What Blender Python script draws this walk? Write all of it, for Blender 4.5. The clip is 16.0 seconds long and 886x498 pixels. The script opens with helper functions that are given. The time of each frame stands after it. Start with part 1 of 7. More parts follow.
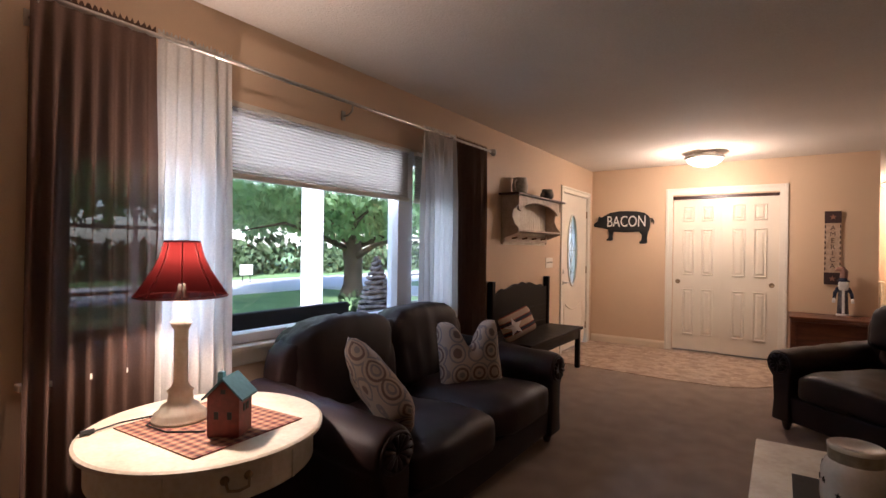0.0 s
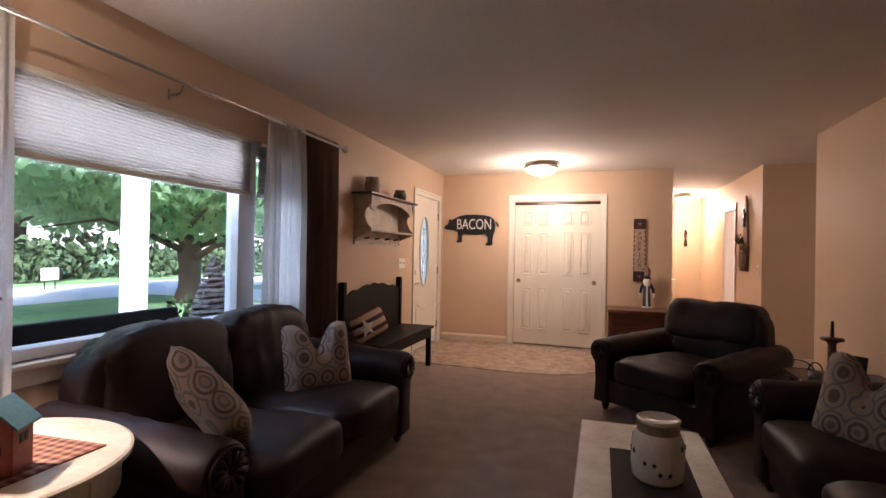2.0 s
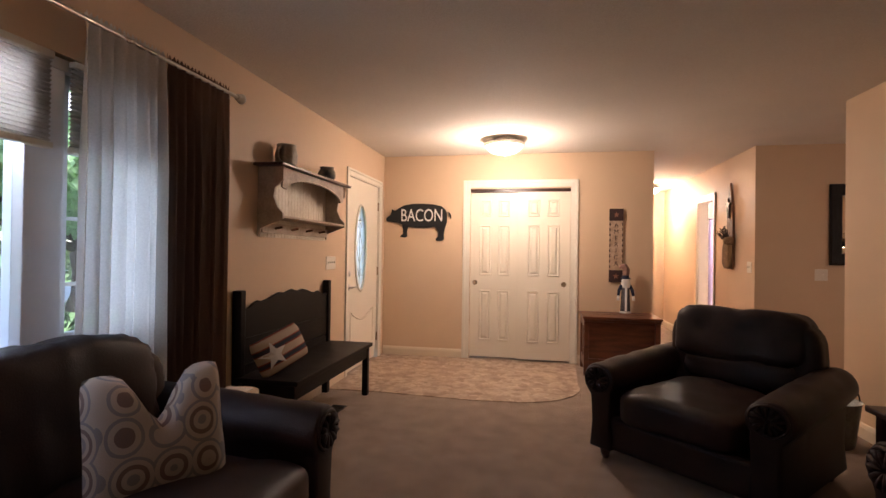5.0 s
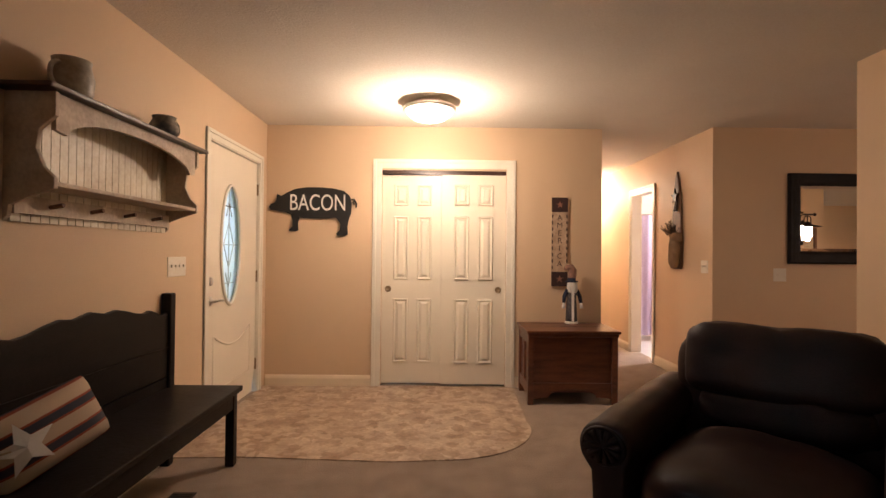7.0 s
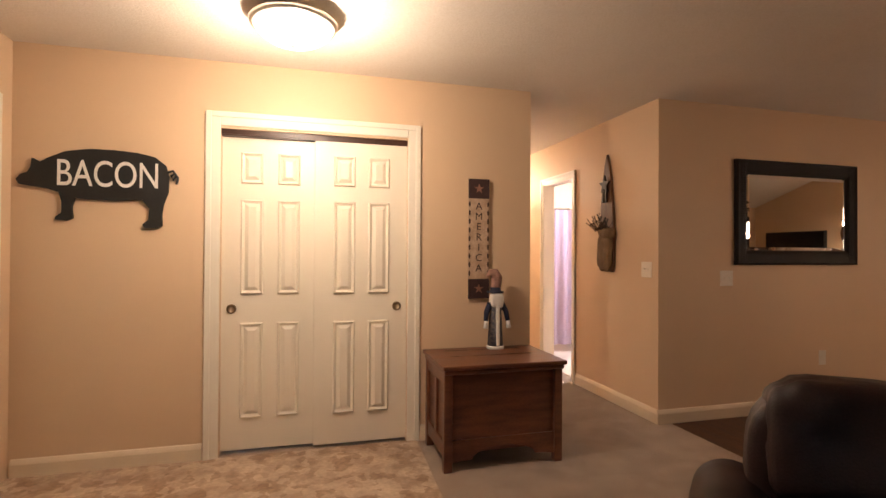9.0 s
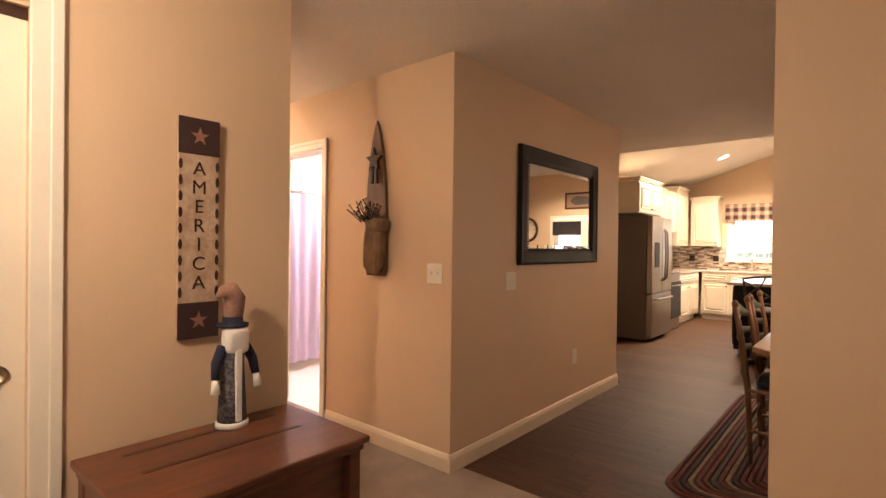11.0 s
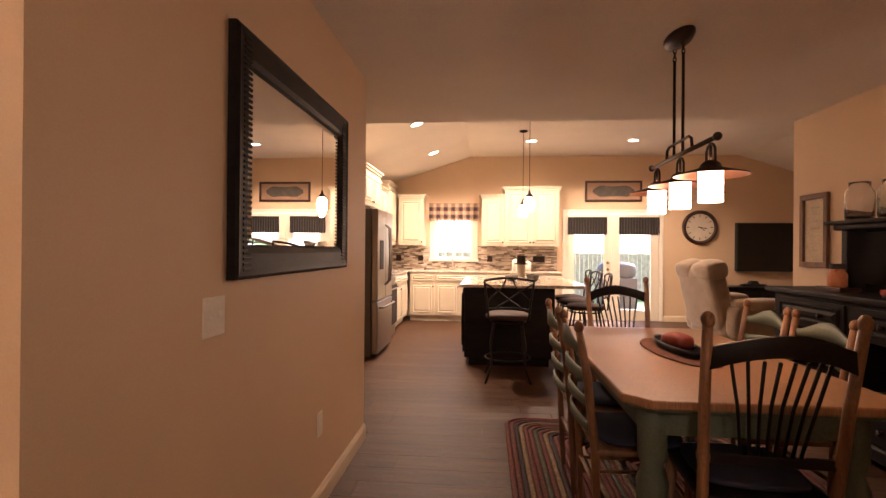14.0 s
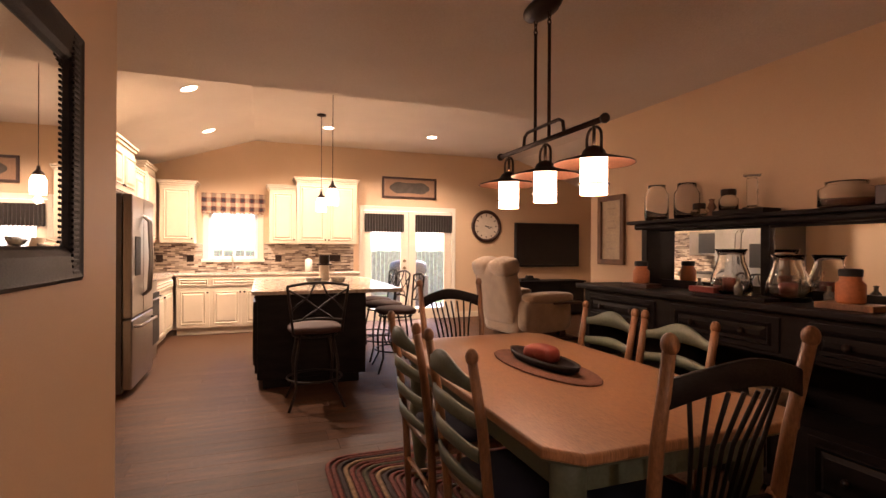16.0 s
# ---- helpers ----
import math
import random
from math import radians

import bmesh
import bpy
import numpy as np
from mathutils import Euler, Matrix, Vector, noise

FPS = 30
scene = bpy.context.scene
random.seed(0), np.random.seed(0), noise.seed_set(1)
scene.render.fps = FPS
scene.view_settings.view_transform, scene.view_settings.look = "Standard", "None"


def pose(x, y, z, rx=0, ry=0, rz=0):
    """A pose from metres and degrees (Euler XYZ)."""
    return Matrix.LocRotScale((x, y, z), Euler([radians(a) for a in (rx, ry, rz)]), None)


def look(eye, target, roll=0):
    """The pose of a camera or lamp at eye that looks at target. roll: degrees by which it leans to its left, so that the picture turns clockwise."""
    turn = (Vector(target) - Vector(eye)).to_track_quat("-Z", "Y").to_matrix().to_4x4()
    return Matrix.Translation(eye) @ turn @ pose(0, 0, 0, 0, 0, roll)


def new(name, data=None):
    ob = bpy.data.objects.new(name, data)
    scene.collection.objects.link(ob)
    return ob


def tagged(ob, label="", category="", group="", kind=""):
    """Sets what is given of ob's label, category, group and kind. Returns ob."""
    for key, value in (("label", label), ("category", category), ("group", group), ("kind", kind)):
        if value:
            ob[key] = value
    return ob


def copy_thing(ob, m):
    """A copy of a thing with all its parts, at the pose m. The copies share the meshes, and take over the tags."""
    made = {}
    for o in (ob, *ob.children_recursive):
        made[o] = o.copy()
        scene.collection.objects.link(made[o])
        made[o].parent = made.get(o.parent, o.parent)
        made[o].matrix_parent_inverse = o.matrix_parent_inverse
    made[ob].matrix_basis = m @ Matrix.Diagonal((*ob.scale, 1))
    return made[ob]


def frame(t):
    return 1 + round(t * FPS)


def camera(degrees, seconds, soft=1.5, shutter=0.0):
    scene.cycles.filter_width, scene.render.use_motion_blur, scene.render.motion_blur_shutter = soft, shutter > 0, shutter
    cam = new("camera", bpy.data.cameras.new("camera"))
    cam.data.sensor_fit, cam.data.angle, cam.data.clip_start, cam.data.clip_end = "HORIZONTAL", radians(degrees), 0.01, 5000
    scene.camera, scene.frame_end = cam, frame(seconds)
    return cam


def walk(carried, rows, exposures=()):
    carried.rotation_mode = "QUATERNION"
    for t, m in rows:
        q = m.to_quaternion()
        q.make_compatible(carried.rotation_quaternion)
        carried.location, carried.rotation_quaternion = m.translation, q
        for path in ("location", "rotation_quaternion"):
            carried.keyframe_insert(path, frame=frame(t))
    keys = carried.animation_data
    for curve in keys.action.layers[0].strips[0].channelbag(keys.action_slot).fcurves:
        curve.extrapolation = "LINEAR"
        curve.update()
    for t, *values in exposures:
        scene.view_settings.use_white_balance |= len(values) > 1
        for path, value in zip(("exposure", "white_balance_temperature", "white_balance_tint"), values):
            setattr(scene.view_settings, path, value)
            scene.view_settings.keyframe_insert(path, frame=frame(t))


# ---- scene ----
cam = camera(83.6, 16.0)
PATH = [
    (0, (0.323, 0.106, 1.31), (-0.803, 1.759, 1.305), 0.8),
    (0.5, (0.345, 0.123, 1.287), (-0.641, 1.863, 1.293), 0.9),
    (1, (0.361, 0.134, 1.279), (-0.473, 1.952, 1.291), 1.1),
    (1.5, (0.378, 0.143, 1.278), (-0.344, 2.008, 1.295), 1.2),
    (2, (0.319, 0.176, 1.287), (-0.287, 2.081, 1.302), 1.1),
    (2.5, (0.34, 0.206, 1.269), (-0.2, 2.132, 1.289), 1.1),
    (3, (0.312, 0.324, 1.245), (-0.157, 2.268, 1.271), 1.0),
    (5.5, (-0.172, 1.655, 1.256), (-0.489, 3.63, 1.27), 0.7),
    (6, (-0.29, 1.955, 1.25), (-0.465, 3.948, 1.267), 0.8),
    (6.5, (-0.33, 2.264, 1.245), (-0.39, 4.263, 1.266), 0.7),
    (7, (-0.343, 2.594, 1.243), (-0.317, 4.594, 1.264), 0.6),
    (7.5, (-0.34, 2.952, 1.268), (-0.194, 4.947, 1.28), 0.7),
    (8, (-0.349, 3.321, 1.262), (-0.105, 5.306, 1.269), 0.7),
    (8.2, (-0.352, 3.468, 1.263), (-0.071, 5.448, 1.273), 0.6),
    (10.5, (-0.142, 4.887, 1.294), (1.129, 6.431, 1.292), 0.5),
    (11, (-0.017, 5.293, 1.316), (1.502, 6.593, 1.303), 0.7),
    (11.5, (0.189, 5.505, 1.311), (1.849, 6.622, 1.296), 0.8),
    (12, (0.425, 5.723, 1.284), (2.197, 6.651, 1.285), 0.4),
    (12.5, (0.675, 5.915, 1.288), (2.517, 6.693, 1.28), 0.7),
    (13, (0.919, 6.073, 1.281), (2.819, 6.698, 1.278), 0.6),
    (13.5, (1.145, 6.207, 1.288), (3.107, 6.598, 1.289), 0.6),
    (14, (1.382, 6.294, 1.293), (3.374, 6.467, 1.296), 0.5),
    (14.5, (1.614, 6.357, 1.3), (3.614, 6.314, 1.299), 0.7),
    (15, (1.809, 6.441, 1.301), (3.786, 6.14, 1.306), 0.6),
    (15.5, (1.957, 6.501, 1.318), (3.883, 5.962, 1.314), 0.6),
    (16, (2.108, 6.508, 1.304), (3.984, 5.816, 1.303), 0.3),
]
walk(cam, [(t, look(eye, target, roll)) for t, eye, target, roll in PATH], [(0, 1.95, 5600, 24), (3.2, 2.03, 5450, 25), (6, 2.1, 6000, 21), (8, 1.87, 6100, 18), (10.3, 2.2, 6200, 18), (12, 2.25, 6250, 18), (13, 2.15, 6350, 21), (14, 2.05, 6450, 29), (16, 2.0, 6500, 32)])

# ---------------- light ----------------
world = bpy.data.worlds.new("sky")
scene.world = world
world.use_nodes = True
wn, wl = world.node_tree.nodes, world.node_tree.links
sky = wn.new("ShaderNodeTexSky")
sky.sky_type, sky.sun_disc = "NISHITA", False
sky.sun_elevation, sky.sun_rotation = radians(38), radians(142)
wl.new(sky.outputs[0], wn["Background"].inputs[0])
wn["Background"].inputs[1].default_value = 0.15
sun = new("sun", bpy.data.lights.new("sun", "SUN"))
sun.data.energy, sun.data.angle, sun.data.color = 5.0, radians(12), (1.0, 0.95, 0.88)
sun.matrix_basis = look((30 * math.sin(radians(142)), 30 * math.cos(radians(142)), 25), (0, 0, 0))


def bulb(name, x, y, z, watts, color=(1.0, 0.77, 0.53), r=0.05):
    ob = new(name, bpy.data.lights.new(name, "POINT"))
    ob.data.energy, ob.data.color, ob.data.shadow_soft_size = watts, color, r
    ob.location = (x, y, z)
    return ob


def spot(name, x, y, z, watts, color=(1.0, 0.77, 0.51), size=120):
    ob = new(name, bpy.data.lights.new(name, "SPOT"))
    ob.data.energy, ob.data.color, ob.data.shadow_soft_size = watts, color, 0.05
    ob.data.spot_size, ob.data.spot_blend = radians(size), 0.6
    ob.location = (x, y, z)
    return ob


bulb("entry_bulb", -0.41, 6.40, 2.06, 13.5)
bulb("hall_bulb", 1.75, 10.1, 2.18, 16, (1.0, 0.83, 0.58))
bulb("lamp_bulb", -1.50, 1.075, 1.262, 12.5, (1.0, 0.76, 0.52), 0.03)
# unseen fill lamp, added to brighten the bathroom; no fixture belongs to it
bulb("bath_fill", 3.6, 9.0, 2.2, 36, (0.92, 0.94, 1.0), 0.2)
for x in (3.73, 4.08, 4.44):
    bulb("chandelier_bulb", x, 5.28, 1.49, 1.3, (1.0, 0.66, 0.42), 0.03)
for x, y in ((7.75, 5.75), (8.85, 5.75)):
    bulb("pendant_bulb", x, y, 1.74, 2.2, (1.0, 0.74, 0.48), 0.03)
CANS = ((7.6, 7.18, 2.885), (9.5, 7.17, 2.888), (9.55, 5.57, 3.08), (9.58, 3.95, 3.08))
for x, y, z in CANS:
    spot("can_spot", x, y, z - 0.03, 72, size=150)


def window_light(name, x, y0, y1, z0, z1, watts, way=1, color=(0.80, 0.90, 1.0)):
    """Skylight that comes in behind a drawn blind or curtain, in the window's opening."""
    ob = new(name, bpy.data.lights.new(name, "AREA"))
    ob.data.shape, ob.data.size, ob.data.size_y = "RECTANGLE", y1 - y0, z1 - z0
    ob.data.energy, ob.data.color = watts, color
    c = Vector((x, (y0 + y1) / 2, (z0 + z1) / 2))
    ob.matrix_basis = look(c, c + Vector((way, 0, 0)))


window_light("daylight_blind", -2.0, 1.56, 2.88, 1.72, 1.97, 4.5)
window_light("daylight_sheer", -1.955, 1.19, 1.42, 0.88, 1.95, 1.0)
window_light("daylight_sheer", -1.955, 3.15, 3.42, 0.88, 1.95, 0.7, color=(0.72, 0.86, 1.0))
# skylight entering under the half-drawn blind, from the top of the clear opening
low = new("daylight_opening", bpy.data.lights.new("daylight_opening", "AREA"))
low.data.shape, low.data.size, low.data.size_y = "RECTANGLE", 1.30, 0.04
low.data.energy, low.data.color = 1.0, (0.80, 0.90, 1.0)
low.matrix_basis = look(Vector((-2.055, 2.22, 1.705)), Vector((-1.055, 2.22, 1.005)))

# ---------------- helpers for building ----------------
PI = math.pi


def thing(name, m=None, label="", category="", group="", kind=""):
    ob = new(name)
    ob.empty_display_size = 0.1
    ob.matrix_basis = m if m is not None else Matrix()
    return tagged(ob, label, category, group, kind)


def emit(name, bm, mat, parent=None, smooth=False, bevel=0.0, label="", category="", group="", kind="", segs=2, sub=0):
    me = bpy.data.meshes.new(name)
    bmesh.ops.recalc_face_normals(bm, faces=bm.faces)
    bm.to_mesh(me)
    bm.free()
    me.materials.append(mat)
    if smooth:
        me.polygons.foreach_set("use_smooth", [True] * len(me.polygons))
    ob = new(name, me)
    if bevel:
        mod = ob.modifiers.new("bevel", "BEVEL")
        mod.width, mod.segments, mod.limit_method = bevel, segs, "ANGLE"
        mod.angle_limit = radians(40)
    if sub:
        mod = ob.modifiers.new("sub", "SUBSURF")
        mod.levels = mod.render_levels = sub
    if parent:
        ob.parent = parent
    return tagged(ob, label, category, group, kind)


def box(bm, x0, x1, y0, y1, z0, z1, m=None):
    v = [bm.verts.new((x, y, z)) for x in (x0, x1) for y in (y0, y1) for z in (z0, z1)]
    for f in ((0, 1, 3, 2), (4, 6, 7, 5), (0, 4, 5, 1), (2, 3, 7, 6), (0, 2, 6, 4), (1, 5, 7, 3)):
        bm.faces.new([v[i] for i in f])
    if m is not None:
        bmesh.ops.transform(bm, matrix=m, verts=v)
    return v


def boxes(*rows):
    bm = bmesh.new()
    for r in rows:
        box(bm, *r)
    return bm


def lathe(bm, profile, cx=0, cy=0, cz=0, seg=24, sx=1.0, sy=1.0, closed=True):
    rings = []
    for r, z in profile:
        rings.append([bm.verts.new((cx + sx * r * math.cos(2 * PI * i / seg), cy + sy * r * math.sin(2 * PI * i / seg), cz + z)) for i in range(seg)])
    for a, b in zip(rings, rings[1:]):
        for i in range(seg):
            bm.faces.new((a[i], a[(i + 1) % seg], b[(i + 1) % seg], b[i]))
    if closed:
        bm.faces.new(rings[0])
        bm.faces.new(rings[-1])
    return [v for r in rings for v in r]


def tube(bm, pts, r, seg=8, radii=None, cap=True):
    pts = [Vector(p) for p in pts]
    rings, up = [], None
    for i, p in enumerate(pts):
        d = (pts[min(i + 1, len(pts) - 1)] - pts[max(i - 1, 0)]).normalized()
        if up is None:
            up = d.orthogonal().normalized()
        up = (up - d * up.dot(d)).normalized()
        side = d.cross(up)
        q = radii[i] if radii else r
        rings.append([bm.verts.new(p + q * (math.cos(2 * PI * k / seg) * up + math.sin(2 * PI * k / seg) * side)) for k in range(seg)])
    for a, b in zip(rings, rings[1:]):
        for k in range(seg):
            bm.faces.new((a[k], a[(k + 1) % seg], b[(k + 1) % seg], b[k]))
    if cap:
        bm.faces.new(rings[0])
        bm.faces.new(rings[-1])


def prism(bm, outline, d0, d1, plane="xz"):
    """An outline in a plane, given depth along the third axis."""
    def put(a, b, d):
        return {"xz": (a, d, b), "yz": (d, a, b), "xy": (a, b, d)}[plane]
    lo = [bm.verts.new(put(a, b, d0)) for a, b in outline]
    hi = [bm.verts.new(put(a, b, d1)) for a, b in outline]
    n = len(outline)
    bm.faces.new(lo)
    bm.faces.new(hi[::-1])
    for i in range(n):
        bm.faces.new((lo[i], lo[(i + 1) % n], hi[(i + 1) % n], hi[i]))


def arc(cx, cy, rx, ry, a0, a1, n):
    return [(cx + rx * math.cos(radians(a0 + (a1 - a0) * i / n)), cy + ry * math.sin(radians(a0 + (a1 - a0) * i / n))) for i in range(n + 1)]


def cushion(bm, x0, x1, y0, y1, z0, z1, puff=0.03, n=6, m=None, power=3.0):
    """A padded block: a superellipsoid-like swollen box."""
    cx, cy, cz = (x0 + x1) / 2, (y0 + y1) / 2, (z0 + z1) / 2
    hx, hy, hz = (x1 - x0) / 2, (y1 - y0) / 2, (z1 - z0) / 2
    tmp = bmesh.new()
    bmesh.ops.create_cube(tmp, size=2)
    bmesh.ops.subdivide_edges(tmp, edges=tmp.edges[:], cuts=n, use_grid_fill=True)
    for v in tmp.verts:
        a, b, c = v.co
        k = (abs(a) ** power * 1 + abs(b) ** power + abs(c) ** power)
        mx = max(abs(a), abs(b), abs(c))
        s = mx / (k ** (1 / power)) if k > 0 else 1
        s = s * 0.75 + 0.25
        p = Vector((a * s, b * s, c * s))
        v.co = Vector((cx + p.x * hx, cy + p.y * hy, cz + p.z * hz))
        w = (1 - a * a) * (1 - b * b) * puff
        v.co.z += w * (1 if c > 0.99 else 0)
        q = noise.noise(v.co * 7) * 0.006
        v.co += Vector((q, q, q))
    if m is not None:
        bmesh.ops.transform(tmp, matrix=m, verts=tmp.verts)
    me = bpy.data.meshes.new("tmp")
    tmp.to_mesh(me)
    tmp.free()
    bm.from_mesh(me)
    bpy.data.meshes.remove(me)


def words(text, size, m, mat, parent, depth=0.002, name="lettering", sx=1.0, spacing=1.0):
    cu = bpy.data.curves.new(name, "FONT")
    cu.body, cu.size, cu.extrude, cu.align_x, cu.align_y = text, size, depth, "CENTER", "CENTER"
    cu.space_character = spacing
    cu.materials.append(mat)
    ob = new(name, cu)
    ob.parent = parent
    ob.matrix_basis = m @ Matrix.Diagonal((sx, 1, 1, 1))
    return ob


# ---------------- materials ----------------
def material(name, color, rough=0.6, metal=0.0, var=0.12, scale=3.0, grain=60.0, bump=0.1, stretch=(1, 1, 1), color2=None, spec=0.5, coat=0.0, sheen=0.0, graintint=0.06, contrast=(0.35, 0.65)):
    m = bpy.data.materials.new(name)
    m.use_nodes = True
    nt = m.node_tree
    N, L = nt.nodes, nt.links
    p = N["Principled BSDF"]
    tc = N.new("ShaderNodeTexCoord")
    mp = N.new("ShaderNodeMapping")
    mp.inputs["Scale"].default_value = stretch
    L.new(tc.outputs["Object"], mp.inputs[0])
    big = N.new("ShaderNodeTexNoise")
    big.inputs["Scale"].default_value, big.inputs["Detail"].default_value = scale, 5
    L.new(mp.outputs[0], big.inputs["Vector"])
    ramp = N.new("ShaderNodeValToRGB")
    c = color
    d = color2 or tuple(max(0, v * (1 - var)) for v in c)
    ramp.color_ramp.elements[0].position, ramp.color_ramp.elements[1].position = contrast
    ramp.color_ramp.elements[0].color, ramp.color_ramp.elements[1].color = (*d, 1), (*c, 1)
    L.new(big.outputs["Fac"], ramp.inputs[0])
    fine = N.new("ShaderNodeTexNoise")
    fine.inputs["Scale"].default_value, fine.inputs["Detail"].default_value = grain, 3
    L.new(mp.outputs[0], fine.inputs["Vector"])
    mix = N.new("ShaderNodeMix")
    mix.data_type, mix.blend_type = "RGBA", "OVERLAY"
    mix.inputs[0].default_value = min(1.0, graintint * 5)
    L.new(ramp.outputs[0], mix.inputs[6])
    L.new(fine.outputs["Fac"], mix.inputs[7])
    L.new(mix.outputs[2], p.inputs["Base Color"])
    rr = N.new("ShaderNodeMapRange")
    rr.inputs[3].default_value, rr.inputs[4].default_value = max(0.02, rough - 0.1), min(1, rough + 0.1)
    L.new(big.outputs["Fac"], rr.inputs[0])
    L.new(rr.outputs[0], p.inputs["Roughness"])
    p.inputs["Metallic"].default_value = metal
    p.inputs["Specular IOR Level"].default_value = spec
    p.inputs["Coat Weight"].default_value = coat
    p.inputs["Sheen Weight"].default_value = sheen
    if bump:
        b = N.new("ShaderNodeBump")
        b.inputs["Strength"].default_value, b.inputs["Distance"].default_value = bump, 0.01
        L.new(fine.outputs["Fac"], b.inputs["Height"])
        L.new(b.outputs[0], p.inputs["Normal"])
    return m


def glow(name, color, strength):
    m = bpy.data.materials.new(name)
    m.use_nodes = True
    p = m.node_tree.nodes["Principled BSDF"]
    p.inputs["Base Color"].default_value = (*color, 1)
    p.inputs["Emission Color"].default_value = (*color, 1)
    p.inputs["Emission Strength"].default_value = strength
    return m


def glassy(name, tint=(1, 1, 1), rough=0.0):
    m = bpy.data.materials.new(name)
    m.use_nodes = True
    p = m.node_tree.nodes["Principled BSDF"]
    p.inputs["Base Color"].default_value = (*tint, 1)
    p.inputs["Roughness"].default_value = rough
    p.inputs["Transmission Weight"].default_value = 1.0
    p.inputs["IOR"].default_value = 1.45
    return m


def sheer(name, color, cover, rough=0.9):
    """A woven cloth that lets part of the light straight through and spreads part of it."""
    m = bpy.data.materials.new(name)
    m.use_nodes = True
    nt = m.node_tree
    N, L = nt.nodes, nt.links
    N.remove(N["Principled BSDF"])
    out = N["Material Output"]
    tc = N.new("ShaderNodeTexCoord")
    nz = N.new("ShaderNodeTexNoise")
    nz.inputs["Scale"].default_value = 120
    L.new(tc.outputs["Object"], nz.inputs["Vector"])
    ramp = N.new("ShaderNodeValToRGB")
    ramp.color_ramp.elements[0].color = (*[v * 0.75 for v in color], 1)
    ramp.color_ramp.elements[1].color = (*color, 1)
    L.new(nz.outputs["Fac"], ramp.inputs[0])
    df, tl, tp = N.new("ShaderNodeBsdfDiffuse"), N.new("ShaderNodeBsdfTranslucent"), N.new("ShaderNodeBsdfTransparent")
    L.new(ramp.outputs[0], df.inputs[0])
    L.new(ramp.outputs[0], tl.inputs[0])
    a, b = N.new("ShaderNodeMixShader"), N.new("ShaderNodeMixShader")
    a.inputs[0].default_value, b.inputs[0].default_value = 0.4, cover
    L.new(df.outputs[0], a.inputs[1])
    L.new(tl.outputs[0], a.inputs[2])
    L.new(tp.outputs[0], b.inputs[1])
    L.new(a.outputs[0], b.inputs[2])
    L.new(b.outputs[0], out.inputs[0])
    return m


WALL = material("wall_paint", (0.68, 0.50, 0.33), 0.55, var=0.05, scale=1.2, grain=220, bump=0.06, graintint=0.02, spec=0.35)
CEIL = material("ceiling_paint", (0.72, 0.66, 0.58), 0.85, var=0.05, scale=2, grain=90, bump=0.35, graintint=0.04, spec=0.2)
WHITE = material("white_paint", (0.80, 0.73, 0.60), 0.4, var=0.04, scale=3, grain=150, bump=0.03, graintint=0.02)
TRIM = material("trim_paint", (0.80, 0.75, 0.64), 0.4, var=0.05, scale=4, grain=150, bump=0.03, graintint=0.02)
SKIRT = material("skirting_paint", (0.74, 0.62, 0.46), 0.4, var=0.05, scale=4, grain=150, bump=0.03, graintint=0.02)
VINYL = material("window_vinyl", (0.85, 0.86, 0.88), 0.4, var=0.04, graintint=0.02, bump=0.02)
CARPET = material("carpet", (0.38, 0.285, 0.215), 0.95, var=0.22, scale=6, grain=350, bump=0.8, graintint=0.14, sheen=0.2, spec=0.1)
LINO = material("entry_vinyl", (0.46, 0.35, 0.25), 0.45, color2=(0.22, 0.135, 0.08), scale=7, grain=40, bump=0.08, graintint=0.15)
PLANK = material("plank_floor", (0.13, 0.075, 0.045), 0.42, color2=(0.085, 0.052, 0.034), scale=2.2, grain=26, bump=0.12, stretch=(1, 7, 1), graintint=0.16)
BLACKWOOD = material("black_wood", (0.013, 0.010, 0.009), 0.45, color2=(0.007, 0.005, 0.005), scale=5, grain=60, bump=0.15, stretch=(1, 1, 4), graintint=0.1, spec=0.15)
LEATHER = material("leather", (0.024, 0.010, 0.008), 0.50, color2=(0.011, 0.005, 0.0045), scale=5, grain=170, bump=0.14, graintint=0.1, spec=0.32)
CHESTWOOD = material("chest_wood", (0.16, 0.055, 0.024), 0.35, color2=(0.085, 0.028, 0.014), scale=4, grain=50, bump=0.1, stretch=(1, 6, 6), graintint=0.12, coat=0.15)
OAK = material("oak", (0.24, 0.12, 0.055), 0.45, color2=(0.14, 0.066, 0.03), scale=4, grain=50, bump=0.1, stretch=(5, 5, 1), graintint=0.12)
TABLETOP = material("table_top_wood", (0.31, 0.165, 0.08), 0.4, color2=(0.26, 0.13, 0.06), scale=2.5, grain=30, bump=0.08, stretch=(1, 9, 1), graintint=0.14, coat=0.2)
STEEL = material("stainless", (0.34, 0.32, 0.30), 0.33, metal=1.0, var=0.1, scale=3, grain=200, bump=0.02, stretch=(1, 1, 0.05))
STEELSIDE = material("appliance_side", (0.10, 0.085, 0.075), 0.45, var=0.1, graintint=0.05)
BRASS = material("aged_metal", (0.35, 0.26, 0.16), 0.35, metal=1.0, var=0.2)
NICKEL = material("nickel", (0.6, 0.57, 0.52), 0.3, metal=1.0, var=0.1)
IRON = material("black_iron", (0.018, 0.013, 0.011), 0.45, metal=0.3, var=0.3, grain=100, bump=0.2)
MIRROR = material("mirror_glass", (0.92, 0.92, 0.9), 0.0, metal=1.0, var=0.0, bump=0.0, graintint=0.0)
MIRROR.node_tree.nodes["Map Range"].inputs[3].default_value = 0.0
MIRROR.node_tree.nodes["Map Range"].inputs[4].default_value = 0.01
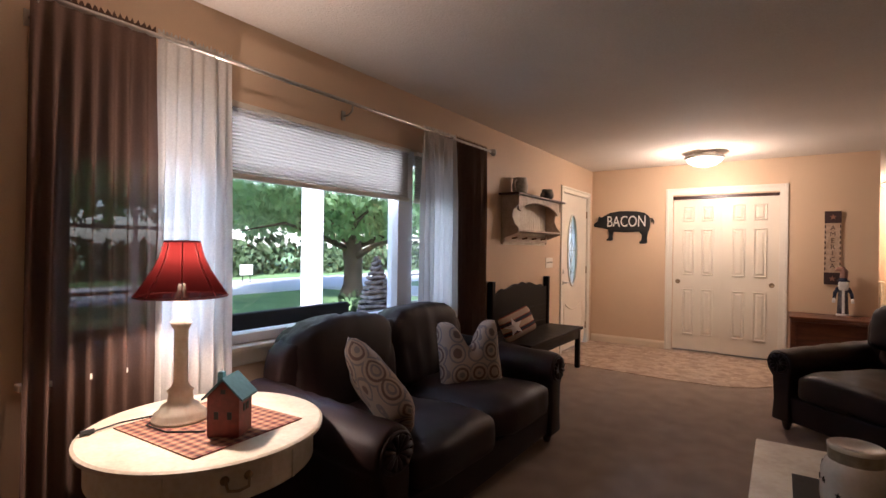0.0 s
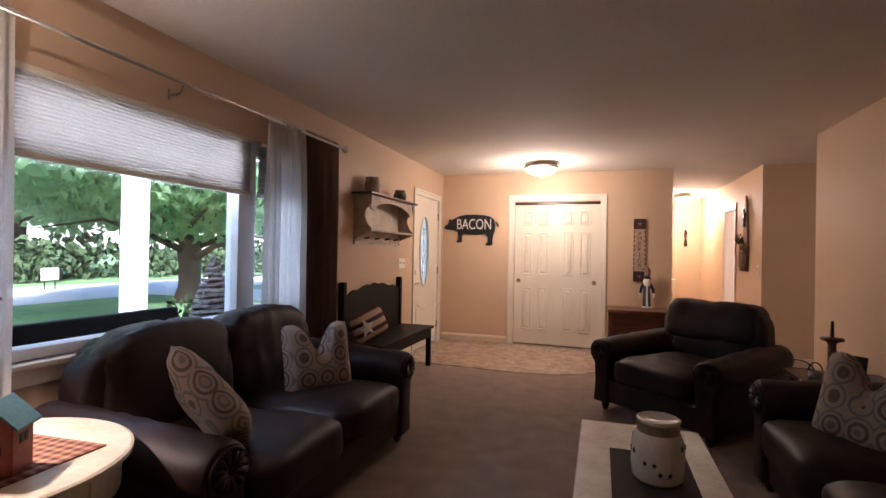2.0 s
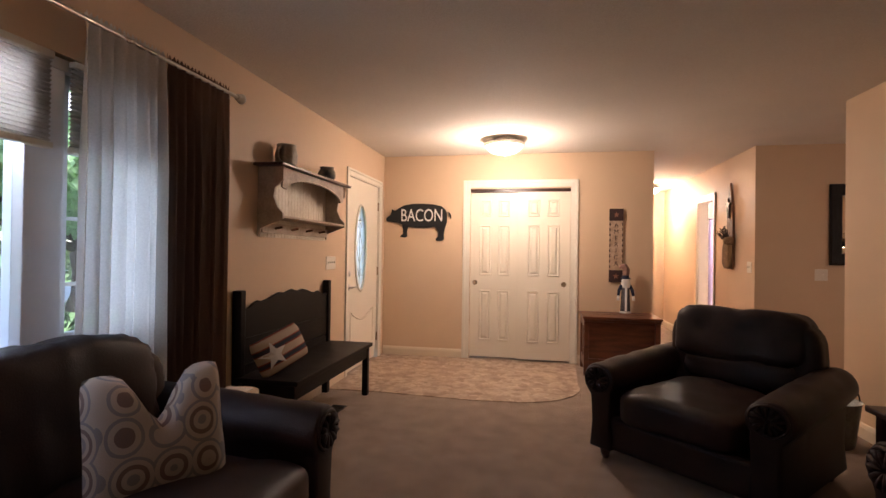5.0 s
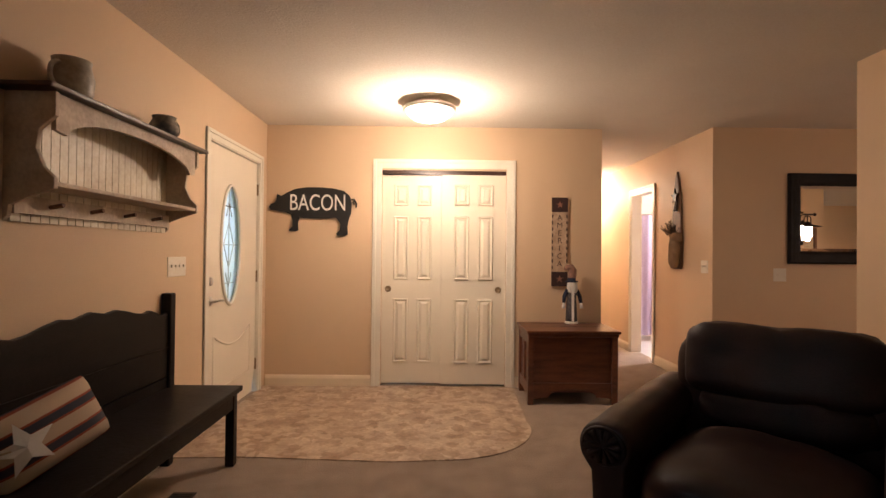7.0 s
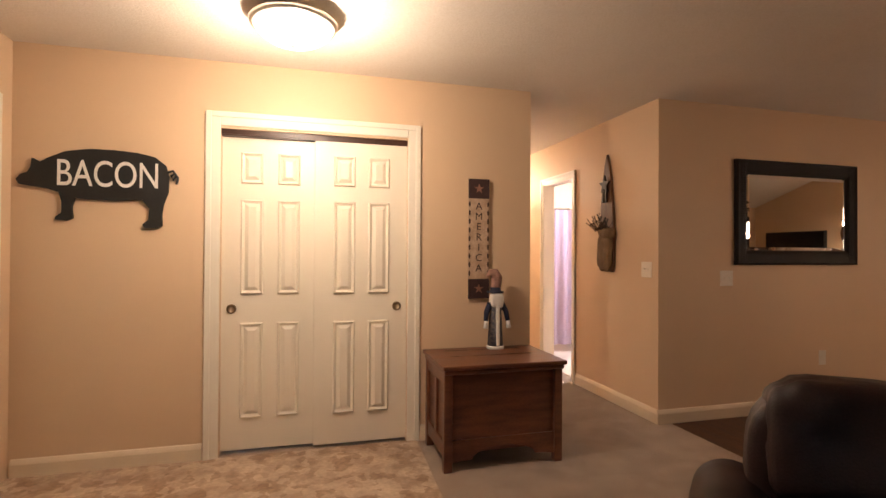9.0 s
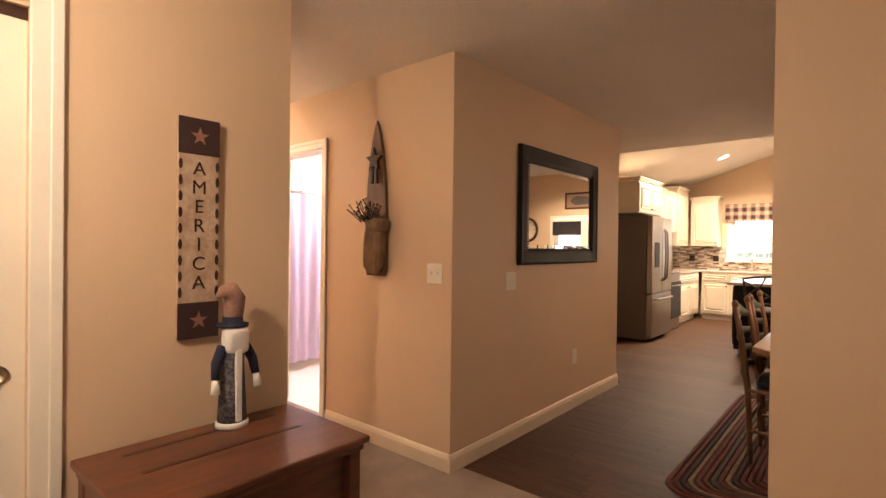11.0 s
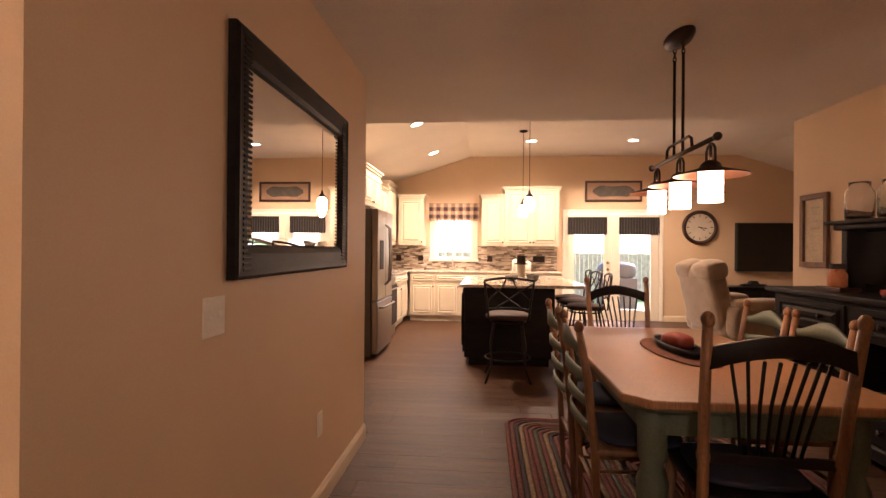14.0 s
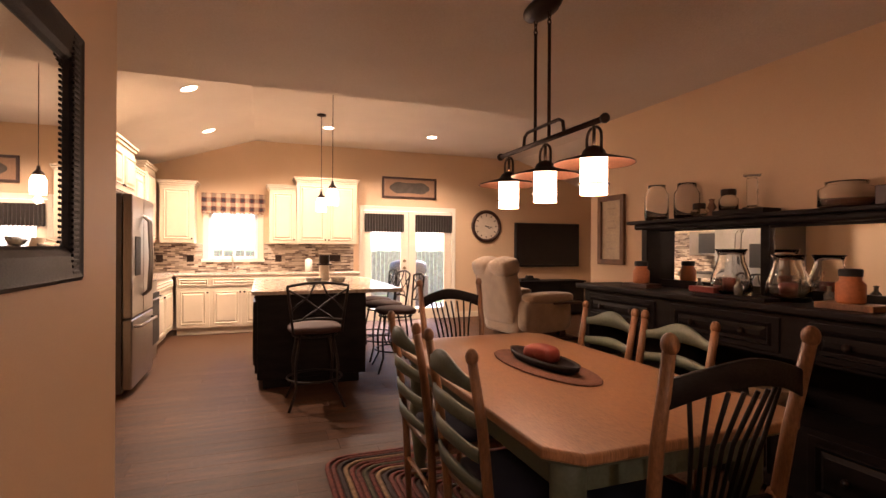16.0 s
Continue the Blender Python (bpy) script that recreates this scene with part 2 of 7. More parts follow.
GLASS = glassy("clear_glass")
COUNTER = material("counter_stone", (0.62, 0.54, 0.43), 0.15, color2=(0.42, 0.34, 0.26), scale=30, grain=200, bump=0.02, graintint=0.2)



def chipped(m, scale, light, dark):
    """Gives a sheet floor a printed figure of angular stone chips over its cloudy ground."""
    N, L = m.node_tree.nodes, m.node_tree.links
    p = N["Principled BSDF"]
    src = p.inputs["Base Color"].links[0].from_socket
    tc, warp, add = N.new("ShaderNodeTexCoord"), N.new("ShaderNodeTexNoise"), N.new("ShaderNodeMixRGB")
    warp.inputs["Scale"].default_value = 14
    L.new(tc.outputs["Object"], warp.inputs["Vector"])
    add.blend_type = "ADD"
    add.inputs[0].default_value = 0.10
    L.new(tc.outputs["Object"], add.inputs[1])
    L.new(warp.outputs["Color"], add.inputs[2])
    vo, ramp, mix = N.new("ShaderNodeTexVoronoi"), N.new("ShaderNodeValToRGB"), N.new("ShaderNodeMix")
    vo.inputs["Scale"].default_value = scale
    L.new(add.outputs[0], vo.inputs["Vector"])
    sep = N.new("ShaderNodeSeparateColor")
    L.new(vo.outputs["Color"], sep.inputs[0])
    ramp.color_ramp.elements[0].position, ramp.color_ramp.elements[1].position = 0.15, 0.85
    ramp.color_ramp.elements[0].color, ramp.color_ramp.elements[1].color = (*dark, 1), (*light, 1)
    L.new(sep.outputs[0], ramp.inputs[0])
    mix.data_type = "RGBA"
    mix.inputs[0].default_value = 0.42
    L.new(src, mix.inputs[6])
    L.new(ramp.outputs[0], mix.inputs[7])
    L.new(mix.outputs[2], p.inputs["Base Color"])


chipped(LINO, 15.0, (0.60, 0.47, 0.36), (0.24, 0.14, 0.085))

# ---------------- structure ----------------
WX, CY, MY, HX, KX = -1.94, 7.245, 7.115, 2.193, 10.893
RIGHTX, DY, TOP = 2.205, 3.62, 2.44


def wall(name, along, face, back, a0, a1, z1, gaps=(), z0=0.0, mat=None):
    """A wall that runs along x or y between a0 and a1, with openings (a0, a1, z0, z1) cut through it."""
    bm = bmesh.new()
    lo, hi = min(face, back), max(face, back)

    def put(p, q, r, s):
        if q - p > 1e-4 and s - r > 1e-4:
            box(bm, p, q, lo, hi, r, s) if along == "x" else box(bm, lo, hi, p, q, r, s)
    at = a0
    for p, q, r, s in sorted(gaps):
        put(at, p, z0, z1)
        put(p, q, z0, r)
        put(p, q, s, z1)
        at = q
    put(at, a1, z0, z1)
    return emit(name, bm, mat or WALL, kind="structure", label="smooth warm peach-beige painted interior wall", category="wall")


WIN = (0.80, 3.62, 0.80, 2.03)
DOOR = (6.07, 7.07, 0.0, 2.05)
wall("wall_west", "y", WX, WX - 0.15, -1.6, 7.365, TOP, [WIN, DOOR])
wall("wall_closet", "x", CY, CY + 0.12, WX, 1.21, TOP, [(-0.86, 0.31, 0.0, 2.03)])
wall("wall_hall_west", "y", 1.21, 1.09, CY + 0.12, 11.12, TOP)
wall("wall_hall_end", "x", 11.0, 11.12, 1.21, HX, TOP)
wall("wall_hall_east", "y", HX, HX + 0.12, MY + 0.12, 11.12, TOP, [(8.36, 9.0, 0.0, 2.03)])
wall("wall_mirror", "x", MY, MY + 0.12, HX, 4.70, TOP)
wall("wall_kitchen_return", "y", 4.70, 4.58, MY + 0.12, 8.35, TOP)
wall("wall_kitchen_north", "x", 8.35, 8.47, 4.58, KX + 0.14, 3.3)
wall("wall_back", "y", KX, KX + 0.14, -0.22, 8.35, 3.3, [(6.55, 7.28, 1.12, 1.95), (3.09, 4.79, 0.0, 2.0)])
wall("wall_family_south", "x", -0.1, -0.22, 5.84, KX, 3.3)
wall("wall_family_west", "y", 5.96, 5.84, -0.1, DY - 0.12, 3.3)
wall("wall_dining_south", "x", DY, DY - 0.12, RIGHTX + 0.12, 5.96, TOP)
wall("wall_living_east", "y", RIGHTX, RIGHTX + 0.12, -1.6, 5.565, TOP)
wall("wall_living_south", "x", -1.6, -1.72, WX - 0.15, RIGHTX + 0.12, TOP)
wall("wall_header", "y", 5.83, 5.71, DY, 8.35, 3.3, z0=TOP + 0.1, mat=CEIL)
wall("wall_bath_east", "y", 4.36, 4.48, 7.6, 10.6, TOP)
wall("wall_bath_north", "x", 10.5, 10.62, HX + 0.12, 4.36, TOP)
wall("wall_bath_south", "x", 7.75, 7.63, HX + 0.12, 4.36, TOP)

# ceilings
emit("ceiling", boxes((WX - 0.15, 5.83, -1.72, 11.12, TOP, TOP + 0.1)), CEIL, kind="structure", label="flat off-white textured ceiling", category="ceiling")
bm = bmesh.new()
prism(bm, [(8.47, 2.46), (6.6, 3.08), (1.7, 3.08), (-0.22, 2.46), (-0.22, 2.6), (1.7, 3.22), (6.6, 3.22), (8.47, 2.6)], 5.72, KX + 0.14, "yz")
emit("ceiling_vault", bm, CEIL, kind="structure", label="off-white vaulted kitchen ceiling with sloping sides", category="ceiling")

# floors
emit("floor", boxes((WX - 0.15, 2.30, -1.72, 11.12, -0.12, 0.0)), CARPET, kind="structure", label="short-pile grey-brown carpet over living room and hall", category="floor")
emit("floor_dining", boxes((2.30, KX + 0.14, -1.72, 8.47, -0.12, -0.006)), PLANK, kind="structure", label="dark brown wood plank floor", category="floor")
emit("floor_bath", boxes((2.30, 4.48, 8.47, 10.62, -0.12, -0.002)), material("bath_vinyl", (0.7, 0.66, 0.6), 0.4), kind="structure", label="pale bathroom vinyl floor", category="floor")
bm = bmesh.new()
edge = [(WX, CY), (WX, 5.6)] + [(-1.5, 5.62), (-0.6, 5.56), (-0.15, 5.6)] + arc(-0.25, 6.2, 0.6, 0.6, -75, 10, 8) + [(0.38, CY)]
prism(bm, edge, 0.0, 0.006, "xy")
emit("floor_entry", bm, LINO, kind="structure", label="mottled tan sheet vinyl at the front door", category="floor")


def skirting(name, along, face, out, a0, a1):
    bm = bmesh.new()
    o = [(0, 0), (0.014, 0), (0.014, 0.075), (0.010, 0.088), (0.005, 0.10), (0, 0.106)]
    pts = [(face + out * a, b) for a, b in o]
    prism(bm, pts, a0, a1, "xz" if along == "y" else "yz")
    return emit(name, bm, SKIRT, kind="structure", label="cream painted moulded skirting board", category="baseboard")


skirting("baseboard", "x", CY, -1, WX + 0.015, -0.95)
skirting("baseboard", "x", CY, -1, 0.40, 1.21)
skirting("baseboard", "y", HX, -1, MY, 8.30)
skirting("baseboard", "x", MY, -1, HX - 0.014, 4.714)
skirting("baseboard", "y", 4.70, 1, MY, 8.3)
skirting("baseboard", "y", WX, 1, -1.6, 6.0)
skirting("baseboard", "y", RIGHTX, -1, -1.6, 5.565)
skirting("baseboard", "y", HX, -1, 9.06, 11.0)
skirting("baseboard", "y", 1.21, 1, CY, 11.0)
skirting("baseboard", "x", DY, 1, 2.3, 5.96)
skirting("baseboard", "y", KX, -1, -0.1, 3.02)
skirting("baseboard", "x", 11.0, -1, 1.23, 2.18)


def casing(name, along, face, out, a0, a1, z1, w=0.085, d=0.018):
    """A door casing round an opening a0..a1, z1 high, with a raised outer edge."""
    bm = bmesh.new()
    for k, (i, dd) in enumerate(((0.0, d * 0.6), (w * 0.6, d))):
        p, q = face, face + out * dd
        lo, hi = min(p, q), max(p, q)
        wi = w if k == 0 else w
        for r in ((a0 - wi, a0 - i, 0, z1 + wi), (a1 + i, a1 + wi, 0, z1 + wi), (a0 - i, a1 + i, z1 + i, z1 + wi)):
            if k == 0 and r[1] - r[0] < 0.001:
                continue
            if along == "x":
                box(bm, r[0], r[1], lo, hi, r[2], r[3])
            else:
                box(bm, lo, hi, r[0], r[1], r[2], r[3])
    return emit(name, bm, TRIM, kind="structure", bevel=0.004, label="cream moulded door casing", category="trim")


casing("trim_closet", "x", CY, -1, -0.86, 0.31, 2.045)
casing("trim_front_door", "y", WX, 1, 6.085, 7.055, 2.04, w=0.07)
casing("trim_bath_door", "y", HX, -1, 8.37, 8.99, 2.03, w=0.065)
casing("trim_patio_door", "y", KX, -1, 3.10, 4.78, 1.99, w=0.08)

# ---------------- more materials ----------------
BLACKCLOTH = material("black_cloth", (0.02, 0.014, 0.012), 0.9, var=0.3, grain=200, bump=0.3, sheen=0.2)
BEIGEPLUSH = material("beige_plush", (0.29, 0.205, 0.135), 0.95, var=0.25, scale=6, grain=200, bump=0.6, sheen=0.4)
GREENPAINT = material("green_paint", (0.10, 0.13, 0.095), 0.5, var=0.3, scale=6, grain=80, bump=0.1)
NAVYPAD = material("navy_pad", (0.015, 0.02, 0.05), 0.8, var=0.3, grain=200, bump=0.3)
CREAMWOOD = material("cream_wood", (0.75, 0.68, 0.54), 0.45, color2=(0.62, 0.53, 0.40), scale=7, grain=50, bump=0.1)
CREAMCAB = material("cream_cabinet", (0.64, 0.56, 0.43), 0.4, var=0.06, scale=4, grain=120, bump=0.03, graintint=0.03)
GREYWOOD = material("greyed_wood", (0.58, 0.48, 0.37), 0.6, color2=(0.42, 0.33, 0.24), scale=8, grain=60, bump=0.15)
DARKTRIM = material("dark_stain", (0.05, 0.02, 0.012), 0.35, var=0.3, scale=8)
REDPAINT = material("barn_red", (0.22, 0.035, 0.025), 0.5, var=0.25, scale=15)
TEAL = material("teal_tin", (0.10, 0.22, 0.24), 0.4, var=0.3, metal=0.3)
BLACKPAINT = material("matte_black", (0.012, 0.012, 0.012), 0.6, var=0.3)
CHALK = material("chalk_white", (0.8, 0.78, 0.74), 0.8, var=0.08)
CERAMIC = material("white_ceramic", (0.78, 0.74, 0.68), 0.2, var=0.06, bump=0.01)
STONEWARE = material("stoneware", (0.42, 0.36, 0.28), 0.4, color2=(0.26, 0.22, 0.17), scale=12)
DARKGLAZE = material("dark_glaze", (0.06, 0.07, 0.08), 0.2, color2=(0.25, 0.22, 0.17), scale=18)
GREYMAT = material("woven_grey", (0.06, 0.055, 0.05), 0.9, var=0.3, grain=200, bump=0.5)
BURLAP = material("burlap", (0.27, 0.17, 0.09), 0.95, var=0.3, scale=10, grain=250, bump=0.7)
OLDWOOD = material("old_wood", (0.20, 0.095, 0.045), 0.55, color2=(0.10, 0.045, 0.022), scale=5, grain=60, bump=0.2, stretch=(4, 4, 1))
TWIG = material("twig", (0.07, 0.045, 0.03), 0.9)
ZINC = material("galvanised", (0.30, 0.31, 0.30), 0.45, metal=0.7, var=0.3, scale=12)
PLASTIC = material("switch_plate", (0.78, 0.72, 0.62), 0.35, var=0.03, bump=0)
SCREEN = material("tv_screen", (0.006, 0.006, 0.007), 0.12, var=0.1, bump=0)
PAPER = material("aged_paper", (0.62, 0.52, 0.38), 0.8, var=0.15, scale=10)
CLOCKFACE = material("clock_face", (0.66, 0.58, 0.46), 0.6, var=0.1)
WAX = material("red_wax", (0.22, 0.035, 0.02), 0.5, var=0.25)
ORANGE = material("orange_label", (0.55, 0.20, 0.08), 0.5)
BRONZE = material("oiled_bronze", (0.035, 0.02, 0.014), 0.4, metal=0.6, var=0.3)
COPPER = material("copper_underside", (0.45, 0.20, 0.11), 0.45, metal=0.7, var=0.2)
LAMPGLASS = glow("lit_glass", (1.0, 0.74, 0.48), 3.2)
BOWLGLASS = glow("lit_bowl", (1.0, 0.84, 0.62), 2.4)
CANGLOW = glow("lit_can", (1.0, 0.86, 0.66), 6.0)
WHITESHEER = sheer("white_sheer", (0.82, 0.80, 0.76), 0.93)
DARKSHEER = sheer("dark_sheer", (0.165, 0.10, 0.075), 0.94)
LILAC = sheer("lilac_cloth", (0.66, 0.55, 0.72), 0.97)
SHADECLOTH = sheer("blind_cloth", (0.66, 0.62, 0.56), 0.98)
REDSHADE = sheer("red_shade", (0.013, 0.0014, 0.0012), 0.985)


def banded(name, stops, kind="rings", scale=9.0, axes=(1, 1, 1), rough=0.85):
    """Cloth with a printed figure: rings round scattered centres, or crossed stripes."""
    m = bpy.data.materials.new(name)
    m.use_nodes = True
    nt = m.node_tree
    N, L = nt.nodes, nt.links
    p = N["Principled BSDF"]
    p.inputs["Roughness"].default_value = rough
    tc, mp = N.new("ShaderNodeTexCoord"), N.new("ShaderNodeMapping")
    mp.inputs["Scale"].default_value = axes
    L.new(tc.outputs["Object"], mp.inputs[0])

    def ramp(src, rows):
        r = N.new("ShaderNodeValToRGB")
        r.color_ramp.interpolation = "CONSTANT"
        while len(r.color_ramp.elements) < len(rows):
            r.color_ramp.elements.new(0.5)
        for e, (pos, c) in zip(r.color_ramp.elements, rows):
            e.position, e.color = pos, (*c, 1)
        L.new(src, r.inputs[0])
        return r
    if kind == "rings":
        v = N.new("ShaderNodeTexVoronoi")
        v.inputs["Scale"].default_value, v.inputs["Randomness"].default_value = scale, 0.25
        L.new(mp.outputs[0], v.inputs["Vector"])
        r = ramp(v.outputs["Distance"], stops)
        L.new(r.outputs[0], p.inputs["Base Color"])
    else:
        out = []
        for d in ("X", "Y"):
            w = N.new("ShaderNodeTexWave")
            w.bands_direction = d
            w.inputs["Scale"].default_value = scale
            L.new(mp.outputs[0], w.inputs["Vector"])
            out.append(ramp(w.outputs["Fac"], stops))
        mix = N.new("ShaderNodeMix")
        mix.data_type = "RGBA"
        mix.inputs[0].default_value = 0.5
        L.new(out[0].outputs[0], mix.inputs[6])
        L.new(out[1].outputs[0], mix.inputs[7])
        L.new(mix.outputs[2], p.inputs["Base Color"])
    nz, b = N.new("ShaderNodeTexNoise"), N.new("ShaderNodeBump")
    nz.inputs["Scale"].default_value = 250
    b.inputs["Strength"].default_value, b.inputs["Distance"].default_value = 0.3, 0.005
    L.new(tc.outputs["Object"], nz.inputs["Vector"])
    L.new(nz.outputs["Fac"], b.inputs["Height"])
    L.new(b.outputs[0], p.inputs["Normal"])
    return m


C1, C2, C3, C4 = (0.37, 0.30, 0.24), (0.15, 0.10, 0.085), (0.19, 0.09, 0.065), (0.20, 0.18, 0.18)
MEDALLION = banded("medallion_cloth", [(0, C3), (0.10, C1), (0.20, C4), (0.28, C1), (0.36, C2), (0.45, C1), (0.55, C4), (0.62, C1)], "rings", 8.0)
PLAIDRED = banded("red_check", [(0, (0.42, 0.26, 0.15)), (0.35, (0.27, 0.05, 0.035)), (0.8, (0.05, 0.03, 0.03))], "plaid", 9.0)
PLAIDVAL = banded("valance_plaid", [(0, (0.55, 0.42, 0.30)), (0.4, (0.20, 0.07, 0.05)), (0.75, (0.04, 0.03, 0.04))], "plaid", 2.2, axes=(0, 1, 1))
# stripes run along both ways of the hanging cloth
PLAIDVAL.node_tree.nodes["Wave Texture"].bands_direction = "Y"
PLAIDVAL.node_tree.nodes["Wave Texture.001"].bands_direction = "Z"
STRIPED = banded("striped_cloth", [(0, (0.55, 0.42, 0.30)), (0.55, (0.30, 0.07, 0.04)), (0.8, (0.04, 0.04, 0.06))], "plaid", 2.2, axes=(0, 0, 1))
STRIPED.node_tree.nodes["Wave Texture"].bands_direction = "Z"
STRIPED.node_tree.nodes["Wave Texture.001"].bands_direction = "Z"


def mosaic(name):
    m = material(name, (0.4, 0.3, 0.2), 0.25)
    N, L = m.node_tree.nodes, m.node_tree.links
    p = N["Principled BSDF"]
    tc, mp, br, wn2 = N.new("ShaderNodeTexCoord"), N.new("ShaderNodeMapping"), N.new("ShaderNodeTexBrick"), N.new("ShaderNodeTexWhiteNoise")
    sep, comb = N.new("ShaderNodeSeparateXYZ"), N.new("ShaderNodeCombineXYZ")
    add = N.new("ShaderNodeMath")
    L.new(tc.outputs["Object"], sep.inputs[0])
    L.new(sep.outputs[0], add.inputs[0])
    L.new(sep.outputs[1], add.inputs[1])
    L.new(add.outputs[0], comb.inputs[0])
    L.new(sep.outputs[2], comb.inputs[1])
    L.new(comb.outputs[0], br.inputs["Vector"])
    br.inputs["Scale"].default_value, br.inputs["Brick Width"].default_value, br.inputs["Row Height"].default_value = 1.0, 0.11, 0.026
    br.inputs["Mortar Size"].default_value = 0.002
    br.inputs["Color1"].default_value, br.inputs["Color2"].default_value = (0.65, 0.55, 0.44, 1), (0.07, 0.04, 0.03, 1)
    br.inputs["Mortar"].default_value = (0.4, 0.34, 0.27, 1)
    L.new(br.outputs["Color"], p.inputs["Base Color"])
    return m


MOSAIC = mosaic("mosaic_splashback")

# ---------------- doors and windows ----------------


def panel_door(bm, x0, x1, z0, z1, y, out, rows):
    """A slab with raised-and-sunk panels on the side that faces out (-1 or 1 along y)."""
    t = 0.03
    lo, hi = (y, y + t) if out < 0 else (y - t, y)
    box(bm, x0, x1, lo, hi, z0, z1)
    for a, b, c, d in rows:
        f = y + out * 0.0
        pts = [(0, 0.0), (0.008, 0.017), (0.024, 0.001), (0.048, 0.019)]
        prev = None
        for ins, h in pts:
            ring = [bm.verts.new((px, f + out * h, pz)) for px, pz in ((a + ins, c + ins), (b - ins, c + ins), (b - ins, d - ins), (a + ins, d - ins))]
            if prev:
                for i in range(4):
                    bm.faces.new((prev[i], prev[(i + 1) % 4], ring[(i + 1) % 4], ring[i]))
            prev = ring
        bm.faces.new(prev)


def six_panels(x0, x1, z0, z1):
    w = x1 - x0
    s, mid = 0.1 * w / 0.6 + 0.02, 0.085
    out = []
    for k in range(2):
        a = x0 + s + k * ((w - 2 * s - mid) / 2 + mid)
        b = a + (w - 2 * s - mid) / 2
        for c, d in ((z0 + 0.20, z0 + 0.80), (z0 + 0.98, z0 + 1.58), (z0 + 1.68, z0 + 1.88)):
            out.append((a, b, c, d))
    return out


def sliding_door(name, x0, x1, y, knob):
    d = thing(name, Matrix(), "white six-panel sliding closet door with finger pull", "door", "closet doors", "structure")
    bm = bmesh.new()
    panel_door(bm, x0, x1, 0.02, 2.0, y, -1, six_panels(x0, x1, 0.02, 2.0))
    emit("slab", bm, WHITE, d, bevel=0.003)
    bm = bmesh.new()
    lathe(bm, [(0.03, 0), (0.03, 0.006), (0.022, 0.008), (0.02, 0.003), (0.0, 0.003)], seg=20)
    bmesh.ops.transform(bm, matrix=pose(knob, y, 0.91, 90, 0, 0), verts=bm.verts)
    emit("finger_pull", bm, BRASS, d, smooth=True)
    return d


sliding_door("door_1", -0.87, -0.27, CY + 0.062, -0.80)
sliding_door("door_2", -0.30, 0.31, CY + 0.022, 0.24)
emit("closet_track", boxes((-0.86, 0.31, CY + 0.02, CY + 0.10, 1.992, 2.03), (-0.86, -0.31, CY + 0.012, CY + 0.02, 2.0, 2.03)), DARKTRIM, kind="structure", label="dark sliding door track", category="track")
emit("wall_closet_back", boxes((-1.0, 0.5, 7.9, 7.95, 0, TOP)), WALL, kind="structure", label="plain closet back wall", category="wall")

# front door, hinged at its far side, with an oval leaded light
fd = thing("door_3", Matrix(), "cream front door with oval leaded glass light", "door", kind="structure")
bm = bmesh.new()
prof = arc(6.50, 1.30, 0.175, 0.46, 0, 360, 40)[:-1]
quad = [(6.09, 0.02), (7.05, 0.02), (7.05, 2.03), (6.09, 2.03)]
for d in (WX - 0.02, WX - 0.06):
    ring = [bm.verts.new((d, a, b)) for a, b in prof]
    outer = []
    for a, b in prof:
        da, db = a - 6.50, b - 1.30
        k = min(((0.55 if da > 0 else 0.41) / abs(da)) if abs(da) > 1e-6 else 9e9, ((0.73 if db > 0 else 1.28) / abs(db)) if abs(db) > 1e-6 else 9e9)
        outer.append(bm.verts.new((d, 6.50 + da * k, 1.30 + db * k)))
    for i in range(40):
        bm.faces.new((ring[i], ring[(i + 1) % 40], outer[(i + 1) % 40], outer[i]))
    for cy_, cz_ in quad:
        near = sorted(range(40), key=lambda i: (outer[i].co.y - cy_) ** 2 + (outer[i].co.z - cz_) ** 2)[:2]
        bm.faces.new((outer[near[0]], outer[near[1]], bm.verts.new((d, cy_, cz_))))
emit("slab", bm, WHITE, fd)
bm = bmesh.new()
tube(bm, [(WX - 0.016, a, b) for a, b in arc(6.50, 1.30, 0.18, 0.465, 0, 360, 48)], 0.014, 8, cap=False)
emit("oval_rim", bm, WHITE, fd, smooth=True)
bm = bmesh.new()
foot = [(6.22, 0.22), (6.92, 0.22), (6.92, 0.62)] + [(6.92 - 0.70 * i / 12, 0.62 - 0.10 * math.sin(PI * i / 12)) for i in range(1, 12)] + [(6.22, 0.62)]
tube(bm, [(WX - 0.02, a, b) for a, b in foot + foot[:1]], 0.010, 6, cap=False)
emit("panel_moulding", bm, WHITE, fd, smooth=True)
bm = bmesh.new()
prism(bm, prof, WX - 0.042, WX - 0.036, "yz")
pane = emit("oval_pane", bm, glassy("frosted_glass", (0.9, 0.95, 1.0), 0.5), fd, label="leaded frosted oval pane")
pane.visible_shadow = False
bm = bmesh.new()
for pts in ([(6.47, 0.86), (6.47, 1.74)], [(6.30, 1.3), (6.64, 1.3)], [(6.38, 1.3), (6.47, 1.48), (6.56, 1.3), (6.47, 1.12), (6.38, 1.3)], [(6.36, 1.6), (6.58, 1.6)], [(6.36, 1.0), (6.58, 1.0)], [(6.42, 1.52), (6.47, 1.64), (6.52, 1.52)], [(6.42, 1.08), (6.47, 0.96), (6.52, 1.08)]):
    tube(bm, [(WX - 0.033, a + 0.03, b) for a, b in pts], 0.004, 6)
emit("leading", bm, NICKEL, fd)
bm = bmesh.new()
lathe(bm, [(0.03, 0), (0.03, 0.012), (0.02, 0.02), (0, 0.022)], seg=20)
